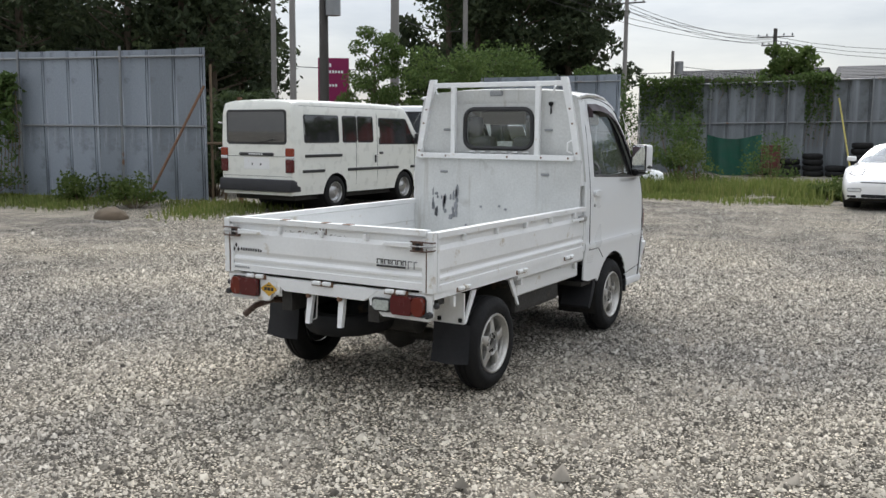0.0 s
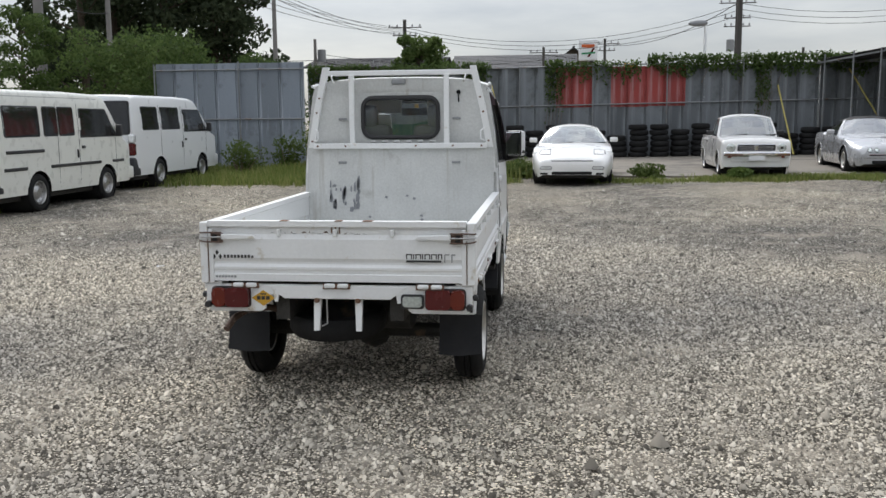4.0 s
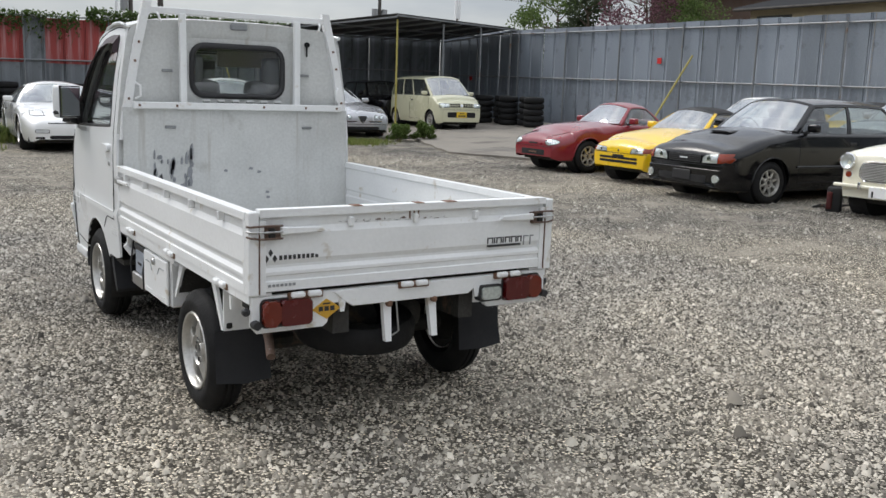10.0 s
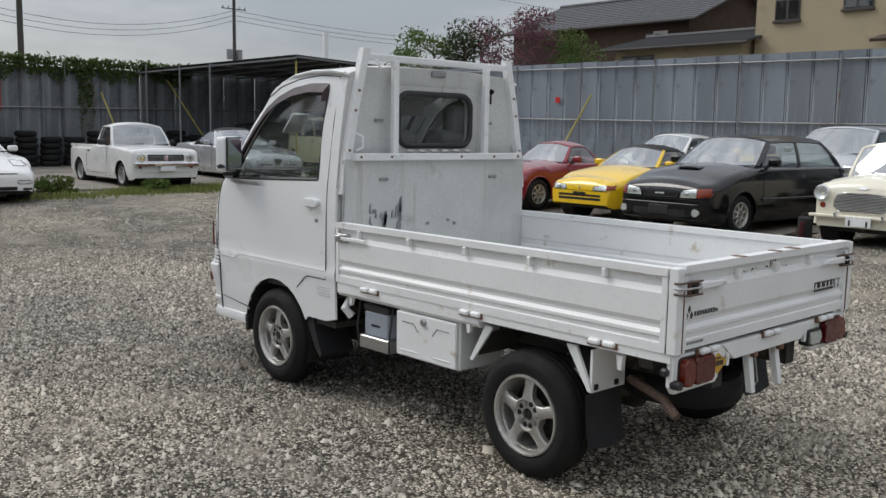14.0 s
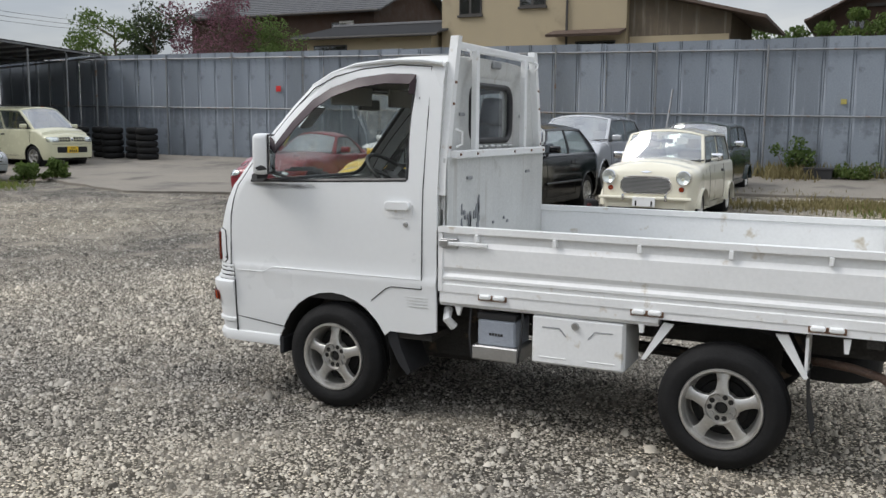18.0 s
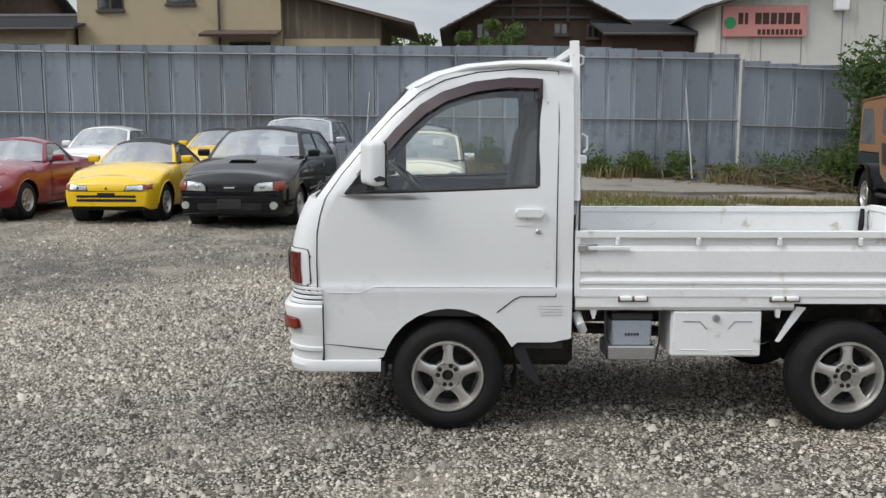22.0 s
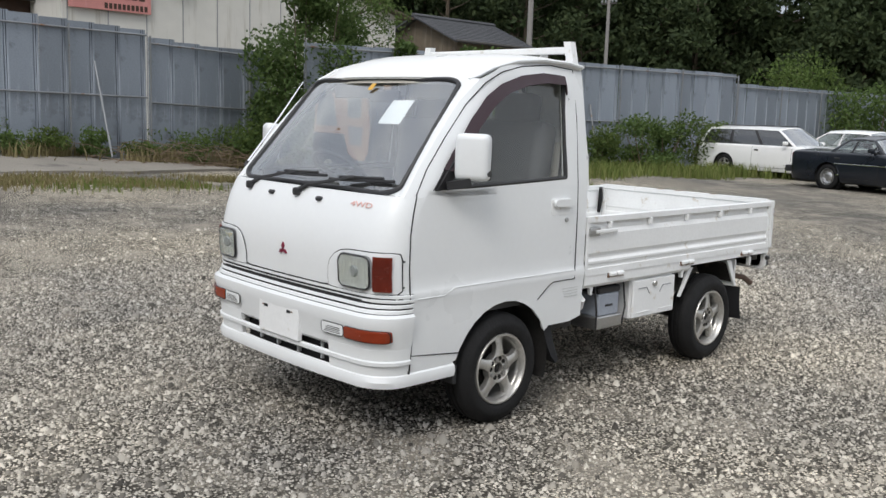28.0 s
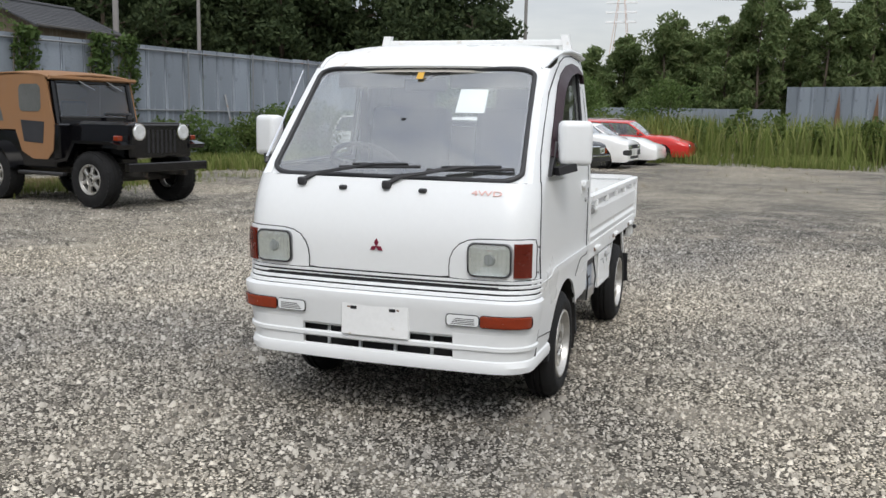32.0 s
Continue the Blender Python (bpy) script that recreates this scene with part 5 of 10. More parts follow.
for spot, head, label in ((put(9.87, 5.88, 88), 1, "bright yellow small convertible with black soft top"), (put(14.6, 5.85, 90), 0, "second yellow convertible parked behind, black soft top")):
    c, _, d = car("yellow_minicar_roadster", spot, label, "car", YELLOW_CAR, 3.3, 1.42, 1.21, 2.28, 0.60, 0.275, 0.82, 0.735, 0.61, ws=(0.30, 0.45), rear=(0.62, 0.76), roof_w=0.66, roof_mat="soft_top", round_f=0.42, b_posts=(), spokes=6, tip=0.80, edge=0.13, bow=0.15, c_post=0.12, crown=0.05, deck=0.86, tail_z=0.84)
    y = d["yF"]
    for z0, z1 in ((0.315, 0.355), (0.375, 0.41)):
        skin(c, d, "air_intake", rounded_box(-0.44, 0.44, z0, z1, 0.012), "seam", 0.005)
    block(c, "plate_bracket", -0.13, 0.13, y, y + 0.012, 0.395, 0.445, "seam", 0.006)
    skin(c, d, "bonnet_badge", disc(0, 0.51, 0.02, 10), "chrome", 0.008)
    skin_line(c, d, "bumper_gap", [(x, 0.468) for x in np.linspace(-0.66, 0.66, 25)], "seam", 0.004)
    for s in (-1, 1):
        eye(c, d, [(s * 0.27, 0.475), (s * 0.30, 0.545), (s * 0.54, 0.565), (s * 0.545, 0.485)], [(s * 0.55, 0.485), (s * 0.545, 0.565), (s * 0.635, 0.57), (s * 0.65, 0.495)], bulb=0.022)

c, _, d = car("dark_hatchback", put(9.46, 3.86, 86), "glossy black hatchback with bonnet scoop and fog lamps", "car", BLACK_CAR, 3.72, 1.64, 1.43, 2.30, 0.80, 0.29, 0.95, 0.855, 0.71, ws=(0.29, 0.44), rear=(0.86, 0.97), roof_w=0.70, round_f=0.45, spokes=8, b_posts=(0.63,), tip=0.80, edge=0.13, bow=0.15, crown=0.055, bottom=0.19)
y = d["yF"]
skin(c, d, "bumper_skirt", [(-0.70, 0.22), (-0.72, 0.30), (-0.70, 0.455), (0.70, 0.455), (0.72, 0.30), (0.70, 0.22)], BLACK_CAR, 0.03)
skin(c, d, "air_intake", rounded_box(-0.48, 0.48, 0.27, 0.37, 0.03), "seam", 0.034)
skin(c, d, "grille", rounded_box(-0.30, 0.30, 0.535, 0.632, 0.02), "seam", 0.006, rim="black_plastic")
for z in (0.56, 0.585, 0.61):
    block(c, "grille_bar", -0.29, 0.29, y + 0.004, y + 0.012, z - 0.003, z + 0.003, "black_plastic", 0.001)
plate_bars(c, -0.07, 0.09, y + 0.013, 0.572, 0.592, "paper", 4)
block(c, "number_panel", -0.17, 0.17, y + 0.032, y + 0.046, 0.29, 0.42, "black_plastic", 0.006)
skin_line(c, d, "bumper_gap", [(x, 0.508) for x in np.linspace(-0.72, 0.72, 25)], "seam", 0.005, 0.004)
sc_y = y - 0.66
z_b = d["top_at"](sc_y) + 0.075
part("bonnet_scoop", grid([[(0.20 * math.cos(radians(a)) * w, yy, zz + h * math.sin(radians(a))) for a in range(0, 181, 15)] for yy, w, h, zz in ((sc_y + 0.05, 1.0, 0.028, z_b - 0.026), (sc_y - 0.02, 1.0, 0.036, z_b - 0.012), (sc_y - 0.14, 0.92, 0.026, z_b), (sc_y - 0.26, 0.8, 0.004, z_b + 0.012))]), BLACK_CAR, c, smooth=50)
part("scoop_mouth", prism([(0.17 * math.cos(radians(a)), z_b - 0.022 + 0.022 * math.sin(radians(a))) for a in range(0, 181, 15)], "y", sc_y + 0.046, sc_y + 0.052), "seam", c)
for s in (-1, 1):
    eye(c, d, [(s * 0.335, 0.53), (s * 0.345, 0.60), (s * 0.40, 0.645), (s * 0.60, 0.665), (s * 0.61, 0.54)], [(s * 0.615, 0.54), (s * 0.61, 0.665), (s * 0.74, 0.675), (s * 0.765, 0.60), (s * 0.745, 0.55)], bulb=0.035)
    eye(c, d, disc(s * 0.62, 0.34, 0.058, 14), name="fog_lamp", bulb=0, lift=0.034)
    part("side_strip", tube([(s * (d["x_at"](yy, 0.50) + 0.003), yy, 0.50) for yy in np.linspace(-0.85, 0.60, 8)], 0.018, 6), "black_plastic", c)


def mini(m, paint_key, label):
    c, _, d = car("classic_small_saloon", m, label, "car", paint_key, 3.05, 1.38, 1.36, 2.04, 0.50, 0.25, 0.87, 0.85, 0.80, ws=(0.25, 0.335), rear=(0.88, 0.95), roof_w=0.79, round_f=0.24, spokes=8, b_posts=(0.62,), arch=1.10, tip=0.80, edge=0.13, bow=0.09, crown=0.07, c_post=0.08, mirror_mat="chrome")
    y = d["yF"]
    outline = [(-0.35, 0.60), (-0.31, 0.665), (-0.2, 0.685), (0.2, 0.685), (0.31, 0.665), (0.35, 0.60), (0.35, 0.52), (0.29, 0.455), (-0.29, 0.455), (-0.35, 0.52)]
    skin(c, d, "grille", outline, "black_plastic", 0.010, rim="chrome", rim_r=0.015)
    for k in range(11):
        z = 0.474 + 0.0185 * k
        w = 0.30 + 0.04 * math.sin(math.pi * (k + 1) / 12)
        block(c, "grille_bar", -w, w, y + 0.008, y + 0.020, z - 0.0045, z + 0.0045, "steel", 0.002)
    for s in (-1, 1):
        part("lamp_pod", shifted(lathe([(-0.16, 0.08), (-0.08, 0.104), (0.0, 0.107), (0.012, 0.10)], 22), (0, 0, 0)), paint_key, c, smooth=50).matrix_basis = pose(s * 0.525, y + 0.012, 0.675, 0, 0, 90)
        hl_ = new("headlamp")
        hl_.parent = c
        hl_.matrix_basis = pose(s * 0.525, y + 0.02, 0.675, 0, 0, 90)
        part("reflector", lathe([(-0.03, 0.0001), (-0.022, 0.04), (-0.004, 0.08), (0.006, 0.088)], 22), "lamp_bowl", hl_, smooth=60)
        part("lens", lathe([(0.022, 0.0001), (0.018, 0.05), (0.006, 0.086)], 22), "glass", hl_, smooth=60).visible_shadow = False
        part("bezel", lathe([(0.0, 0.104), (0.012, 0.100), (0.014, 0.092), (0.004, 0.086)], 22), "chrome", hl_, smooth=50)
        skin(c, d, "turn_lamp", disc(s * 0.50, 0.52, 0.036, 14), "amber_lens", 0.02, rim="chrome")
        for ya in (d["axle_f"], d["axle_r"]):
            arch_ = [(ya + 0.285 * math.cos(radians(a)), 0.25 + 0.285 * math.sin(radians(a))) for a in range(0, 181, 15)]
            part("wheel_arch_flare", thicken(grid([[(s * 0.66, p, q) for p, q in arch_], [(s * 0.725, p, q) for p, q in arch_]]), 0.02), paint_key, c, smooth=50)
    block(c, "front_bumper", -0.66, 0.66, y + 0.01, y + 0.07, 0.365, 0.41, paint_key if paint_key == MINI_CREAM else "chrome", 0.02, 3)
    for s in (-1, 1):
        block(c, "over_rider", s * 0.30 - 0.02, s * 0.30 + 0.02, y + 0.03, y + 0.085, 0.35, 0.44, "chrome", 0.015, 2)
    block(c, "number_panel", -0.16, 0.16, y + 0.068, y + 0.082, 0.27, 0.40, "white_bed", 0.004)
    for s in (-1, 1):
        block(c, "panel_slot", s * 0.11 - 0.012, s * 0.11 + 0.012, y + 0.080, y + 0.086, 0.28, 0.35, "seam", 0.003)
    skin(c, d, "bonnet_badge", [(-0.09, 0.755), (-0.03, 0.742), (0, 0.735), (0.03, 0.742), (0.09, 0.755), (0.03, 0.765), (0, 0.772), (-0.03, 0.765)], "chrome", 0.012)
    part("aerial", tube([(0.05, -0.1, 1.36), (0.05, -0.16, 1.46)], 0.005, 5), "black_plastic", c)
    part("notice_sheet", box(-0.33, -0.17, d["y_ws1"] + 0.0, d["y_ws1"] + 0.004, 1.13, 1.22), "paper", c, "paper notice behind the windscreen")
    return c


mini(put(9.75, 1.38, 88), MINI_CREAM, "cream classic small saloon with chrome grille and round lamps")
mini(put(13.4, 1.55, 88), GREEN_MINI, "dark green classic small saloon with light roof lining")
c, _, d = car("silver_hatchback", put(13.6, 3.95, 88), "pale silver small hatchback parked against the hoarding", "car", SILVER_CAR, 3.8, 1.65, 1.48, 2.40, 0.75, 0.29, 0.95, 0.90, 0.72, ws=(0.24, 0.42), rear=(0.88, 0.97), roof_w=0.74)
for s in (-1, 1):
    eye(c, d, rounded_box(s * 0.40, s * 0.66, 0.56, 0.67, 0.03))
    skin(c, d, "turn_lamp", rounded_box(s * 0.67, s * 0.76, 0.56, 0.67, 0.02), "amber_lens", 0.012)
c, _, d = car("white_minicar_coupe", put(14.3, 8.2, 90), "white small coupe parked behind the coloured cars", "car", WHITE_CAR, 3.3, 1.40, 1.25, 2.20, 0.60, 0.27, 0.82, 0.76, 0.62, ws=(0.30, 0.46), rear=(0.74, 0.86), roof_w=0.72)
c, _, d = car("dark_old_car", put(12.9, 22.6, 178), "dark old hatchback under the lean-to roof", "car", BLACK_CAR, 3.6, 1.55, 1.38, 2.2, 0.7, 0.28, 0.88, 0.86, 0.8, ws=(0.30, 0.40), rear=(0.85, 0.95), roof_w=0.78)

c, _, d = car("white_wagon", put(8.75, -21.0, 83), "white estate car with tinted rear windows", "car", WHITE_CAR, 4.70, 1.75, 1.45, 2.72, 0.95, 0.31, 0.92, 0.88, 0.70, ws=(0.27, 0.42), rear=(0.93, 0.98), roof_w=0.72, glass="glass_dark", b_posts=(0.52, 0.74))
part("roof_bar", tube([(0.62, -1.6, 1.45), (0.62, 0.1, 1.46)], 0.015, 6), "black_plastic", c)
part("roof_bar", tube([(-0.62, -1.6, 1.45), (-0.62, 0.1, 1.46)], 0.015, 6), "black_plastic", c)
block(c, "tail_lamp", 0.62, 0.86, d["yR"] - 0.01, d["yR"] + 0.10, 0.72, 0.92, "red_lens", 0.02)
c, _, d = car("white_saloon", put(6.9, -22.6, 83), "white saloon parked behind the estate car", "car", WHITE_CAR, 4.5, 1.7, 1.42, 2.6, 0.9, 0.3, 0.92, 0.88, 0.70, ws=(0.28, 0.43), rear=(0.72, 0.86), roof_w=0.72, deck=0.93)
c, _, d = car("dark_coupe", put(4.55, -18.05, 74), "dark navy old luxury coupe with chrome trims", "car", NAVY_CAR, 4.55, 1.79, 1.30, 2.46, 0.95, 0.31, 0.90, 0.88, 0.80, ws=(0.40, 0.50), rear=(0.66, 0.76), roof_w=0.72, deck=0.90, b_posts=(0.62,), rim="steel", spokes=0, round_f=0.2)
y, yr = d["yF"], d["yR"]
block(c, "grille", -0.32, 0.32, y - 0.02, y + 0.03, 0.50, 0.74, "chrome", 0.02)
for k in range(4):
    block(c, "grille_slat", -0.29, 0.29, y + 0.026, y + 0.036, 0.535 + 0.05 * k, 0.56 + 0.05 * k, "black_plastic", 0.004)
for s in (-1, 1):
    eye(c, d, rounded_box(s * 0.36, s * 0.62, 0.55, 0.69, 0.02), rim="chrome")
    skin(c, d, "turn_lamp", rounded_box(s * 0.63, s * 0.80, 0.55, 0.69, 0.02), "amber_lens", 0.014)
    block(c, "chrome_strip", s * 0.885 - 0.01, s * 0.885 + 0.012, -0.95, 0.95, 0.62, 0.645, "chrome", 0.004)
    block(c, "chrome_sill", s * 0.87 - 0.01, s * 0.87 + 0.012, -0.90, 0.90, 0.36, 0.385, "chrome", 0.004)
    block(c, "tail_lamp", s * 0.60, s * 0.80, yr - 0.012, yr + 0.12, 0.66, 0.84, "red_lens", 0.02)
for yy, q in ((y, 1), (yr, -1)):
    block(c, "bumper", -0.82, 0.82, min(yy, yy + q * 0.10) - 0.08, max(yy, yy + q * 0.10), 0.36, 0.52, "black_plastic", 0.03, 2)
    block(c, "bumper_strip", -0.80, 0.80, yy + q * 0.095 - 0.01, yy + q * 0.095 + 0.012, 0.47, 0.50, "chrome", 0.004)

c, _, d = car("white_estate", put(4.0, -21.9, 84), "white working estate car with black bumper corners", "car", WHITE_CAR, 4.2, 1.69, 1.52, 2.55, 0.80, 0.30, 0.96, 0.90, 0.78, ws=(0.235, 0.40), rear=(0.95, 0.992), roof_w=0.78, glass="glass_dark", b_posts=(0.47, 0.71), round_f=0.40, tip=0.82, edge=0.10, bow=0.14, spokes=0, rim="steel", c_post=0.06, mirror_mat="black_plastic")
skin(c, d, "grille", rounded_box(-0.33, 0.33, 0.60, 0.70, 0.02), "seam", 0.006, rim="black_plastic")
skin(c, d, "air_intake", rounded_box(-0.46, 0.46, 0.30, 0.38, 0.03), "seam", 0.006)
for s in (-1, 1):
    eye(c, d, rounded_box(s * 0.38, s * 0.70, 0.585, 0.70, 0.03))
    skin(c, d, "bumper_corner", rounded_box(s * 0.36, s * 0.79, 0.40, 0.555, 0.04), "black_plastic", 0.022)
c, _, d = car("white_low_car", put(3.5, -24.2, 84), "white low car between the estates", "car", WHITE_CAR, 4.3, 1.7, 1.30, 2.5, 0.9, 0.3, 0.86, 0.82, 0.62, ws=(0.3, 0.46), rear=(0.74, 0.88), roof_w=0.68)
c, _, d = car("red_estate", put(2.9, -27.0, 84), "bright red estate car at the row's end", "car", BRIGHT_RED, 4.6, 1.7, 1.42, 2.6, 0.9, 0.3, 0.90, 0.86, 0.68, ws=(0.28, 0.44), rear=(0.93, 0.98), roof_w=0.74)
for s in (-1, 1):
    eye(c, d, rounded_box(s * 0.38, s * 0.66, 0.54, 0.64, 0.03))
part("roof_bar", tube([(0.62, -1.6, 1.44), (0.62, 0.0, 1.45)], 0.015, 6), "steel", c)

# -- the off-roader, canvas-topped
jeep = thing("off_roader", put(8.37, -6.2, 80) @ Matrix.Diagonal((1.05, 1.05, 1.05, 1)), "black open off-road vehicle with tan canvas top and big tyres", "car", group="parked cars")
HOOD = 1.12
block(jeep, "tub", -0.74, 0.74, -1.66, 0.35, 0.50, 1.02, BLACK_CAR, 0.02)
part("bonnet", prism([(-0.56, 0.80), (-0.54, HOOD), (-0.40, HOOD + 0.04), (0.40, HOOD + 0.04), (0.54, HOOD), (0.56, 0.80)], "y", 0.35, 1.58, bevel=0.01), BLACK_CAR, jeep)
block(jeep, "grille", -0.55, 0.55, 1.56, 1.63, 0.68, 1.14, BLACK_CAR, 0.02)
for k in range(7):
    block(jeep, "grille_slot", -0.24 + 0.08 * k - 0.02, -0.24 + 0.08 * k + 0.02, 1.625, 1.635, 0.74, 1.06, "seam", 0.008)
for s in (-1, 1):
    lamp(jeep, s * 0.40 - 0.10, s * 0.40 + 0.10, 0.93, 1.13, 1.63, "clear_lens", "headlamp", 0.06, round_lamp=True, rim="chrome")
    fend = [(1.64, 0.80), (1.66, 0.86), (1.50, 0.90), (0.78, 0.90), (0.62, 0.66), (0.42, 0.62), (0.42, 0.58), (0.66, 0.62), (0.82, 0.86), (1.50, 0.86)]
    part("front_fender", prism(fend, "x", s * 0.50, s * 0.80), BLACK_CAR, jeep)
    block(jeep, "turn_lamp", s * 0.62, s * 0.72, 1.48, 1.56, 0.91, 0.98, "amber_lens", 0.01)
    rear_f = [(-0.93 + 0.46 * math.cos(radians(a)), 0.40 + 0.46 * math.sin(radians(a))) for a in range(10, 171, 16)]
    part("rear_fender", thicken(grid([[(s * 0.72, p, q) for p, q in rear_f], [(s * 0.86, p, q) for p, q in rear_f]]), 0.02), BLACK_CAR, jeep, smooth=50)
    block(jeep, "cowl_side", s * 0.54, s * 0.74, 0.10, 0.45, 0.62, 1.12, BLACK_CAR, 0.02)
    block(jeep, "step_bar", s * 0.70, s * 0.80, -0.40, 0.55, 0.40, 0.45, "black_plastic", 0.015)
    for ya in (1.10, -0.93):
        wheel(jeep, s * 0.68, ya, 0.38, 0.38, 0.25, s, 0.205, 6, "alloy")
    # canvas sides: door with window, rear quarter
    part("canvas_door", prism([(0.32, 0.74), (0.36, 1.06), (0.20, 1.78), (-0.42, 1.80), (-0.46, 1.0), (-0.34, 0.72), (-0.1, 0.62), (0.2, 0.62)], "x", s * 0.725, s * 0.752), "canvas", jeep, "tan canvas door with clear window")
    part("door_window", prism(rounded(-0.36, 0.10, 1.28, 1.66, 0.08), "x", s * 0.752, s * 0.757), "clear_vinyl", jeep)
    part("door_pocket", prism([(-0.28, 0.86), (0.12, 0.84), (0.16, 1.14), (-0.34, 1.16)], "x", s * 0.752, s * 0.758), "plastic_grey", jeep)
    part("canvas_quarter", prism([(-0.46, 1.02), (-0.42, 1.80), (-1.50, 1.78), (-1.62, 1.02)], "x", s * 0.715, s * 0.742), "canvas", jeep)
    part("quarter_window", prism([(-0.74, 1.14), (-0.88, 1.62), (-0.96, 1.67), (-1.43, 1.66), (-1.54, 1.14)], "x", s * 0.742, s * 0.747), "clear_vinyl", jeep)
    part("screen_post", bar((s * 0.68, 0.36, 1.08), (s * 0.66, 0.22, 1.76), 0.05, 0.05), BLACK_CAR, jeep)
    plate_bars(jeep, s * 0.2, s * 0.3, -1.668, 0.90, 0.92, "paper", 1, -1)
part("canvas_top", thicken(grid([[(u * 0.76, y, z + 0.05 * (1 - u * u)) for u in np.linspace(-1, 1, 9)] for y, z in ((0.30, 1.76), (0.1, 1.80), (-0.4, 1.83), (-0.9, 1.82), (-1.45, 1.80), (-1.55, 1.76))]), 0.02), "canvas", jeep, smooth=50)
part("canvas_back", prism([(-0.74, 1.02), (-0.73, 1.78), (0.73, 1.78), (0.74, 1.02)], "y", -1.60, -1.575), "canvas", jeep)
part("canvas_valance", tube([(-0.76, 0.30, 1.75), (0.76, 0.30, 1.75)], 0.03, 6), "canvas", jeep)
part("windscreen_frame", tube([(-0.64, 0.34, 1.20), (0.64, 0.34, 1.20), (0.62, 0.24, 1.70), (-0.62, 0.24, 1.70), (-0.64, 0.34, 1.20)], 0.03, 6), BLACK_CAR, jeep)
part("windscreen_lower", box(-0.66, 0.66, 0.33, 0.39, 1.06, 1.22, 0.01), BLACK_CAR, jeep)
part("windscreen", grid([[(-0.62, 0.34, 1.21), (0.62, 0.34, 1.21)], [(-0.60, 0.24, 1.70), (0.60, 0.24, 1.70)]]), "glass_car", jeep).visible_shadow = False
for s in (-1, 1):
    part("wiper", bar((s * 0.25, 0.28, 1.72), (s * 0.25 - 0.24, 0.32, 1.60), 0.014, 0.012), "steel", jeep)
    part("seat", box(s * 0.32 - 0.22, s * 0.32 + 0.22, -0.62, -0.48, 0.9, 1.45, 0.04), "seat", jeep)
block(jeep, "front_bumper", -0.72, 0.72, 1.68, 1.78, 0.50, 0.62, BLACK_CAR, 0.01)
block(jeep, "bonnet_intake", -0.34, -0.26, 0.62, 0.70, HOOD + 0.04, HOOD + 0.16, "black_plastic", 0.02)
part("snorkel", tube([(-0.3, 0.68, HOOD + 0.14), (0.1, 0.62, HOOD + 0.14)], 0.02, 6), "black_plastic", jeep)
for s in (-1, 1):
    block(jeep, "chassis_rail", s * 0.32, s * 0.42, -1.55, 1.70, 0.42, 0.54, "under")
for ya in (1.10, -0.93):
    part("axle", tube([(-0.6, ya, 0.38), (0.6, ya, 0.38)], 0.05, 8), "under", jeep)

# ---- the small flatbed truck: x across, +y forward, axles at y = +-0.94 ----
truck = thing("flatbed_truck", pose(0, 0, 0), "white small cab-over flatbed truck with drop sides and worn bed", "truck")
CAB_W = [(0.28, 0.672), (0.45, 0.688), (0.62, 0.694), (0.69, 0.702), (0.72, 0.692), (0.80, 0.694), (1.0, 0.694), (1.13, 0.688), (1.40, 0.660), (1.65, 0.622), (1.72, 0.60)]
CAB_F = [(0.28, 1.71), (0.60, 1.725), (0.66, 1.70), (0.72, 1.705), (0.82, 1.712), (0.92, 1.700), (1.02, 1.668), (1.10, 1.630), (1.14, 1.605)]
RX, RY, BOW = 0.15, 0.13, 0.035


def cab_front(x, z, off=0.0):
    """y of the cab's face at x, z, with its rounded corners; off: distance outside the skin."""
    w, f = interp(z, CAB_W) + off, interp(z, CAB_F) + off
    y = f - BOW * (x / w) ** 2
    over = max(0.0, min(1.0, (abs(x) - (w - RX)) / RX))
    return y - RY * (1 - math.sqrt(max(0.0, 1 - over * over)))


def cab_edge(z, off=0.0):
    return interp(z, CAB_F) + off - BOW - RY


def cab_contour(z, off=0.0, back=0.38):
    """Plan line of the cab at height z, from the rear left along the side, round the face, to the rear right."""
    w = interp(z, CAB_W) + off
    ye = cab_edge(z, off)
    side = [0.362, 0.45, 0.52, 0.60, 0.612, 0.64, 0.68, 0.74, 0.80, 0.87, 0.94, 1.01, 1.08, 1.14, 1.19, 1.225, 1.242]
    side = side + [1.242 + (min(1.527, ye - 0.004) - 1.242) * f for f in (0.35, 0.7, 1.0)]
    face = [w - RX + RX * math.sin(radians(a)) for a in (90, 75, 60, 45, 30, 15)] + [(w - RX) * f for f in (1, 0.85, 0.7, 0.5, 0.3, 0.1)]
    left = [(-w, y) for y in side] + [(-x, cab_front(x, z, off)) for x in face]
    return left + [(-x, y) for x, y in left[::-1]]


def patch(x0, x1, z0, z1, off, n=8, m=3):
    """A sheet that follows the cab's face between x0 and x1, lying off outside it."""
    return grid([[(x, cab_front(x, z, off), z) for x in np.linspace(x0, x1, n)] for z in np.linspace(z0, z1, m)])


ARCH_Y, ARCH_Z, ARCH_R = 0.932, 0.275, 0.322


def sill(x, y):
    if abs(y - ARCH_Y) < ARCH_R - 0.005:
        return max(0.36, ARCH_Z + math.sqrt(ARCH_R ** 2 - (y - ARCH_Y) ** 2))
    if y < ARCH_Y:
        return 0.435 + 0.02 * (y < 0.42)
    return 0.33 if y < 1.53 else 0.672


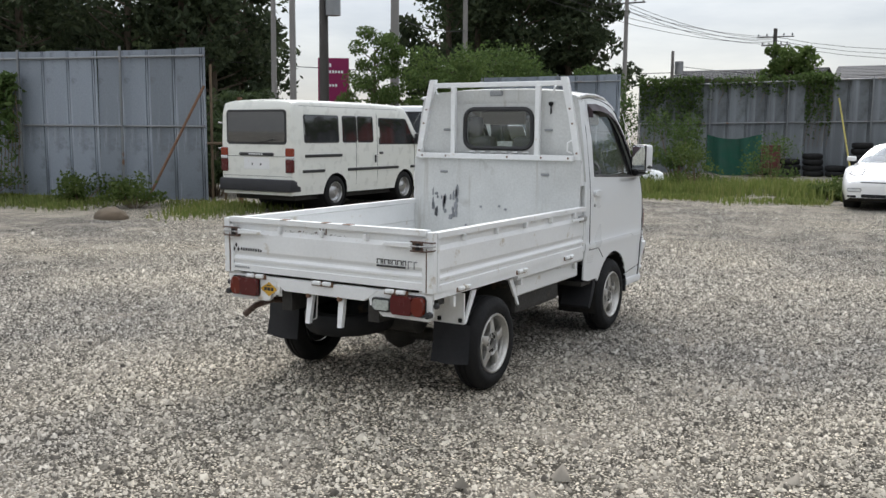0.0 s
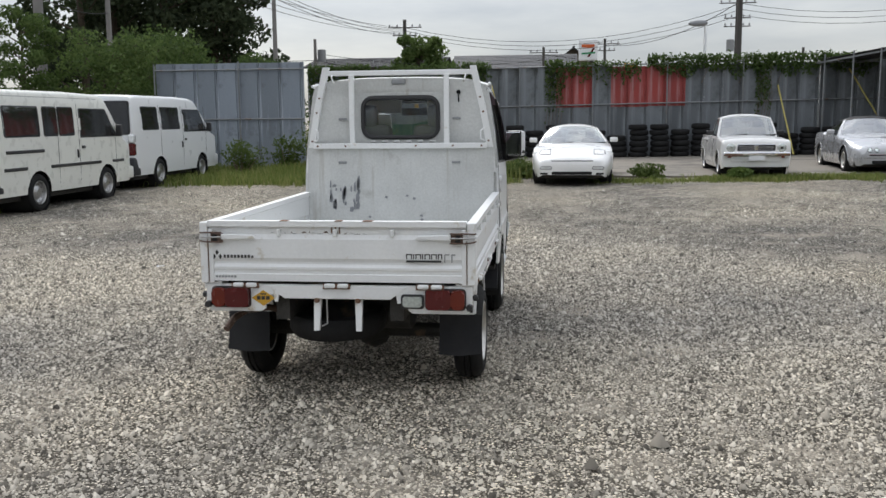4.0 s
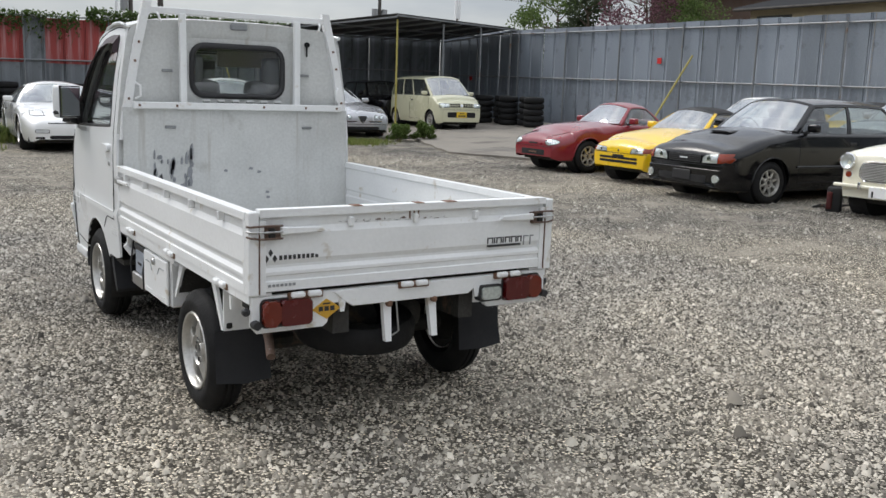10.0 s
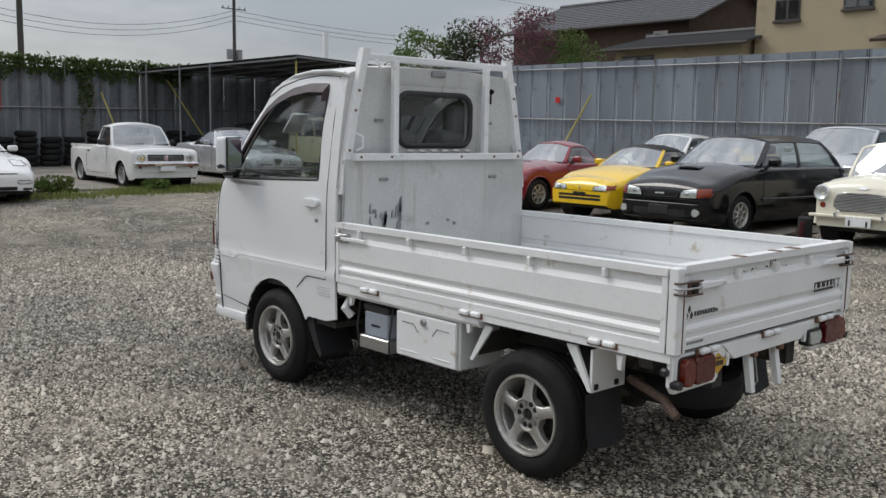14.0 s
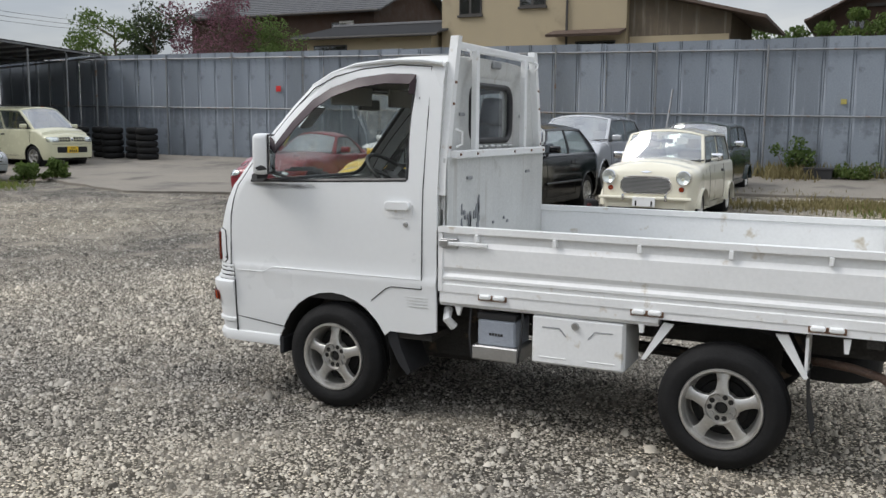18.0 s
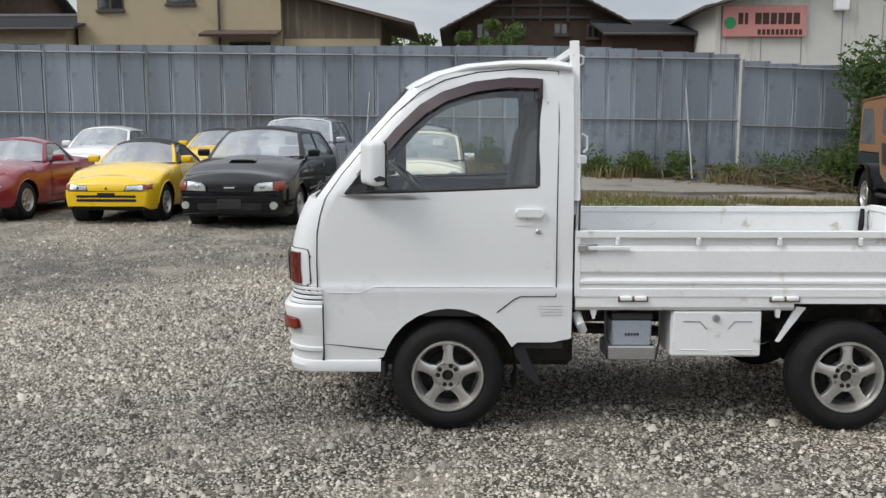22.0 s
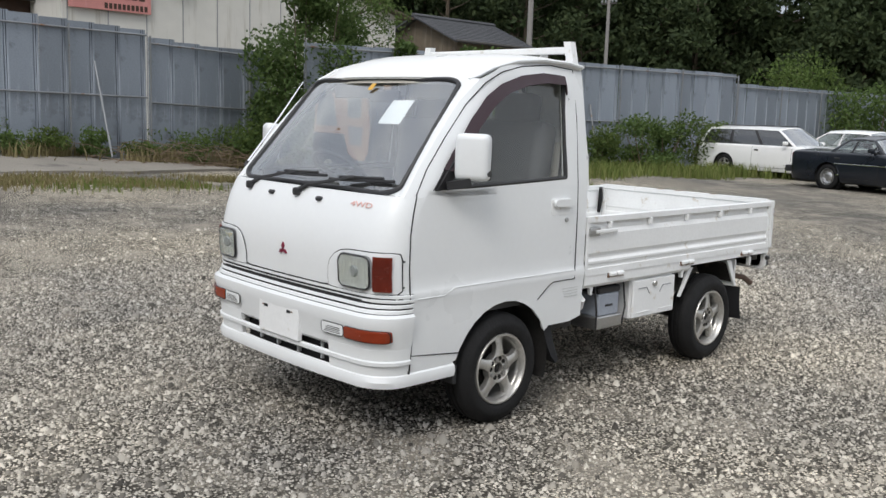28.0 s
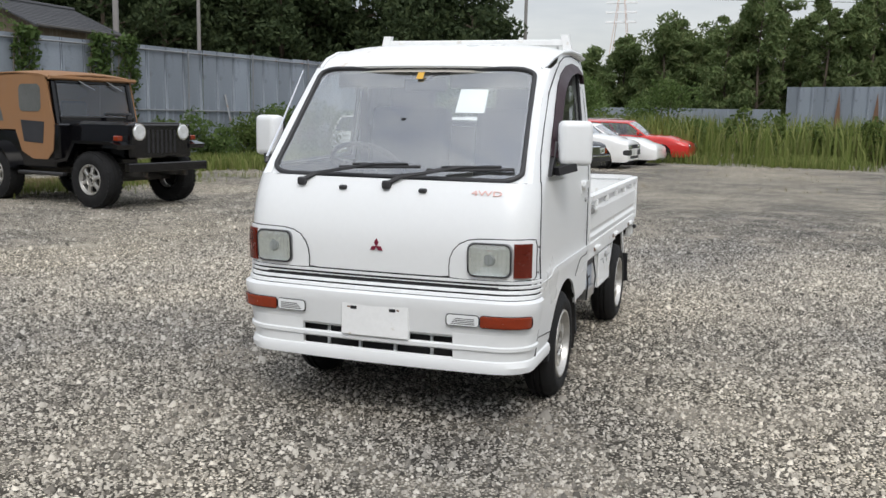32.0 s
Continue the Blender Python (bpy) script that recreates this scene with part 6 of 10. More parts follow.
levels = [0.33, 0.38, 0.435, 0.47, 0.50, 0.54, 0.58, 0.62, 0.665, 0.69, 0.705, 0.725, 0.78, 0.84, 0.90, 0.96, 1.02, 1.07, 1.105, 1.13]
rows = []
for lev in levels:
    row = []
    for x, y in cab_contour(lev):
        z = max(lev, sill(x, y))
        if z > lev:
            k = cab_contour(z)
            i = len(row)
            x, y = k[i]
            z = max(z, sill(x, y))
        if y > 1.45:
            z = min(z, 1.105)
        row.append((x, y, z))
    rows.append(row)
cab = part("cab", thicken(grid(rows), 0.012), "white_paint", truck, smooth=32)


def radial_ring(outer, inner, centre):
    """Matched loops for a panel with a hole: both outlines met by rays from the centre at every corner's angle."""
    def meet(poly, a):
        d = (math.cos(a), math.sin(a))
        best = None
        for (x1, y1), (x2, y2) in zip(poly, poly[1:] + poly[:1]):
            x1, y1, x2, y2 = x1 - centre[0], y1 - centre[1], x2 - centre[0], y2 - centre[1]
            den = d[0] * (y2 - y1) - d[1] * (x2 - x1)
            if abs(den) < 1e-12:
                continue
            t = (x1 * (y2 - y1) - y1 * (x2 - x1)) / den
            s = (x1 * d[1] - y1 * d[0]) / den
            if t > 0 and -1e-6 <= s <= 1 + 1e-6 and (best is None or t > best):
                best = t
        return (centre[0] + d[0] * best, centre[1] + d[1] * best)
    angles = sorted({round(math.atan2(p[1] - centre[1], p[0] - centre[0]), 4) for p in outer + inner} | {round(-math.pi + 0.131 * k, 4) for k in range(48)})
    return [meet(outer, a) for a in angles], [meet(inner, a) for a in angles]


# doors above the belt, with the window opening
SIDE_OUT = [(0.362, 1.12), (0.362, 1.705), (0.60, 1.722), (0.80, 1.708), (0.96, 1.672), (1.08, 1.615), (1.20, 1.515), (1.33, 1.375), (1.45, 1.235), (1.555, 1.10), (1.2, 1.10), (0.8, 1.11)]
SIDE_IN = [(0.525, 1.165), (0.512, 1.63), (0.53, 1.648), (0.66, 1.652), (0.82, 1.632), (0.96, 1.588), (1.06, 1.53), (1.17, 1.425), (1.29, 1.285), (1.415, 1.135), (1.15, 1.142), (0.85, 1.152)]


def side_x(y, z):
    wrap = max(0.0, min(1.0, (y - (1.60 - (z - 1.10) * 0.86) + 0.11) / 0.10)) * 0.055
    return interp(z, CAB_W) - wrap


o_loop, i_loop = radial_ring(SIDE_OUT, SIDE_IN, (0.86, 1.38))
g_loop = [(y + (0.86 - y) * -0.0, z) for y, z in i_loop]
for s in (-1, 1):
    rows = [[(s * side_x(y, z), y, z) for y, z in o_loop], [(s * side_x(yo * 0.4 + yi * 0.6, zo * 0.4 + zi * 0.6), yo * 0.4 + yi * 0.6, zo * 0.4 + zi * 0.6) for (yo, zo), (yi, zi) in zip(o_loop, i_loop)],
            [(s * side_x(y, z), y, z) for y, z in i_loop], [(s * (side_x(y, z) - 0.03), y, z) for y, z in i_loop]]
    part("door_frame", grid(rows, close=True), "white_paint", truck, smooth=35)
    part("window_seal", tube([(s * (side_x(y, z) - 0.006), y, z) for y, z in SIDE_IN + SIDE_IN[:1]], 0.011, 6), "black_plastic", truck)
    bm = bmesh.new()
    bm.faces.new([bm.verts.new((s * (side_x(y, z) - 0.014), y, z)) for y, z in SIDE_IN])
    pane = part("door_window", bm, "glass", truck)
    pane.visible_shadow = False
    # smoked wind deflector along the top and front of the window
    top_pts = [(0.505, 1.565), (0.505, 1.655), (0.66, 1.662), (0.82, 1.643), (0.965, 1.598), (1.07, 1.538), (1.18, 1.432), (1.30, 1.292), (1.36, 1.22)]
    low_pts = [(0.535, 1.565), (0.535, 1.588), (0.66, 1.590), (0.80, 1.572), (0.93, 1.532), (1.025, 1.475), (1.125, 1.385), (1.235, 1.268), (1.30, 1.205)]
    low_pts = [(a[0] * 0.65 + b[0] * 0.35, a[1] * 0.65 + b[1] * 0.35) for a, b in zip(low_pts, top_pts)]
    part("wind_deflector", thicken(grid([[(s * (side_x(y, z) + 0.006), y, z) for y, z in top_pts], [(s * (side_x(y, z) + 0.030), y, z) for y, z in low_pts]]), 0.004), "visor", truck, "smoked purple wind deflector", smooth=50)
    # black triangle and mirror
    part("mirror_base", prism([(1.41, 1.128), (1.29, 1.282), (1.27, 1.262), (1.335, 1.135)], "x", s * 0.675, s * 0.70), "black_plastic", truck)
    arm = part("door_mirror", box(s * 0.775 - 0.075, s * 0.775 + 0.075, 1.235, 1.315, 1.175, 1.375, 0.03, seg=3), "white_paint", truck, "white door mirror with a scuffed corner", smooth=60)
    part("mirror_glass", box(s * 0.775 - 0.062, s * 0.775 + 0.062, 1.228, 1.236, 1.188, 1.362, 0.002), "mirror", arm)
    part("mirror_rim", box(s * 0.775 - 0.071, s * 0.775 + 0.071, 1.2325, 1.2405, 1.179, 1.371, 0.003), "black_plastic", arm)
    part("mirror_arm", bar((s * 0.68, 1.33, 1.15), (s * 0.77, 1.285, 1.17), 0.05, 0.035), "black_plastic", arm)
    arm.matrix_basis = Matrix.Translation((s * 0.775, 1.275, 0)) @ Matrix.Rotation(radians(-s * 24), 4, "Z") @ Matrix.Translation((-s * 0.775, -1.275, 0))
    part("mirror_scuff", prism([(1.24, 1.20), (1.285, 1.195), (1.30, 1.21), (1.27, 1.222), (1.25, 1.214)], "x", s * 0.8485, s * 0.8515), "black_plastic", arm)
    # panel gaps
    seam = [(0.437, 0.655), (0.437, 1.0), (0.436, 1.13), (0.430, 1.45), (0.432, 1.69), (0.60, 1.702), (0.80, 1.686), (0.95, 1.652), (1.065, 1.597), (1.18, 1.50), (1.315, 1.355), (1.43, 1.22), (1.505, 1.11)]
    part("door_gap", tube([(s * side_x(y, z), y, z) for y, z in seam], 0.0028, 5), "seam", truck)
    part("door_gap", tube([(s * (interp(z, CAB_W)), y, z) for y, z in ((0.437, 0.655), (0.60, 0.655), (0.63, 0.642), (0.71, 0.578))], 0.0028, 5), "seam", truck)
    front_gap = [(1.505, 1.11), (1.53, 1.03), (1.545, 0.95), (1.548, 0.80), (1.545, 0.68), (1.535, 0.5), (1.53, 0.33)]

    def skin_x(y, z):
        w = interp(z, CAB_W)
        lo, hi = w - RX, w
        if y < cab_front(hi, z):
            return w
        for _ in range(30):
            mid = (lo + hi) / 2
            lo, hi = (mid, hi) if cab_front(mid, z) > y else (lo, mid)
        return lo
    part("door_gap", tube([(s * (skin_x(y, z) + 0.0005), y, z) for y, z in front_gap], 0.003, 5), "seam", truck)
    part("crease_line", tube([(s * 0.7005, y, z) for y, z in ((0.45, 0.70), (1.28, 0.70), (1.345, 0.672), (1.50, 0.672))], 0.0025, 6), "white_paint", truck)
    part("sill_line", tube([(s * interp(0.405, CAB_W), y, z) for y, z in ((1.235, 0.395), (1.525, 0.425))], 0.003, 5), "seam", truck)
    for k in range(4):
        part("vent_line", box(s * 0.692 - 0.004, s * 0.692 + 0.0035, 0.405, 0.525 - 0.006 * k, 0.61 - 0.014 * k, 0.6125 - 0.014 * k), "bed_inner", truck)
    # handle
    part("handle_well", prism(rounded(0.488, 0.640, 0.985, 1.066, 0.022), "x", s * 0.690, s * 0.6955), "white_bed", truck)
    part("door_handle", prism(rounded(0.498, 0.630, 1.026, 1.062, 0.014), "x", s * 0.694, s * 0.714, bevel=0.005), "white_paint", truck)
    part("keyhole", shifted(lathe([(0.69, 0.012), (0.70, 0.012), (0.703, 0.008), (0.703, 0.0001)], 14), (0, 0.522, 0.958)) if s > 0 else shifted(lathe([(-0.69, 0.012), (-0.70, 0.012), (-0.703, 0.008), (-0.703, 0.0001)], 14), (0, 0.522, 0.958)), "steel", truck)
    # wheel arch lining and front flap
    arch = [(ARCH_Y + ARCH_R * math.cos(radians(a)), ARCH_Z + ARCH_R * math.sin(radians(a))) for a in range(-5, 200, 12)]
    part("arch_lining", grid([[(s * 0.684, y, z) for y, z in arch], [(s * 0.40, y, z) for y, z in arch]]), "brake_dark", truck, smooth=50)
    part("mud_flap", prism([(0.655, 0.50), (0.60, 0.50), (0.56, 0.36), (0.505, 0.245), (0.52, 0.225), (0.565, 0.27), (0.625, 0.38)], "x", s * 0.46, s * 0.675), "flap", truck)
    part("front_flap", box(s * 0.50, s * 0.685, 1.235, 1.26, 0.25, 0.34, 0.005), "flap", truck)
    part("cab_step", box(s * 0.45, s * 0.66, 0.40, 0.62, 0.40, 0.43), "under", truck)

# roof
ROOF = [(0.37, 1.700, 0.622, 0.37, 1.757), (0.48, 1.715, 0.618, 0.48, 1.768), (0.66, 1.718, 0.610, 0.66, 1.764), (0.84, 1.702, 0.602, 0.86, 1.748), (0.98, 1.664, 0.592, 1.025, 1.708), (1.07, 1.622, 0.578, 1.135, 1.656), (1.112, 1.606, 0.565, 1.184, 1.622)]
us = [-1, -0.97, -0.92, -0.84, -0.72, -0.5, -0.25, 0, 0.25, 0.5, 0.72, 0.84, 0.92, 0.97, 1]
part("roof", thicken(grid([[(u * xe, ye + (yc - ye) * (1 - u * u), ze + (zc - ze) * (1 - abs(u) ** 4) - 0.0 * u) for u in us] for ye, ze, xe, yc, zc in ROOF]), 0.012), "white_roof", truck, "white roof with rust blooming along its edge", smooth=40)
for s in (-1, 1):
    part("drip_rail", tube([(s * (xe + 0.006), ye, ze + 0.004) for ye, ze, xe, _, _ in ROOF], 0.009, 6), "white_paint", truck)


# windscreen
def screen(u, v, off=0.0):
    b, t = (0.612 * u, 1.548 + 0.060 * (1 - u * u), 1.105), (0.556 * u, 1.120 + 0.066 * (1 - u * u), 1.612)
    bulge = 0.012 * math.sin(math.pi * v) + off
    return (b[0] + (t[0] - b[0]) * v, b[1] + (t[1] - b[1]) * v + bulge * 0.77, b[2] + (t[2] - b[2]) * v + bulge * 0.64)


OPENING = [(0.985 * a, 0.5 + 0.492 * b) for a, b in rounded(-1, 1, -1, 1, 0.16, 6)]
glass = part("windscreen", grid([[screen(u * f, 0.5 + (v - 0.5) * f) for u, v in OPENING] for f in (0.02, 0.2, 0.4, 0.6, 0.8, 0.92, 1.0)], close=True), "glass_screen", truck, smooth=60)
glass.visible_shadow = False
part("windscreen_seal", tube([screen(u, v, 0.002) for u, v in OPENING + OPENING[:1]], 0.012, 8), "black_plastic", truck, smooth=60)
part("screen_border", grid([[screen(u * f, 0.5 + (v - 0.5) * f, -0.003) for u, v in OPENING] for f in (1.0, 0.962)], close=True), "black_plastic", truck, smooth=60)
part("screen_surround", grid([[screen(u, v, -0.002) for u, v in OPENING], [screen(math.copysign(min(1.0, abs(u) * 1.20), u), 0.5 + math.copysign(min(0.5, abs(v - 0.5) * 1.20), v - 0.5), -0.002) for u, v in OPENING]], close=True), "white_paint", truck, smooth=60)
for s in (-1, 1):
    part("pillar", grid([[(screen(s, v)[0] * k1 + s * side_x(y, z) * k2, screen(s, v)[1] * k1 + y * k2 + 0.012 * k1 * k2, screen(s, v)[2] * k1 + z * k2 + 0.012 * k1 * k2) for k1, k2 in ((1, 0), (0.7, 0.3), (0.35, 0.65), (0, 1))]
                         for v, (y, z) in ((1.0, (1.08, 1.615)), (0.8, (1.20, 1.515)), (0.54, (1.33, 1.375)), (0.26, (1.45, 1.235)), (0.0, (1.555, 1.10)))]), "white_paint", truck, smooth=60)
part("cowl", grid([[(x, cab_front(x, 1.105) - 0.001, 1.105) for x in np.linspace(-0.66, 0.66, 13)], [(x * 0.93, 1.54 + 0.060 * (1 - (x / 0.66) ** 2), 1.10) for x in np.linspace(-0.66, 0.66, 13)]]), "white_paint", truck)
for x0, x1 in ((0.40, -0.15), (-0.02, -0.56)):
    w = new("windscreen_wiper")
    w.parent = truck
    xm = x0 + (x1 - x0) * 0.62
    part("wiper_arm", tube([(x0, cab_front(x0, 1.085) + 0.012, 1.085), (x0 - 0.06, screen((x0 - 0.06) / 0.6, 0.02, 0.03)[1] + 0.01, 1.118), screen(xm / 0.6, 0.085, 0.03)], [0.013, 0.010, 0.006], 6), "black_plastic", w)
    part("wiper_blade", tube([screen((x0 + (x1 - x0) * f) / 0.6, 0.052 + 0.035 * f, 0.016) for f in (0.30, 0.5, 0.75, 1.0)], 0.0075, 6), "black_plastic", w)
    part("wiper_bow", tube([screen((x0 + (x1 - x0) * f) / 0.6, 0.066 + 0.035 * f, 0.024) for f in (0.42, 0.66, 0.90)], 0.006, 5), "black_plastic", w)
    part("wiper_pivot", box(x0 - 0.02, x0 + 0.02, cab_front(x0, 1.08) - 0.01, cab_front(x0, 1.08) + 0.028, 1.062, 1.100, 0.012, seg=2), "black_plastic", w)
for x in (0.19, -0.19):
    part("washer_nozzle", box(x - 0.018, x + 0.018, cab_front(x, 1.06) - 0.01, cab_front(x, 1.06) + 0.016, 1.052, 1.072, 0.006), "black_plastic", truck)

# rear wall of the cab with its window
REAR_OUT = [(-0.685, 0.66), (-0.688, 1.13), (-0.66, 1.40), (-0.625, 1.64), (-0.60, 1.70), (-0.50, 1.742), (0.0, 1.757), (0.50, 1.742), (0.60, 1.70), (0.625, 1.64), (0.66, 1.40), (0.688, 1.13), (0.685, 0.66)]
REAR_IN = rounded(-0.268, 0.268, 1.345, 1.622, 0.07)
ro, ri = radial_ring(REAR_OUT, REAR_IN, (0, 1.48))
mids = [[(xo * f + xi * (1 - f), 0.37 + (0.018 if f < 0.45 else 0.0), zo * f + zi * (1 - f)) for (xo, zo), (xi, zi) in zip(ro, ri)] for f in (0.5, 0.3, 0.12)]
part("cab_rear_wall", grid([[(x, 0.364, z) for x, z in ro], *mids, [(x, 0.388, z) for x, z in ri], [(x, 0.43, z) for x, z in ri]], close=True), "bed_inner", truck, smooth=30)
part("rear_window_seal", tube([(x, 0.384, z) for x, z in REAR_IN + REAR_IN[:1]], 0.016, 8), "black_plastic", truck, smooth=60)
bm = bmesh.new()
bm.faces.new([bm.verts.new((x, 0.392, z)) for x, z in REAR_IN])
part("rear_window", bm, "glass", truck).visible_shadow = False
part("bed_lamp", box(-0.055, 0.045, 0.345, 0.372, 1.712, 1.75, 0.008), "decal_grey", truck)
part("cap_hole", shifted(lathe([(0.0, 0.0001), (0.0, 0.016), (0.012, 0.014)], 12, axis="z"), (0, 0, 0)), "seam", truck).matrix_basis = pose(0.415, 0.367, 1.655, 90)
part("cap_drip", box(0.411, 0.419, 0.364, 0.37, 1.585, 1.645), "seam", truck)
for x in (-0.41, 0.40):
    for z in (1.475, 1.17):
        part("pressed_mark", box(x - 0.03, x + 0.03, 0.318 if z < 1.2 else 0.363, 0.33 if z < 1.2 else 0.372, z - 0.008, z + 0.008, 0.003), "decal_grey", truck)
for k in range(6):
    part("vent_bump", box(-0.22 + 0.085 * k, -0.17 + 0.085 * k, 0.355, 0.375, 1.305, 1.325, 0.008), "bed_inner", truck)

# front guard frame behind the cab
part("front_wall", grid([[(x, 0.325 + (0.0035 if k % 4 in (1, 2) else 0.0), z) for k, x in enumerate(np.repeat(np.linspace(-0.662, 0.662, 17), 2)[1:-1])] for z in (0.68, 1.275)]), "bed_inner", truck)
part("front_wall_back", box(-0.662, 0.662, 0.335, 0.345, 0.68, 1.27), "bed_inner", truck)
part("guard_rail", box(-0.615, 0.615, 0.295, 0.335, 1.268, 1.305, 0.004), "white_bed", truck)
part("guard_top", box(-0.51, 0.51, 0.335, 0.365, 1.775, 1.81, 0.004), "white_bed", truck, "rust-speckled top bar of the cab guard")
for s in (-1, 1):
    part("guard_post", grid([[(s * (x + dx), 0.350 + dy, z) for dx, dy in ((-0.022, -0.02), (0.022, -0.02), (0.022, 0.02), (-0.022, 0.02))] for x, z in ((0.655, 1.10), (0.64, 1.25), (0.585, 1.55), (0.518, 1.835))], close=True), "white_bed", truck)
    part("guard_bar", box(s * 0.335 - 0.018, s * 0.335 + 0.018, 0.315, 0.345, 1.30, 1.78, 0.003), "white_bed", truck)
    part("guard_bracket", box(s * 0.63 - 0.012, s * 0.63 + 0.012, 0.33, 0.37, 1.03, 1.12), "white_bed", truck)
    part("rope_hook", tube([(s * 0.60, 0.31, 1.32), (s * 0.575, 0.29, 1.335), (s * 0.575, 0.29, 1.39), (s * 0.595, 0.315, 1.405)], 0.006, 6), "white_bed", truck)
    part("rope_hook", tube([(s * 0.47, 0.32, 1.775), (s * 0.47, 0.30, 1.765), (s * 0.46, 0.30, 1.735), (s * 0.455, 0.315, 1.728)], 0.006, 6), "white_bed", truck)
    for z in (1.32, 1.52, 1.62):
        part("guard_bolt", box(s * interp(z, [(1.25, 0.64), (1.55, 0.585), (1.835, 0.518)]) - 0.006, s * interp(z, [(1.25, 0.64), (1.55, 0.585), (1.835, 0.518)]) + 0.006, 0.322, 0.334, z - 0.006, z + 0.006, 0.002), "rust", truck)
for x in (-0.38, 0.38, 0.58, -0.58, 0.12):
    part("guard_bolt", box(x - 0.006, x + 0.006, 0.289, 0.297, 1.281, 1.293, 0.002), "rust", truck)
rnd = random.Random(11)
for k in range(26):     # paint scraped off the wall
    x, z0 = rnd.choice([-0.50, -0.47, -0.43, -0.40, -0.36, -0.34, -0.32, -0.31, -0.29]) + rnd.uniform(-0.01, 0.01), rnd.uniform(0.82, 1.0)
    h, w_ = rnd.uniform(0.02, 0.10), rnd.uniform(0.004, 0.016)
    part("paint_scrape", prism([(x - w_, z0), (x + w_ * 0.6, z0 - 0.004), (x + w_, z0 + h * 0.5), (x + w_ * 0.5, z0 + h), (x - w_ * 0.7, z0 + h * 0.8)], "y", 0.3195, 0.3245), "scrape", truck)
for x, z in ((0.05, 0.93), (0.10, 0.91), (0.15, 0.79), (0.155, 0.76), (-0.22, 0.78), (-0.10, 0.92), (-0.20, 0.73)):
    part("paint_scrape", prism([(x - 0.012, z), (x + 0.008, z - 0.003), (x + 0.012, z + 0.010), (x - 0.004, z + 0.014)], "y", 0.3195, 0.3245), "scrape", truck)

# drop sides and tailgate
GATE = [(0.0, 0.655), (0.0, 0.69), (-0.007, 0.694), (-0.007, 0.712), (0.0, 0.716), (0.0, 0.728), (-0.012, 0.742), (-0.012, 0.752), (-0.002, 0.772), (-0.002, 0.868), (-0.014, 0.892), (-0.014, 0.93), (0.006, 0.932), (0.006, 0.960),
        (-0.040, 0.960), (-0.040, 0.932), (-0.030, 0.925), (-0.030, 0.80), (-0.024, 0.79), (-0.024, 0.765), (-0.030, 0.755), (-0.030, 0.655)]


def gate(name, along0, along1, place, label):
    g = new(name)
    g.parent = truck
    g["label"] = label
    bm = bmesh.new()
    a = [bm.verts.new(place(along0, o, z)) for o, z in GATE]
    b = [bm.verts.new(place(along1, o, z)) for o, z in GATE]
    n = len(GATE)
    bm.faces.new(a), bm.faces.new(b[::-1])
    for k in range(n):
        bm.faces.new((a[k], a[(k + 1) % n], b[(k + 1) % n], b[k]))
    part("gate_panel", bm, "white_bed", g)

    def block(n_, u0, u1, o0, o1, z0, z1, mat, bev=0.003):
        p, q = place(u0, o0, z0), place(u1, o1, z1)
        part(n_, box(min(p[0], q[0]), max(p[0], q[0]), min(p[1], q[1]), max(p[1], q[1]), z0, z1, bev), mat, g)
    L = along1 - along0
    for e in (along0 + 0.012, along1 - 0.012):
        block("gate_end", e - 0.012, e + 0.012, -0.034, 0.0025, 0.656, 0.931, "white_bed", 0.002)
    for f in (0.28, 0.5, 0.72) if L < 1.5 else (0.14, 0.33, 0.52, 0.71, 0.9):
        block("rope_lug", along0 + L * f - 0.009, along0 + L * f + 0.009, -0.014, 0.012, 0.895, 0.931, "white_bed")
    for f in (0.14, 0.5, 0.86):
        for d in (-0.034, 0.034):
            block("hinge", along0 + L * f + d - 0.028, along0 + L * f + d + 0.028, -0.01, 0.016, 0.636, 0.658, "white_bed", 0.006)
        block("hinge_stain", along0 + L * f - 0.07, along0 + L * f + 0.07, -0.012, 0.0012, 0.630, 0.655, "rust", 0)
    return g, block


g, blk = gate("side_gate", -1.60, 0.352, lambda u, o, z: (-0.694 - o, u, z), "white ribbed drop side with latch at its front end")
blk("latch_lever", 0.10, 0.32, 0.004, 0.016, 0.874, 0.892, "white_bed"), blk("latch_plate", 0.25, 0.335, -0.012, 0.012, 0.862, 0.905, "steel"), blk("latch_bolt", 0.295, 0.34, 0.01, 0.02, 0.868, 0.898, "steel")
g, blk = gate("side_gate", -1.60, 0.352, lambda u, o, z: (0.694 + o, u, z), "white ribbed drop side with latch at its front end")
blk("latch_lever", 0.10, 0.32, 0.004, 0.016, 0.874, 0.892, "white_bed"), blk("latch_plate", 0.25, 0.335, -0.012, 0.012, 0.862, 0.905, "steel"), blk("latch_bolt", 0.295, 0.34, 0.01, 0.02, 0.868, 0.898, "steel")
g, blk = gate("tailgate", -0.655, 0.655, lambda u, o, z: (u, -1.640 - o, z + 0.012), "white tailgate with scraped paint and faded model lettering")
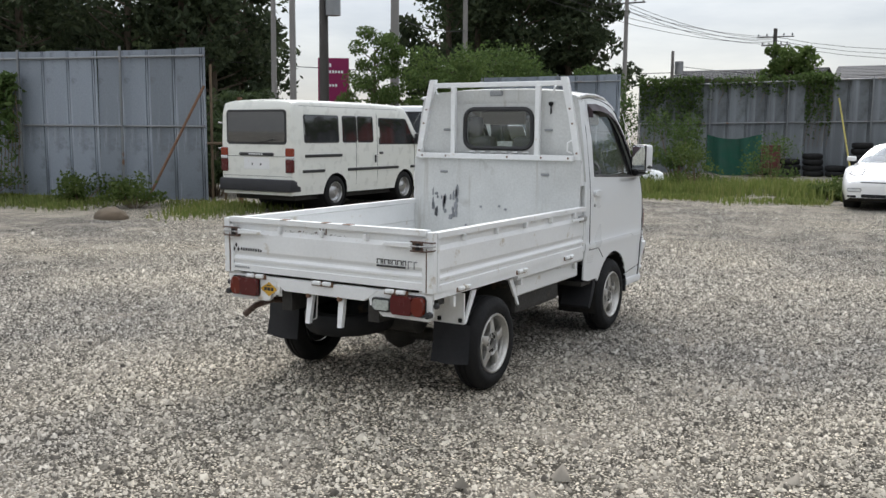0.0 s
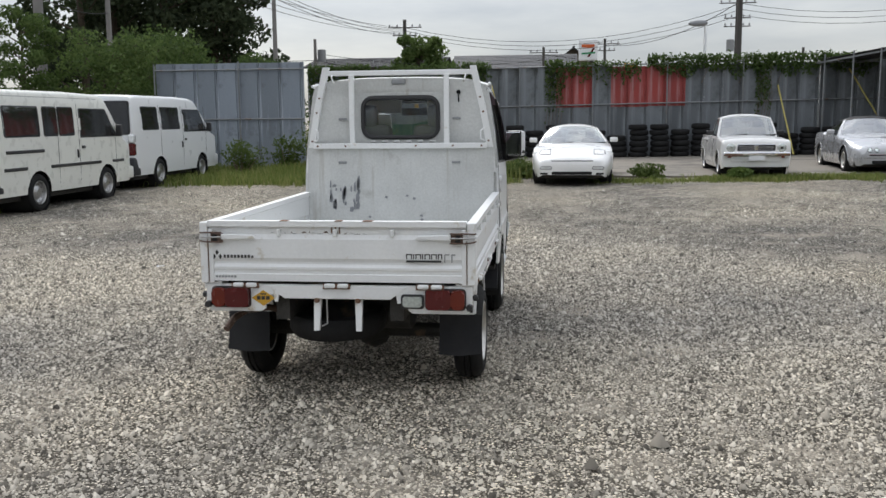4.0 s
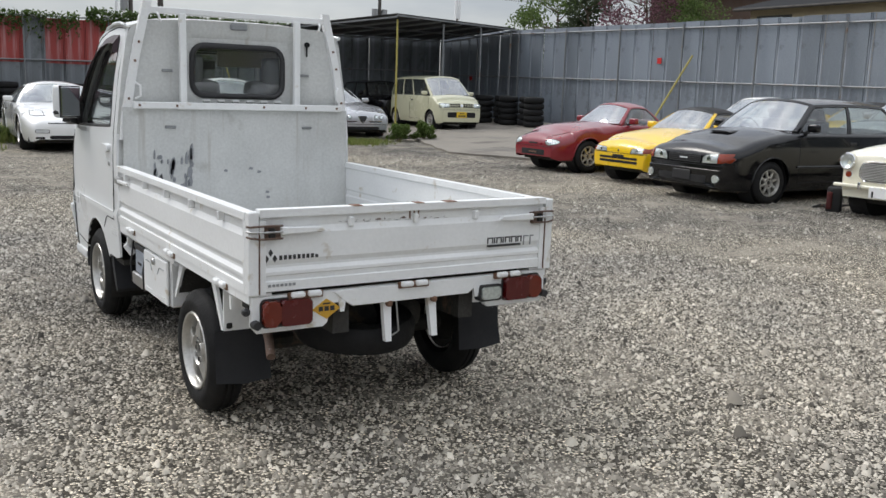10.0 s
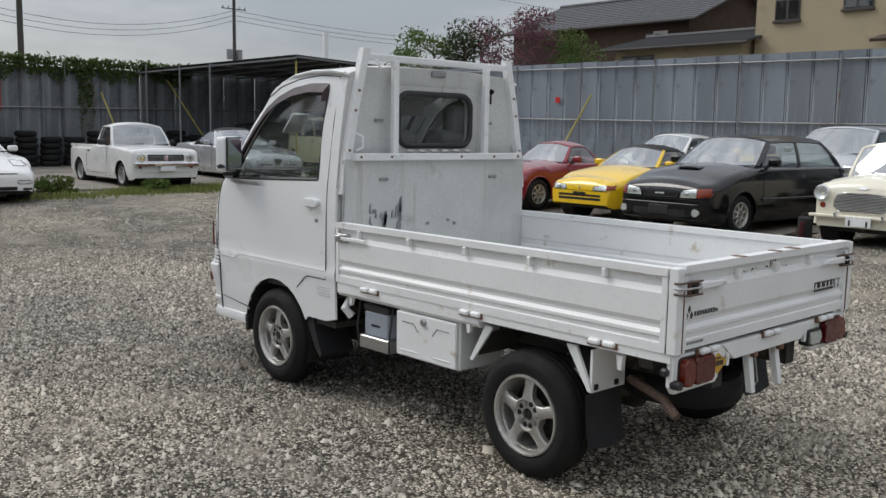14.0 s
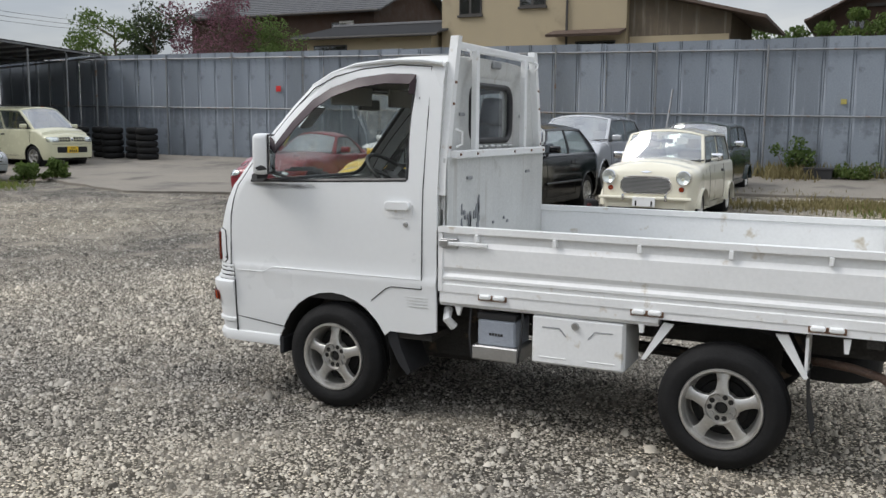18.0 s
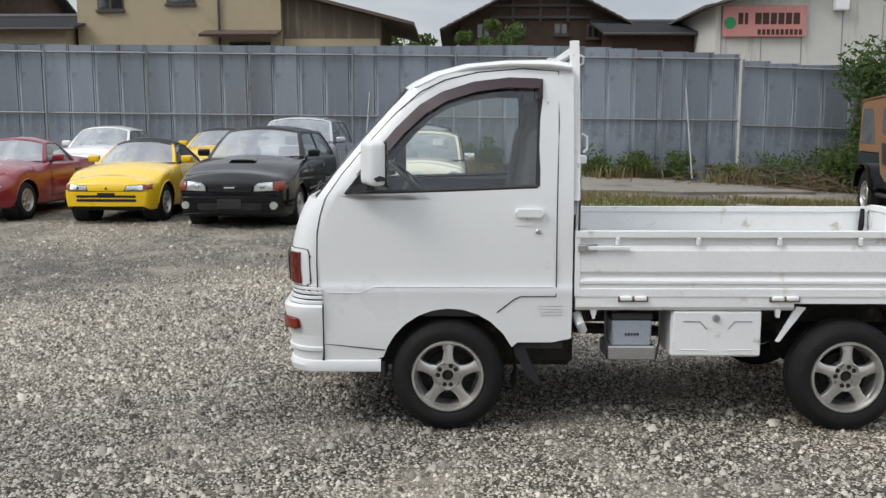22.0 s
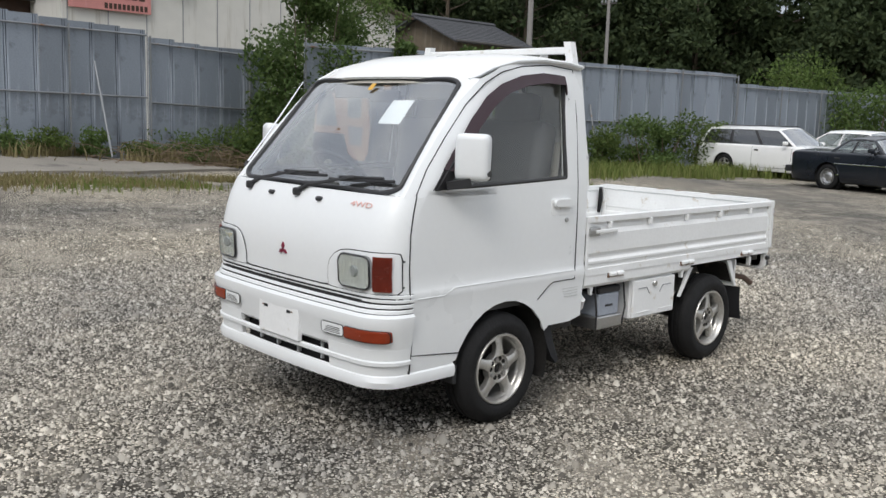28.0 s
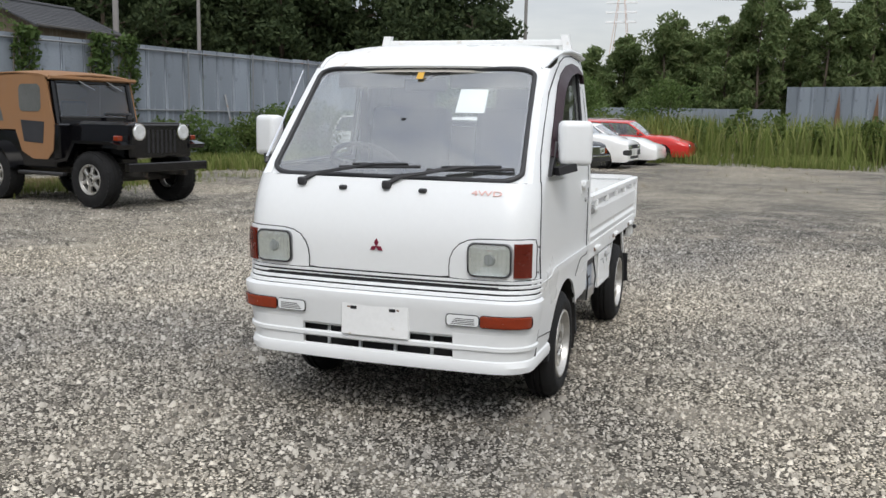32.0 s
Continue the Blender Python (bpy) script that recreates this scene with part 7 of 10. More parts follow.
for s in (-1, 1):
    part("latch_lever", prism([(s * 0.40, 0.890), (s * 0.42, 0.903), (s * 0.58, 0.908), (s * 0.58, 0.880), (s * 0.42, 0.884)], "y", -1.664, -1.646, bevel=0.003), "white_bed", g)
    blk("latch_plate", s * 0.608 - 0.030, s * 0.608 + 0.030, -0.012, 0.014, 0.862, 0.911, "latch_brown")
    blk("latch_bolt", s * 0.615 - 0.012, s * 0.615 + 0.012, 0.012, 0.026, 0.870, 0.905, "brake_dark")
    for dz in (0.0, 0.024, 0.047):
        part("latch_loop", tube([(s * 0.575, -1.664, 0.868 + dz), (s * 0.66, -1.664, 0.868 + dz), (s * 0.694, -1.652, 0.872 + dz * 0.85), (s * 0.700, -1.63, 0.874 + dz * 0.8)], 0.0042, 6), "steel" if dz == 0.024 else "latch_brown", g)
    part("corner_post", box(s * 0.658, s * 0.698, -1.645, -1.605, 0.655, 0.965, 0.004), "white_bed", truck)
    part("corner_stain", box(s * 0.6565 - 0.001, s * 0.6565 + 0.001, -1.6465, -1.64, 0.66, 0.88), "rust", truck)
for k in range(26):         # the scraped paint: short broken flecks along one line, thinning at both ends
    u = k / 25
    x0 = -0.335 + 0.48 * u + 0.012 * math.sin(k * 2.7)
    thick = 0.0075 * math.sin(math.pi * (0.06 + 0.88 * u)) * (0.55 + 0.45 * math.sin(k * 4.1))
    z = 0.9125 - 0.006 * u + 0.004 * math.sin(k * 1.9)
    w_ = 0.018 + 0.014 * math.sin(k * 3.3)
    part("paint_scrape", prism([(x0, z), (x0 + w_ * 0.5, z - 0.3 * thick), (x0 + w_, z), (x0 + w_ * 0.6, z + thick + 0.001)], "y", -1.6275 - 0.0001 * (k % 3), -1.6252), ("decal_grey", "bed_inner", "latch_brown")[(k * 7) % 3], g)
for x in (0.0, -0.02, 0.02):
    part("rust_run", prism([(x - 0.004, 0.906), (x + 0.004, 0.908), (x + 0.003, 0.94), (x - 0.003, 0.94)], "y", -1.6272, -1.6245), "rust", g)
for x0, x1, z in ((0.0, 0.035, 0.973), (0.14, 0.19, 0.973), (-0.28, -0.24, 0.973)):
    part("paint_chip", box(x0, x1, -1.648, -1.60, z - 0.0015, z + 0.0008), "rust", g)
# faded maker's mark and model badge as plain bars
for dx, dz, t in ((-0.016, 0.0, 30), (0.0, 0.022, 0), (0.016, 0.0, -30)):
    part("badge_mark", prism([(-0.612 + dx - 0.009, 0.790 + dz), (-0.612 + dx, 0.804 + dz), (-0.612 + dx + 0.009, 0.790 + dz), (-0.612 + dx, 0.776 + dz)], "y", -1.6405, -1.637), "decal_black", g)
for k in range(9):
    part("badge_bar", box(-0.578 + 0.018 * k, -0.567 + 0.018 * k, -1.6405, -1.637, 0.784, 0.800 - 0.004 * (k == 8)), "decal_black", g)
for k, (x0, x1) in enumerate(((0.355, 0.385), (0.390, 0.396), (0.402, 0.43), (0.435, 0.441), (0.447, 0.475), (0.48, 0.508), (0.513, 0.535), (0.545, 0.572), (0.58, 0.60))):
    part("badge_bar", box(x0, x1, -1.6405, -1.637, 0.806, 0.811), "decal_black" if k < 7 else "decal_grey", g)
    part("badge_bar", box(x0, x0 + 0.005, -1.6405, -1.637, 0.786 if k < 7 else 0.770, 0.806), "decal_black" if k < 7 else "decal_grey", g)
    if x1 - x0 > 0.01 and k < 7:
        part("badge_bar", box(x1 - 0.005, x1, -1.6405, -1.637, 0.786, 0.806), "decal_black", g)
part("badge_bar", box(0.355, 0.53, -1.6405, -1.637, 0.770, 0.779), "decal_black", g)
for k in range(7):
    part("badge_bar", box(-0.622 + 0.016 * k, -0.611 + 0.016 * k, -1.6425, -1.639, 0.684, 0.694), "decal_grey", g)

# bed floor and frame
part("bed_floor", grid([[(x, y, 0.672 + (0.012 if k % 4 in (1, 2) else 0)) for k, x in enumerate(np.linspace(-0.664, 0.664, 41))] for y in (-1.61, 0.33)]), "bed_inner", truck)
for s in (-1, 1):
    part("side_sill", prism([(s * 0.69, 0.655), (s * 0.69, 0.605), (s * 0.675, 0.588), (s * 0.60, 0.588), (s * 0.60, 0.66)], "y", -0.67, 0.345), "white_bed", truck)
    part("side_sill", prism([(s * 0.69, 0.655), (s * 0.69, 0.622), (s * 0.60, 0.622), (s * 0.60, 0.66)], "y", -1.62, -0.67), "white_bed", truck)
    fen = [(-0.68, 0.60), (-0.74, 0.615), (-0.94, 0.63), (-1.10, 0.62), (-1.17, 0.60)]
    part("wheel_housing", grid([[(s * 0.66, y, z) for y, z in ((-0.64, 0.46), (-0.70, 0.57), (-0.80, 0.61), (-1.06, 0.61), (-1.17, 0.58), (-1.24, 0.46))], [(s * 0.42, y, z) for y, z in ((-0.64, 0.46), (-0.70, 0.57), (-0.80, 0.61), (-1.06, 0.61), (-1.17, 0.58), (-1.24, 0.46))]]), "under", truck)
    part("fender_stay", prism([(-0.600, 0.438), (-0.617, 0.435), (-0.735, 0.60), (-0.69, 0.605)], "x", s * 0.655, s * 0.668), "white_bed", truck)
    part("fender_stay", prism([(-1.268, 0.436), (-1.248, 0.434), (-1.135, 0.605), (-1.185, 0.605)], "x", s * 0.655, s * 0.668), "white_bed", truck)
    part("fender_panel", box(s * 0.45, s * 0.66, -1.262, -1.25, 0.43, 0.60), "white_bed", truck)
    flap = part("mud_flap", grid([[(s * 0.472, -1.262, 0.43), (s * 0.585, -1.264, 0.43), (s * 0.70, -1.262, 0.43)], [(s * 0.472, -1.27, 0.32), (s * 0.585, -1.276, 0.32), (s * 0.70, -1.27, 0.32)], [(s * 0.468, -1.29, 0.215), (s * 0.585, -1.30, 0.21), (s * 0.705, -1.29, 0.222)]]), "flap", truck, "dark rubber mud flap", smooth=60)
    for x in (0.51, 0.64):
        part("flap_bolt", box(s * x - 0.012, s * x + 0.012, -1.272, -1.262, 0.44, 0.464, 0.004), "seam", truck)
    part("chassis_rail", box(s * 0.26, s * 0.33, -1.58, 1.45, 0.46, 0.58), "under", truck)
    part("sill_stop", prism([(0.24, 0.59), (0.275, 0.59), (0.262, 0.545), (0.252, 0.545)], "x", s * 0.655, s * 0.672), "white_bed", truck)
    for y in (-0.60, -1.40):
        part("rope_peg", prism([(y - 0.014, 0.61), (y + 0.014, 0.61), (y + 0.008, 0.555), (y - 0.008, 0.555)], "x", s * 0.66, s * 0.682), "white_bed", truck)
    for y in (-0.94, 0.94):
        wheel(truck, s * 0.612, y, 0.268, 0.268, 0.150, s, 0.168, 5)
for y in (-1.5, -0.6, 0.0, 0.3):
    part("cross_member", box(-0.66, 0.66, y - 0.03, y + 0.03, 0.58, 0.66), "under", truck)
part("rear_axle", tube([(-0.56, -0.94, 0.268), (0.56, -0.94, 0.268)], 0.04, 10), "under", truck)
part("differential", shifted(lathe([(-0.10, 0.02), (-0.07, 0.09), (0.0, 0.12), (0.07, 0.09), (0.10, 0.02)], 14), (0.05, -0.94, 0.28)), "under", truck, smooth=50)
part("front_axle", tube([(-0.56, 0.94, 0.268), (0.56, 0.94, 0.268)], 0.035, 10), "under", truck)
part("engine_pan", box(-0.30, 0.30, 0.30, 1.30, 0.22, 0.50, 0.03), "under", truck)
part("prop_shaft", tube([(0.05, -0.90, 0.30), (0.0, 0.35, 0.36)], 0.03, 8), "under", truck)
part("fuel_tank", box(0.30, 0.62, -0.55, 0.10, 0.36, 0.57, 0.03, seg=2), "under", truck)
part("inner_panel", box(0.60, 0.65, -0.60, 0.35, 0.48, 0.60, 0.01), "white_bed", truck, "rust-marked inner sill")
part("muffler", tube([(-0.30, -1.12, 0.40), (-0.28, -1.12, 0.40), (0.30, -1.12, 0.40), (0.32, -1.12, 0.40)], [0.05, 0.085, 0.085, 0.05], 14), "under", truck, smooth=40)
part("exhaust_pipe", tube([(-0.30, -1.25, 0.42), (-0.46, -1.30, 0.46), (-0.545, -1.42, 0.47), (-0.575, -1.53, 0.45), (-0.595, -1.60, 0.405)], 0.018, 9), "latch_brown", truck, smooth=60)
spare = new("spare_wheel")
spare.parent = truck
part("tyre", lathe([(-0.05, 0.17), (-0.062, 0.20), (-0.05, 0.245), (-0.02, 0.262), (0.04, 0.262), (0.062, 0.245), (0.068, 0.20), (0.05, 0.17)], 32, closed=True, axis="z"), "rubber", spare, smooth=40)
part("rim", lathe([(-0.02, 0.0001), (-0.02, 0.10), (-0.045, 0.13), (-0.045, 0.175)], 24, axis="z"), "under", spare)
spare.matrix_basis = pose(-0.08, -1.28, 0.395, 4)

# rear lamps panel
REAR_P = [(-0.680, 0.648), (-0.682, 0.535), (-0.660, 0.508), (-0.395, 0.508), (-0.375, 0.522), (-0.370, 0.585), (-0.350, 0.602), (-0.285, 0.602), (-0.255, 0.588), (0.255, 0.588), (0.285, 0.602), (0.330, 0.602), (0.352, 0.585), (0.362, 0.522), (0.382, 0.508), (0.660, 0.508), (0.682, 0.535), (0.680, 0.648)]
part("rear_panel", prism(REAR_P, "y", -1.628, -1.600, bevel=0.004), "white_bed", truck)
part("rear_beam", prism([(-0.36, 0.645), (-0.30, 0.60), (-0.27, 0.578), (0.27, 0.578), (0.30, 0.60), (0.36, 0.645)], "y", -1.634, -1.60, bevel=0.003), "white_bed", truck)
for s in (-1, 1):
    tl = new("tail_lamp")
    tl.parent = truck
    tl["label"] = "red and amber tail lamp in a white panel"
    part("lens", prism(rounded(min(s * 0.452, s * 0.575), max(s * 0.452, s * 0.575), 0.534, 0.632, 0.012), "y", -1.66, -1.62, bevel=0.006), "red_lens", tl, smooth=40)
    part("lens", prism(rounded(min(s * 0.575, s * 0.645), max(s * 0.575, s * 0.645), 0.534, 0.632, 0.022), "y", -1.658, -1.62, bevel=0.006), "darkred_lens", tl, smooth=40)
    part("lamp_gasket", prism(rounded(min(s * 0.446, s * 0.651), max(s * 0.446, s * 0.651), 0.528, 0.638, 0.022), "y", -1.633, -1.60), "black_plastic", tl)
    part("rubber_stop", shifted(lathe([(-1.655, 0.0001), (-1.655, 0.016), (-1.62, 0.018)], 14, axis="z"), (0, 0, 0)), "black_plastic", truck).matrix_basis = Matrix(((1, 0, 0, s * 0.668), (0, 0, 1, 0), (0, 1, 0, 0.545), (0, 0, 0, 1)))
    part("rubber_stop", box(s * 0.695 - 0.014, s * 0.695 + 0.014, -1.62, -1.59, 0.575, 0.605, 0.008), "black_plastic", truck)
    part("tow_bracket", grid([[(s * 0.085, -1.605, 0.60), (s * 0.125, -1.605, 0.60), (s * 0.125, -1.58, 0.60), (s * 0.085, -1.58, 0.60)], [(s * 0.095, -1.635, 0.415), (s * 0.122, -1.635, 0.415), (s * 0.122, -1.61, 0.415), (s * 0.095, -1.61, 0.415)]], close=True), "white_bed", truck)
    part("bracket_bolt", box(s * 0.105 - 0.012, s * 0.105 + 0.012, -1.64, -1.61, 0.558, 0.582, 0.006), "rust", truck)
    part("rope_peg", prism([(s * 0.315 - 0.016, 0.61), (s * 0.315 + 0.016, 0.61), (s * 0.315 + 0.008, 0.56), (s * 0.315 - 0.008, 0.56)], "y", -1.632, -1.618), "white_bed", truck)
rl = new("reversing_lamp")
rl.parent = truck
part("lens", prism(rounded(0.335, 0.432, 0.545, 0.598, 0.012), "y", -1.650, -1.62, bevel=0.005), "rev_lens", rl)
part("bezel", prism(rounded(0.326, 0.441, 0.536, 0.607, 0.014), "y", -1.642, -1.60), "black_plastic", rl)
st = part("sticker", prism([(-0.443, 0.578), (-0.382, 0.618), (-0.321, 0.578), (-0.382, 0.538)], "y", -1.6305, -1.627), "yellow_sticker", truck, "yellow diamond sticker")
for k in range(3):
    part("sticker_mark", box(-0.415 + 0.024 * k, -0.397 + 0.024 * k, -1.6325, -1.630, 0.570, 0.588), "decal_black", st)
part("sticker_mark", box(-0.397, -0.367, -1.6325, -1.630, 0.596, 0.602), "decal_black", st)
part("latch_wire", tube([(-0.06, -1.60, 0.59), (-0.055, -1.62, 0.45), (-0.085, -1.62, 0.435)], 0.004, 5), "steel", truck)

# tool box and battery under the left side
tb = new("tool_box")
tb.parent = truck
part("box_body", box(-0.665, -0.40, -0.53, -0.108, 0.362, 0.588, 0.01), "white_bed", tb)
part("box_lid", box(-0.682, -0.666, -0.525, -0.113, 0.37, 0.582, 0.006), "white_bed", tb)
part("knob", shifted(lathe([(-0.695, 0.0001), (-0.695, 0.014), (-0.688, 0.018), (-0.68, 0.018)], 14), (0, -0.312, 0.552)), "steel", tb)
for y in (-0.43, -0.21):
    part("lid_rib", tube([(-0.6825, y - 0.06, 0.40), (-0.6825, y + 0.06, 0.40)], 0.003, 5), "white_bed", tb)
    part("lid_rib", tube([(-0.6825, y - 0.05 if y < -0.3 else y + 0.05, 0.535), (-0.6825, y + 0.03 if y < -0.3 else y - 0.03, 0.535), (-0.6825, y + 0.06 if y < -0.3 else y - 0.06, 0.50)], 0.003, 5), "decal_grey", tb)
bt = new("battery_tray")
bt.parent = truck
part("battery", box(-0.655, -0.46, -0.02, 0.165, 0.41, 0.535, 0.008), "battery", bt)
part("battery_lid", box(-0.660, -0.455, -0.025, 0.17, 0.535, 0.57, 0.008), "black_plastic", bt)
part("tray", box(-0.668, -0.45, -0.04, 0.19, 0.345, 0.412, 0.006), "steel", bt)
for y in (-0.055, 0.20):
    part("tray_strap", tube([(-0.665, y * 0.9 + 0.01, 0.35), (-0.672, y, 0.45), (-0.65, y, 0.59)], 0.005, 6), "black_plastic", bt)
for k in range(5):
    part("label_bar", box(-0.6575, -0.6545, 0.04 + 0.014 * k, 0.05 + 0.014 * k, 0.462, 0.474), "decal_black", bt)
part("filler_neck", tube([(-0.62, 0.33, 0.56), (-0.66, 0.32, 0.52), (-0.63, 0.30, 0.48)], 0.022, 8), "white_bed", truck)


# bumper: an upper band, a bar, a lip and solid ends, with dark slots between
def band(zs, offs, name, mat="white_paint", x_from=None, back=1.525):
    rows_ = []
    for z, o in zip(zs, offs):
        w = interp(z, CAB_W) + o
        xs_ = [w - RX + RX * math.sin(radians(a)) for a in (90, 72, 54, 36, 18)] + [(w - RX) * f for f in (1, 0.8, 0.6, 0.4, 0.2, 0.0)]
        if x_from is not None:
            xs_ = [x for x in xs_ if x >= x_from] + [x_from]
        half_ = [(-w, back, z)] + [(-x, cab_front(x, z, o), z) for x in xs_]
        rows_.append(half_ if x_from is not None else half_ + [(-x, y, zz) for x, y, zz in half_[-2::-1]])
    if x_from is None:
        return part(name, thicken(grid(rows_), 0.02), mat, bumper, smooth=35)
    for s_ in (1, -1):
        part(name, thicken(grid([[(s_ * x, y, z) for x, y, z in r] for r in rows_]), 0.02), mat, bumper, smooth=35)


bumper = new("front_bumper")
bumper.parent = truck
bumper["label"] = "white front bumper with slotted air intake and lip"
band([0.438, 0.452, 0.55, 0.585, 0.604, 0.615], [-0.012, 0.004, 0.018, 0.023, 0.022, 0.008], "bumper_bar")
band([0.385, 0.393, 0.408, 0.415], [0.0, 0.012, 0.012, 0.0], "intake_bar")
band([0.285, 0.292, 0.320, 0.342, 0.352], [-0.01, 0.012, 0.016, 0.008, -0.006], "bumper_lip", back=1.255)
band([0.345, 0.40, 0.462], [0.002, 0.004, 0.006], "bumper_end", x_from=0.36)
part("intake_dark", patch(-0.38, 0.38, 0.33, 0.47, -0.05, 11), "seam", bumper)
for x in (-0.25, 0.25, -0.08, 0.09):
    part("intake_rib", box(x - 0.006, x + 0.006, 1.655, 1.685 - 0.06 * abs(x), 0.345, 0.46), "white_paint", bumper)
# dark band puts the shade between the trim strips into the colour
band([0.606, 0.640, 0.699], [0.002, 0.0015, 0.001], "trim_groove_shade", "seam")
for z0, z1, o in ((0.617, 0.634, 0.010), (0.640, 0.656, 0.008), (0.662, 0.677, 0.006), (0.682, 0.697, 0.0045)):
    band([z0, z0 + 0.002, z1 - 0.003, z1], [o - 0.003, o, o, o - 0.004], "trim_strip")
for s in (-1, 1):
    part("bumper_seam", tube([(s * (interp(z, CAB_W) + 0.0025), 1.524, z) for z in (0.615, 0.56, 0.47, 0.40, 0.345)], 0.0042, 6), "seam", truck)
pl = part("plate_panel", box(-0.165, 0.155, 1.715, 1.741, 0.415, 0.562, 0.004), "white_bed", bumper, "blank white plate panel with screw holes")
for x in (-0.09, 0.095):
    part("plate_hole", box(x - 0.016, x + 0.016, 1.736, 1.7425, 0.532, 0.548, 0.002), "seam", pl)
for x in (-0.115, 0.12):
    part("plate_hole", box(x - 0.008, x + 0.006, 1.736, 1.7425, 0.538, 0.546, 0.002), "rust", pl)
for s in (-1, 1):
    def plate(x0, x1, z0, z1, r_, steps):
        """A rounded plate laid on the bumper: steps of (share of the outline, how far it stands off)."""
        cx, cz = (x0 + x1) / 2, (z0 + z1) / 2
        corners = rounded(x0, x1, z0, z1, r_)
        ring_ = []
        for a_, b_ in zip(corners, corners[1:] + corners[:1]):
            n_ = max(1, int(math.dist(a_, b_) / 0.02))
            ring_ += [(a_[0] + (b_[0] - a_[0]) * k / n_, a_[1] + (b_[1] - a_[1]) * k / n_) for k in range(n_)]
        return [[(s * (cx + (x - cx) * f), cab_front(cx + (x - cx) * f, cz + (z - cz) * f, o), cz + (z - cz) * f) for x, z in ring_] for f, o in steps]
    part("turn_lamp", grid(plate(0.487, 0.692, 0.498, 0.549, 0.009, ((0.02, 0.0275), (0.4, 0.0275), (0.75, 0.0272), (0.95, 0.0265), (0.99, 0.025), (1.0, 0.016))), close=True), "amber_lens", bumper, "amber turn signal lamp", smooth=50)
    part("lamp_slot", grid(plate(0.338, 0.480, 0.500, 0.548, 0.010, ((0.02, 0.0245), (0.5, 0.0245), (0.95, 0.0245), (1.0, 0.021))), close=True), "white_paint", bumper, smooth=40)
    for x0_, x1_, z0_, z1_ in ((0.487, 0.692, 0.498, 0.549), (0.338, 0.480, 0.500, 0.548)):
        edge_ = plate(x0_, x1_, z0_, z1_, 0.014, ((1.02, 0.0215),))[0]
        part("lamp_seam", tube(edge_ + edge_[:1], 0.0024, 5), "seam", bumper)
    for k in range(4):
        part("slot_line", thicken(patch(s * (0.358 + 0.006 * k), s * 0.462, 0.5075 + 0.0075 * k, 0.5105 + 0.0075 * k, 0.0252, 5, 2), 0.002), "seam", bumper)
    hl = new("headlamp")
    hl.parent = truck
    hl["label"] = "square headlamp with orange corner lamp in a white surround"
    loop_ = [(0.335, 0.700), (0.333, 0.745), (0.338, 0.785), (0.352, 0.818), (0.378, 0.846), (0.415, 0.864), (0.46, 0.871), (0.52, 0.873), (0.58, 0.873), (0.63, 0.873), (0.668, 0.873), (0.684, 0.870), (0.688, 0.845), (0.688, 0.78), (0.688, 0.715), (0.684, 0.702), (0.62, 0.698), (0.54, 0.697), (0.46, 0.697), (0.38, 0.697)]
    part("surround", grid([[(s * (0.53 + (x - 0.53) * f), cab_front(0.53 + (x - 0.53) * f, 0.785 + (z - 0.785) * f, 0.006 if f < 0.99 else 0.001), 0.785 + (z - 0.785) * f) for x, z in loop_] for f in (0.02, 0.3, 0.6, 0.8, 0.93, 0.98, 1.0)], close=True), "white_paint", hl, smooth=50)
    part("surround_gap", tube([(s * x, cab_front(x, z, 0.0005), z) for x, z in loop_ + loop_[:1]], 0.0034, 6), "seam", hl)
    part("lamp_recess", grid([[(s * (0.513 + (x - 0.513) * f), cab_front(0.513 + (x - 0.513) * f, 0.785 + (z - 0.785) * f, 0.0085), 0.785 + (z - 0.785) * f) for x, z in rounded(0.415, 0.609, 0.711, 0.859, 0.03)] for f in (0.84, 0.92, 1.0)], close=True), "decal_grey", hl, smooth=50)
    edge_ = rounded(0.422, 0.602, 0.716, 0.854, 0.03)

    def on_face(f, lift, flat=0.0):
        """The lamp's outline shrunk to a share f, lying lift ahead of the cab's skin."""
        pts_ = [(0.512 + (x - 0.512) * f, 0.785 + (z - 0.785) * f) for x, z in edge_]
        return [(s * x, cab_front(x, z, 0.004) + lift, z) for x, z in pts_]
    part("reflector_bowl", grid([on_face(f, 0.004 + 0.010 * f * f) for f in (0.02, 0.25, 0.5, 0.75, 0.92, 1.0)], close=True), "lamp_bowl", hl, smooth=60)
    part("lens", grid([on_face(f, 0.019 - 0.003 * f * f) for f in (0.02, 0.35, 0.7, 0.9, 1.0)], close=True), "glass", hl, smooth=60).visible_shadow = False
    part("bulb_hood", grid([[(s * (0.512 + r_ * math.cos(a)), cab_front(0.512, 0.787, 0.004) + d_, 0.787 + r_ * math.sin(a)) for a in (k * math.pi / 6 for k in range(12))] for r_, d_ in ((0.026, 0.004), (0.022, 0.012), (0.001, 0.013))], close=True), "decal_grey", hl, smooth=50)
    part("lens_rim", tube(on_face(1.0, 0.013) + on_face(1.0, 0.013)[:1], 0.0042, 6), "black_plastic", hl)
    for k in range(9):
        x_ = 0.436 + 0.019 * k
        part("lens_flute", tube([(s * x_, cab_front(x_, z, 0.004) + 0.0175, z) for z in (0.735, 0.785, 0.835)], 0.0012, 4), "glass", hl)
    part("corner_lamp", thicken(patch(s * 0.616, s * 0.682, 0.712, 0.858, 0.014, 8, 3), 0.012), "darkred_lens", hl, "ribbed orange corner lamp")
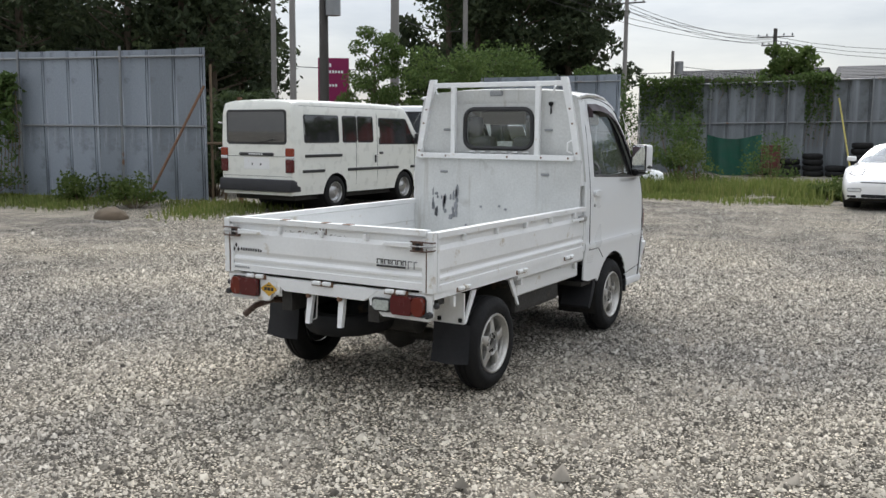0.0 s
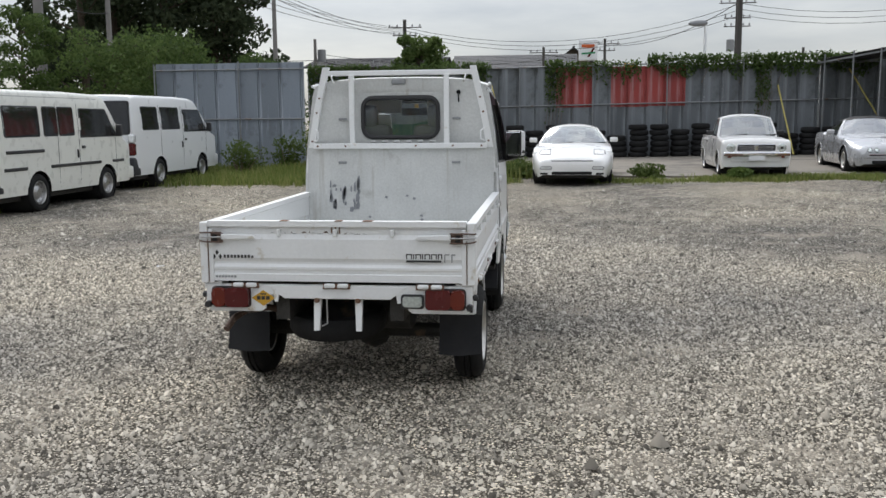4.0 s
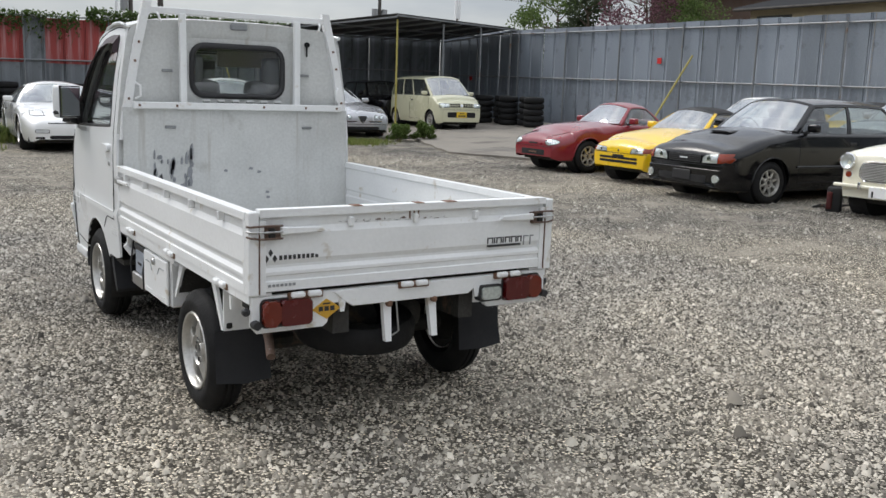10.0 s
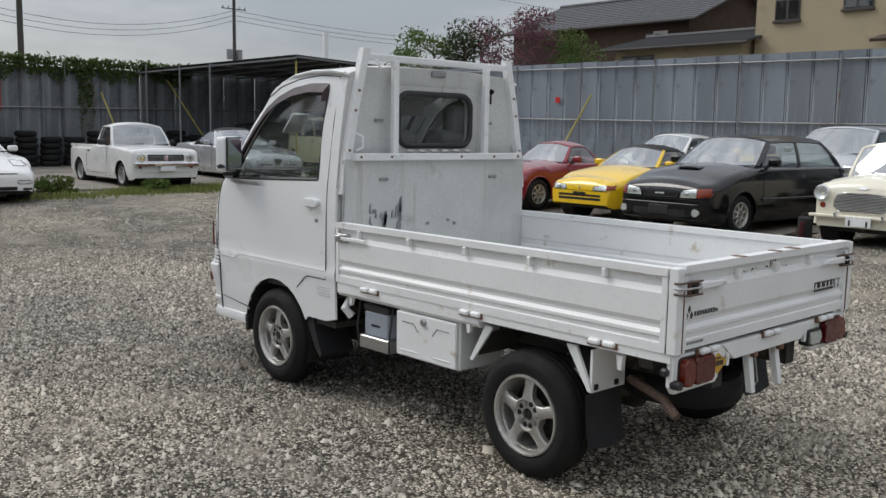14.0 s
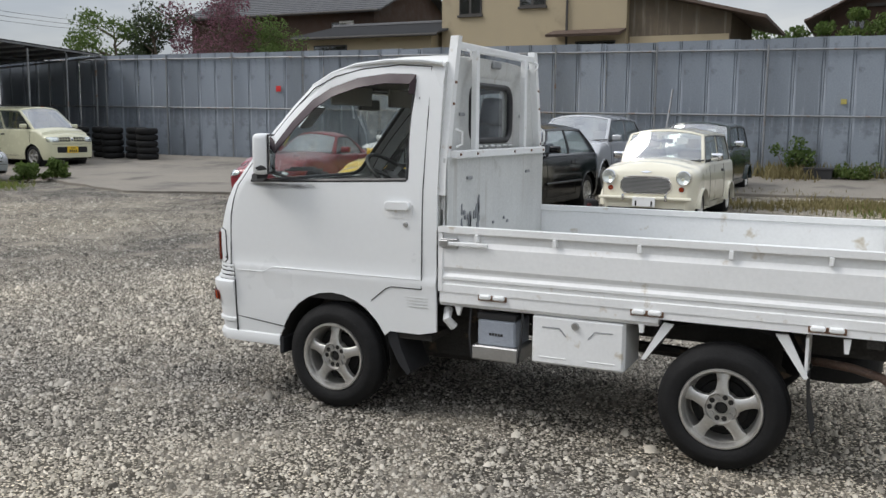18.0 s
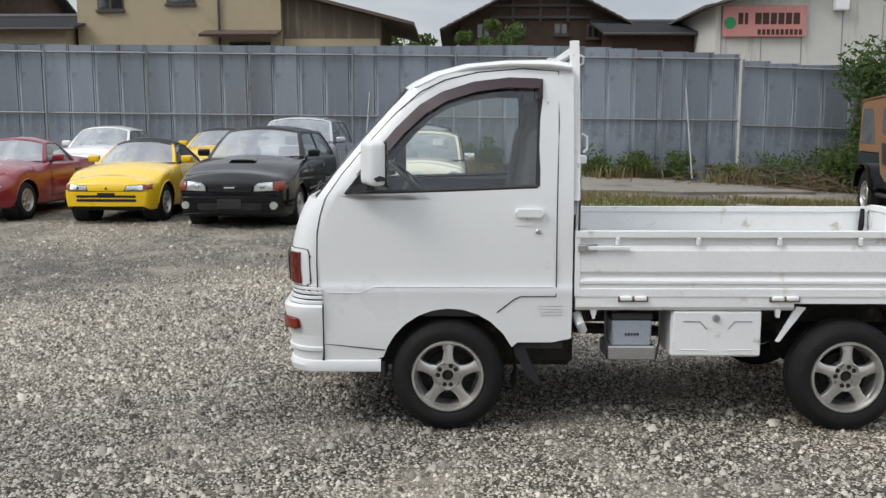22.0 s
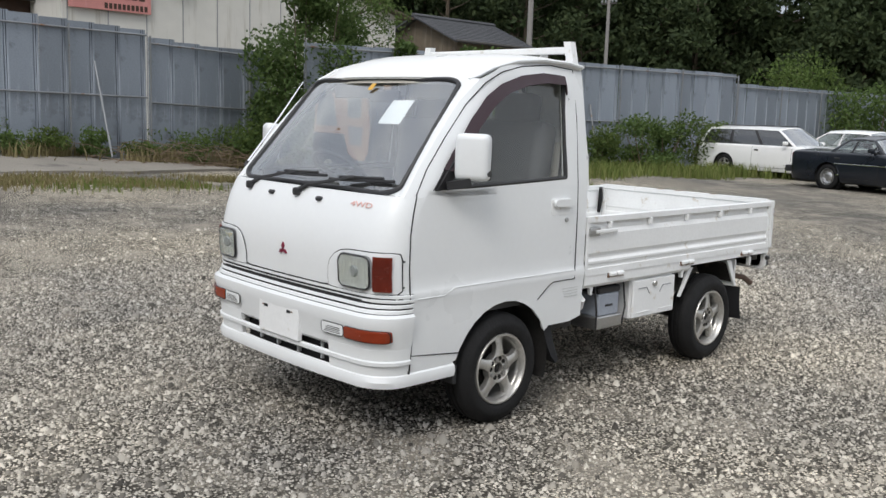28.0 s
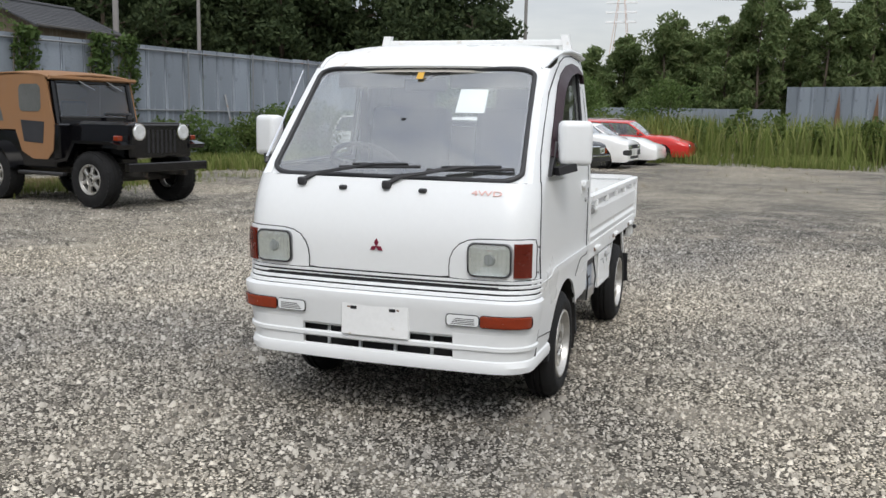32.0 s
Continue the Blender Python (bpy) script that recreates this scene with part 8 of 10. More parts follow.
    for k in range(9):
        part("lamp_rib", thicken(patch(s * 0.619, s * 0.680, 0.728 + 0.0145 * k, 0.729 + 0.0145 * k, 0.016, 6, 2), 0.003), "darkred_lens", hl)
    for z in (0.73, 0.84):
        part("lamp_screw", box(s * 0.694, s * 0.698, 1.575, 1.583, z - 0.004, z + 0.004), "seam", hl)
part("bonnet_gap", tube([(x, cab_front(x, 0.705 - 0.006 * (abs(x) < 0.3)) + 0.0008, 0.705 - 0.006 * (abs(x) < 0.3)) for x in np.linspace(-0.345, 0.345, 15)], 0.0035, 5), "seam", truck)
em = new("emblem")
em.parent = truck
for a in (90, 210, 330):
    c, n_ = math.cos(radians(a)), math.sin(radians(a))
    pts = [(0, 0), (0.5 * c - 0.29 * n_, 0.5 * n_ + 0.29 * c), (c, n_), (0.5 * c + 0.29 * n_, 0.5 * n_ - 0.29 * c)]
    part("emblem_lozenge", prism([(0.034 * p, 0.815 + 0.034 * q) for p, q in pts], "y", 1.705, 1.7165), "emblem_red", em)
text_mesh("4WD", 0.046, Matrix.Translation((-0.475, cab_front(0.475, 1.06) + 0.003, 1.06)) @ Matrix.Rotation(math.pi + 0.075, 4, "Z") @ Matrix.Rotation(radians(64.6), 4, "X") @ Matrix.Diagonal((1.3, 0.7, 1, 1)) @ Matrix.Shear("XZ", 4, (0, 0)), "decal_red", truck, "decal", 0.0015)
part("aerial", tube([(0.672, 1.49, 1.17), (0.662, 1.37, 1.32), (0.652, 1.25, 1.48), (0.646, 1.16, 1.60)], [0.006, 0.005, 0.004, 0.003], 6), "chrome", truck)
part("aerial_base", tube([(0.66, 1.505, 1.15), (0.664, 1.49, 1.175)], 0.012, 8), "black_plastic", truck)

# cab interior
part("dashboard", grid([[(x, y, z) for x in np.linspace(-0.62, 0.62, 9)] for y, z in ((1.555, 1.085), (1.45, 1.10), (1.32, 1.085), (1.27, 1.02), (1.29, 0.80))]), "dash", truck, smooth=60)
part("cab_floor", box(-0.64, 0.64, 0.42, 1.45, 0.55, 0.62), "dash", truck)
part("head_lining", grid([[(u * (xe - 0.02), ye + (yc - ye) * (1 - u * u), ze + (zc - ze) * (1 - abs(u) ** 4) - 0.03) for u in us] for ye, ze, xe, yc, zc in ROOF]), "headlining", truck)
for s in (-1, 1):
    seat = new("seat")
    seat.parent = truck
    part("seat_cushion", box(s * 0.31 - 0.24, s * 0.31 + 0.24, 0.52, 0.98, 0.80, 0.95, 0.05, seg=2), "seat", seat, smooth=60)
    bm = box(-0.23, 0.23, -0.07, 0.07, 0, 0.56, 0.05, seg=2)
    o = part("backrest", bm, "seat", seat, smooth=60)
    o.matrix_basis = pose(s * 0.31, 0.58, 0.88, 10)
    o = part("headrest", box(-0.13, 0.13, -0.05, 0.05, 0.50, 0.70, 0.04, seg=2), "seat", seat, smooth=60)
    o.matrix_basis = pose(s * 0.31, 0.57, 0.88, 8)
    part("sun_visor", box(s * 0.30 - 0.2, s * 0.30 + 0.2, 1.04, 1.06, 1.52, 1.62, 0.008), "headlining", truck)
    part("door_trim", box(s * 0.655, s * 0.665, 0.5, 1.40, 0.68, 1.13), "dash", truck)
    part("seat_belt", bar((s * 0.62, 0.47, 1.55), (s * 0.60, 0.50, 0.9), 0.045, 0.004), "black_plastic", truck)
part("rear_trim", box(-0.62, 0.62, 0.405, 0.415, 0.62, 1.33), "headlining", truck)
sw = new("steering_wheel")
sw.parent = truck
part("wheel_rim", lathe([(0.012 * math.cos(a), 0.185 + 0.012 * math.sin(a)) for a in (k * math.pi / 4 for k in range(8))], 28, closed=True, axis="z"), "black_plastic", sw, smooth=60)
part("wheel_boss", lathe([(-0.05, 0.05), (0.0, 0.05), (0.0, 0.0001)], 14, axis="z"), "black_plastic", sw)
for a in (20, 160, 270):
    part("wheel_spoke", bar((0.04 * math.cos(radians(a)), 0.04 * math.sin(radians(a)), -0.01), (0.18 * math.cos(radians(a)), 0.18 * math.sin(radians(a)), 0), 0.03, 0.012), "black_plastic", sw)
sw.matrix_basis = pose(0.30, 1.13, 1.125, 40)
part("steering_column", tube([(0.30, 1.14, 1.115), (0.30, 1.36, 0.86)], 0.035, 8), "black_plastic", truck)
part("rear_view_mirror", box(-0.11, 0.11, 1.11, 1.135, 1.50, 1.56, 0.012, seg=2), "black_plastic", truck)
part("notice_sheet", thicken(grid([[screen(u, v, -0.008) for u in (-0.40, -0.52, -0.63)] for v in (0.58, 0.70, 0.80)]), 0.001), "paper", truck, "white paper notice behind the windscreen")
part("inspection_tag", thicken(grid([[screen(u, v, -0.008) for u in (0.02, -0.04)] for v in (0.90, 0.965)]), 0.001), "yellow_sticker", truck, "small yellow inspection tag")
part("bed_strap", tube([(0.645, -1.56, 0.95), (0.64, -1.555, 0.86), (0.648, -1.55, 0.76)], [0.012, 0.018, 0.012], 6), "rubber", truck)

# ---- plants ----
def foliage(name, colours, rough=0.75):
    m = bpy.data.materials.new(name)
    m.use_nodes = True
    n, l = m.node_tree.nodes, m.node_tree.links
    b = n["Principled BSDF"]
    b.inputs["Roughness"].default_value = rough
    b.inputs["Specular IOR Level"].default_value = 0.25
    geo, ramp, co, no, mix = n.new("ShaderNodeNewGeometry"), n.new("ShaderNodeValToRGB"), n.new("ShaderNodeTexCoord"), n.new("ShaderNodeTexNoise"), n.new("ShaderNodeMix")
    while len(ramp.color_ramp.elements) < len(colours):
        ramp.color_ramp.elements.new(0.5)
    for k, (e, c) in enumerate(zip(ramp.color_ramp.elements, colours)):
        e.position, e.color = k / (len(colours) - 1), (*c, 1)
    no.inputs["Scale"].default_value, no.inputs["Detail"].default_value = 0.9, 3.0
    add = n.new("ShaderNodeMath")
    add.operation = "MULTIPLY_ADD"
    add.inputs[1].default_value, add.inputs[2].default_value = 0.55, 0.0
    l.new(geo.outputs["Random Per Island"], add.inputs[0])
    l.new(co.outputs["Object"], no.inputs["Vector"])
    add2 = n.new("ShaderNodeMath")
    add2.operation = "MULTIPLY_ADD"
    add2.inputs[1].default_value = 0.5
    l.new(no.outputs["Fac"], add2.inputs[0])
    l.new(add.outputs[0], add2.inputs[2])
    l.new(add2.outputs[0], ramp.inputs["Fac"])
    l.new(ramp.outputs["Color"], b.inputs["Base Color"])
    trans = n.new("ShaderNodeBsdfTranslucent")
    l.new(ramp.outputs["Color"], trans.inputs["Color"])
    ms = n.new("ShaderNodeMixShader")
    ms.inputs["Fac"].default_value = 0.38
    l.new(b.outputs[0], ms.inputs[1])
    l.new(trans.outputs[0], ms.inputs[2])
    l.new(ms.outputs[0], n["Material Output"].inputs["Surface"])
    return m


M["leaf_dark"] = foliage("dark_conifer_leaves", [(0.026, 0.038, 0.022), (0.048, 0.066, 0.034), (0.090, 0.112, 0.056)])
M["leaf_forest"] = foliage("forest_leaves", [(0.026, 0.041, 0.020), (0.048, 0.071, 0.030), (0.090, 0.115, 0.048)])
M["leaf_mid"] = foliage("broad_leaves", [(0.046, 0.078, 0.025), (0.092, 0.144, 0.041), (0.172, 0.224, 0.075)])
M["leaf_bright"] = foliage("bright_leaves", [(0.05, 0.085, 0.02), (0.09, 0.14, 0.035), (0.17, 0.22, 0.07)])
M["leaf_bamboo"] = foliage("bamboo_leaves", [(0.070, 0.105, 0.042), (0.130, 0.180, 0.068), (0.22, 0.25, 0.11)])
M["leaf_ivy"] = foliage("ivy_leaves", [(0.036, 0.064, 0.020), (0.072, 0.118, 0.034), (0.135, 0.185, 0.062)])
M["leaf_pink"] = foliage("pink_blossom", [(0.05, 0.055, 0.03), (0.16, 0.08, 0.10), (0.30, 0.14, 0.19)])
M["grass_green"] = foliage("verge_grass", [(0.085, 0.12, 0.028), (0.15, 0.19, 0.05), (0.28, 0.27, 0.11)], 0.85)
M["grass_dry"] = foliage("dry_grass", [(0.13, 0.11, 0.05), (0.22, 0.19, 0.09), (0.33, 0.28, 0.16)], 0.9)
M["weed"] = foliage("weed_leaves", [(0.045, 0.075, 0.018), (0.085, 0.125, 0.032), (0.15, 0.18, 0.06)])
M["bark"] = material("tree_bark", (0.09, 0.07, 0.05), 0.95, vary=0.3, scale=8, bump=0.3)
M["twig"] = material("dry_twigs", (0.16, 0.115, 0.075), 0.95, vary=0.25, bump=0.1)
RNG = np.random.default_rng(5)


def quad_mesh(name, centres, size, mat, parent=None, stretch=1.0, lean=None, squash=1.0):
    """Many small leaf blades, each its own bent quad of two triangles, as one mesh. centres: n x 3."""
    n = len(centres)
    a = RNG.normal(size=(n, 3))
    a[:, 2] *= squash
    if lean is not None:
        a = a * 0.55 + np.asarray(lean)
    a /= np.linalg.norm(a, axis=1)[:, None]
    b = np.cross(a, RNG.normal(size=(n, 3)))
    b /= np.linalg.norm(b, axis=1)[:, None] + 1e-9
    s = size * RNG.uniform(0.55, 1.3, n)[:, None]
    a, b = a * s * stretch, b * s * 0.5
    c = np.cross(a, b)
    c *= (0.18 * s / (np.linalg.norm(c, axis=1)[:, None] + 1e-9))
    v = np.stack([centres - a, centres + b + c, centres + a, centres - b + c], 1).reshape(-1, 3)
    f = np.arange(4 * n).reshape(-1, 4)
    me = bpy.data.meshes.new(name)
    me.from_pydata(v.tolist(), [], f.tolist())
    me.materials.append(M[mat])
    ob = new(name, me)
    if parent is not None:
        ob.parent = parent
    return ob


def cloud(n, centre, radii, shell=0.55):
    d = RNG.normal(size=(n, 3))
    d /= np.linalg.norm(d, axis=1)[:, None]
    r = shell + (1 - shell) * RNG.random(n) ** 0.6
    return np.asarray(centre) + d * np.asarray(radii) * r[:, None]


def tree(name, x, y, h, spread, mat, label, leaf=0.3, clumps=26, per=70, trunk=0.18, low=0.3, taper=0.5, z=0.0, group="", stretch=1.0, kind_="tree"):
    """A tree: tapered trunk, limbs out to each leafy clump, and a crown of leaf blades with gaps. taper: how far the crown narrows to its top."""
    root = thing(name, pose(x, y, z), label, kind_, group=group)
    top = h * 0.88
    bm = tube([(0, 0, -0.2), (RNG.uniform(-0.1, 0.1), 0, h * 0.3), (RNG.uniform(-0.2, 0.2), RNG.uniform(-0.2, 0.2), h * 0.6), (0, 0, top)], [trunk, trunk * 0.8, trunk * 0.5, trunk * 0.12], 8)
    part("trunk", bm, "bark", root)
    bm = bmesh.new()
    pts = []
    for k in range(clumps):
        f = low + (1 - low) * ((k + RNG.random()) / clumps)
        wide = spread * (1 - taper * ((f - low) / (1 - low)) ** 1.3) * (0.35 + 0.65 * math.sqrt(min(1.0, (f - low) / 0.25 + 0.25)))
        a, r = RNG.uniform(0, 2 * math.pi), wide * RNG.uniform(0.35, 0.95)
        c = (r * math.cos(a), r * math.sin(a), f * h * 0.97)
        base = (0, 0, max(0.15 * h, c[2] - 0.35 * r - 0.2))
        tube([base, ((base[0] + c[0]) / 2, (base[1] + c[1]) / 2, (base[2] + c[2]) / 2 - 0.05 * r), c], [trunk * 0.28, trunk * 0.18, trunk * 0.06], 5, bm)
        cr = spread * RNG.uniform(0.22, 0.42)
        pts.append(cloud(int(per * 2.25), c, (cr, cr, cr * RNG.uniform(0.55, 0.85)), 0.3))
    tagged(part("brushwood", bm, "bark", root), kind="stuff")
    quad_mesh("crown", np.concatenate(pts), leaf * 0.55, mat, root, stretch)
    return root


def shrub(name, x, y, h, spread, mat, label, leaf=0.08, n=700, z=None, kind_="shrub", stretch=1.0, group=""):
    z = rise(x, y) if z is None else z
    root = thing(name, pose(x, y, z), label, kind_, group=group)
    bm = bmesh.new()
    pts = []
    for k in range(11):
        a, r, t = RNG.uniform(0, 6.28), spread * RNG.uniform(0.1, 0.8), h * RNG.uniform(0.22, 0.9)
        c = (r * math.cos(a), r * math.sin(a), t)
        tube([(r * 0.15 * math.cos(a), r * 0.15 * math.sin(a), -0.03), (c[0] * 0.6, c[1] * 0.6, t * 0.5), c], [0.012 * h + 0.004, 0.008 * h + 0.003, 0.003], 5, bm)
        cr = spread * RNG.uniform(0.3, 0.5)
        pts.append(cloud(n // 11, c, (cr, cr, min(cr, t * 0.55)), 0.25))
    tagged(part("brushwood", bm, "twig", root), kind="stuff")
    p = np.concatenate(pts)
    p[:, 2] = np.maximum(p[:, 2], 0.02)
    quad_mesh("leaves", p, leaf, mat, root, stretch)
    return root


def blades(name, n, region, h, mat, label, width=0.012, h_var=0.5, clump=0.0, keep=None):
    """Grass: thin upright blades over a region given as a function of two random shares that returns x, y arrays."""
    u, v = RNG.random(n), RNG.random(n)
    x, y = region(u, v)
    x, y = x + RNG.normal(0, 0.3, n), y + RNG.normal(0, 0.3, n)
    if clump:
        sel = np.array([noise.noise((float(a) * clump, float(b) * clump, 4.0)) for a, b in zip(x, y)]) > RNG.uniform(-0.35, 0.25, len(x))
        x, y = x[sel], y[sel]
    n = len(x)
    z = (0.010 * np.maximum(0, x - 4) + 0.027 * np.maximum(0, x - 9.5)) * np.clip((y + 8) / 6, 0, 1) + 0.007 * np.maximum(0, y - 5)
    hh = h * RNG.uniform(1 - h_var, 1 + h_var, n)
    ang, lean = RNG.uniform(0, 6.28, n), hh * RNG.uniform(0.1, 0.6, n)
    dx, dy = np.cos(ang), np.sin(ang)
    w = width * RNG.uniform(0.6, 1.5, n)
    base = np.stack([x, y, z - 0.02], 1)
    side = np.stack([-dy * w, dx * w, np.zeros(n)], 1)
    mid = base + np.stack([dx * lean * 0.3, dy * lean * 0.3, hh * 0.6], 1)
    tip = base + np.stack([dx * lean, dy * lean, hh], 1)
    v_ = np.stack([base - side, base + side, mid + side * 0.8, mid - side * 0.8, tip], 1).reshape(-1, 3)
    i = 5 * np.arange(n)[:, None]
    faces = (i + np.array([[0, 1, 2, 3]])).tolist() + (i + np.array([[3, 2, 4]])).tolist()
    me = bpy.data.meshes.new(name)
    me.from_pydata(v_.tolist(), [], faces)
    me.materials.append(M[mat])
    return tagged(new(name, me), label, "grass", kind="stuff")


def rect(x0, x1, y0, y1):
    return lambda u, v: (x0 + (x1 - x0) * u, y0 + (y1 - y0) * v)


def strip(a, b, w):
    """A ragged band of half-width w from a to b."""
    d = np.subtract(b, a)
    n_ = np.array([-d[1], d[0]]) / np.hypot(*d)

    def f(u, v):
        k = (v * 2 - 1)
        k = np.sign(k) * np.abs(k) ** 1.5 * w * (1 + 0.35 * np.sin(u * 23) + 0.2 * np.sin(u * 61))
        return a[0] + d[0] * u + n_[0] * k, a[1] + d[1] * u + n_[1] * k
    return f


# ---- crushed stone: loose stones over the yard round the truck ----
def stones(name, n, region, size, label):
    """Loose angular stones, each a bent six-faced lump, as one mesh."""
    x, y = region(RNG.random(n), RNG.random(n))
    n = len(x)
    base = np.array([(1, 0, -0.7), (0, 1, -0.7), (-1, 0, -0.7), (0, -1, -0.7), (0.42, 0.3, 0.8), (-0.4, -0.3, 0.8)], float)
    f = np.array([(0, 1, 4), (1, 2, 5), (1, 5, 4), (2, 3, 5), (3, 0, 4), (3, 4, 5)])
    s = size * np.exp(RNG.normal(0, 0.33, n))
    v = base[None] * (s[:, None, None] * RNG.uniform(0.7, 1.3, (n, 6, 1))) + RNG.normal(0, 0.16, (n, 6, 3)) * s[:, None, None]
    v[:, :, 2] *= 0.72
    a = RNG.uniform(0, 6.28, n)
    ca, sa = np.cos(a)[:, None], np.sin(a)[:, None]
    vx, vy = v[:, :, 0] * ca - v[:, :, 1] * sa, v[:, :, 0] * sa + v[:, :, 1] * ca
    z = np.array([ground_height(float(p), float(q)) for p, q in zip(x, y)])
    v = np.stack([vx + x[:, None], vy + y[:, None], v[:, :, 2] + (z + s * RNG.uniform(0.05, 0.75, n))[:, None]], 2).reshape(-1, 3)
    faces = (6 * np.arange(n)[:, None, None] + f[None]).reshape(-1, 3)
    me = bpy.data.meshes.new(name)
    me.vertices.add(len(v))
    me.vertices.foreach_set("co", v.ravel())
    me.loops.add(faces.size)
    me.loops.foreach_set("vertex_index", faces.ravel().astype(np.int32))
    me.polygons.add(len(faces))
    me.polygons.foreach_set("loop_start", np.arange(0, faces.size, 3, dtype=np.int32))
    me.polygons.foreach_set("loop_total", np.full(len(faces), 3, dtype=np.int32))
    me.update(calc_edges=True)
    me.materials.append(M["stone"])
    return tagged(new(name, me), label, "gravel", kind="stuff")


def stone_material():
    m = bpy.data.materials.new("crushed_stone")
    m.use_nodes = True
    n, l = m.node_tree.nodes, m.node_tree.links
    b = n["Principled BSDF"]
    b.inputs["Roughness"].default_value, b.inputs["Specular IOR Level"].default_value = 0.9, 0.3
    geo, ramp, co, no, mul, big, patch_ = (n.new("ShaderNodeNewGeometry"), n.new("ShaderNodeValToRGB"), n.new("ShaderNodeTexCoord"), n.new("ShaderNodeTexNoise"),
                                           n.new("ShaderNodeMix"), n.new("ShaderNodeTexNoise"), n.new("ShaderNodeValToRGB"))
    stops = [(0.0, (0.07, 0.066, 0.061)), (0.24, (0.21, 0.199, 0.182)), (0.55, (0.42, 0.40, 0.365)), (0.85, (0.62, 0.595, 0.55)), (1.0, (0.80, 0.77, 0.72))]
    while len(ramp.color_ramp.elements) < len(stops):
        ramp.color_ramp.elements.new(0.5)
    for e, (p, c) in zip(ramp.color_ramp.elements, stops):
        e.position, e.color = p, (*c, 1)
    l.new(geo.outputs["Random Per Island"], ramp.inputs["Fac"])
    no.inputs["Scale"].default_value, no.inputs["Detail"].default_value = 120.0, 4.0
    big.inputs["Scale"].default_value, big.inputs["Detail"].default_value = 0.28, 4.0
    l.new(co.outputs["Object"], no.inputs["Vector"])
    l.new(co.outputs["Object"], big.inputs["Vector"])
    patch_.color_ramp.elements[0].position, patch_.color_ramp.elements[0].color = 0.36, (0.62, 0.615, 0.605, 1)
    patch_.color_ramp.elements[1].position, patch_.color_ramp.elements[1].color = 0.64, (1.10, 1.045, 0.94, 1)
    l.new(big.outputs["Fac"], patch_.inputs["Fac"])
    mul.data_type, mul.blend_type = "RGBA", "MULTIPLY"
    mul.inputs["Factor"].default_value = 1.0
    l.new(ramp.outputs["Color"], mul.inputs["A"])
    l.new(patch_.outputs["Color"], mul.inputs["B"])
    l.new(mul.outputs["Result"], b.inputs["Base Color"])
    bp = n.new("ShaderNodeBump")
    bp.inputs["Strength"].default_value, bp.inputs["Distance"].default_value = 0.5, 0.004
    l.new(no.outputs["Fac"], bp.inputs["Height"])
    l.new(bp.outputs["Normal"], b.inputs["Normal"])
    return m


M["stone"] = stone_material()


def yard_ring(u, v):
    """Denser along the ring walked round the truck."""
    a = 2 * math.pi * u
    r = np.abs(0.5 + 4.3 * np.sqrt(v) + RNG.normal(0, 0.45, len(v)))
    return r * np.cos(a) * 0.95 - 0.3, r * np.sin(a) * 1.15


stones("loose_gravel", 165000, yard_ring, 0.0077, "loose angular grey crushed stone")
stones("loose_gravel_outer", 44000, rect(-9, 9, -9, 12), 0.0105, "loose angular grey crushed stone")
stones("coarse_stones", 1500, rect(-6, 6, -7, 8), 0.014, "scattered larger pale stones")
for x, y, s in ((2.36, -2.55, 0.034), (-3.4, 4.1, 0.032), (-0.6, 5.0, 0.030), (4.0, -1.2, 0.032)):
    bm = bmesh.new()
    bmesh.ops.create_icosphere(bm, subdivisions=2, radius=s)
    for vv in bm.verts:
        vv.co = Vector((vv.co.x * 1.3, vv.co.y, vv.co.z * 0.6)) * (1 + 0.35 * noise.noise(vv.co * 22))
    o = part("rock", bm, "stone")
    o.location = (x, y, s * 0.25)
    tagged(o, "dark grey loose rock lying on the gravel", "rock")
rub = part("litter_scrap", thicken(grid([[(0, 0, 0.004), (0.07, 0.01, 0.012)], [(0.0, 0.03, 0.01), (0.08, 0.04, 0.006)]]), 0.003), "paper")
rub.matrix_basis = pose(-2.9, 2.65, 0.015, 0, 0, 20)
tagged(rub, "small scrap of white litter on the gravel", "litter")

# ---- verges and weeds ----
blades("verge_grass_west", 22000, rect(-25, -8.2, 5.1, 7.7), 0.11, "grass_green", "ragged green grass verge along the hoarding", 0.012, clump=0.35)
blades("verge_grass_vans", 15000, rect(-12, -3.8, 13.2, 19.0), 0.20, "grass_green", "long grass behind and beside the vans", 0.012)
blades("verge_grass_north", 26000, strip((-6.5, 14.4), (8.6, 15.0), 0.6), 0.10, "grass_green", "thin strip of grass where gravel meets concrete", 0.011, clump=0.5)
blades("verge_grass_bank", 14000, rect(-6, 1.0, 15.0, 18.5), 0.28, "grass_green", "tall grass and weeds before the old hoarding", 0.013, clump=0.5)
blades("verge_grass_east", 20000, strip((12.4, 1.0), (10.6, -11.0), 0.9), 0.10, "grass_dry", "dry grass strip beside the slab", 0.010, clump=0.6)
blades("verge_grass_east_green", 5000, strip((11.2, -1.5), (9.4, -12.0), 0.7), 0.12, "grass_green", "short green grass beside the slab", 0.010, clump=0.6)
blades("meadow_south", 30000, rect(-26, 6, -50, -27), 1.25, "grass_green", "tall weedy meadow at the end of the yard", 0.03, clump=0.25)
blades("meadow_south_edge", 9000, rect(-20, 3, -27.5, -25.0), 0.35, "grass_green", "low grass where the gravel ends", 0.014, clump=0.5)
blades("verge_grass_south_east", 20000, strip((13.0, -11.0), (9.6, -22.5), 1.4), 0.30, "grass_green", "tall grass along the hoarding", 0.014, clump=0.4)
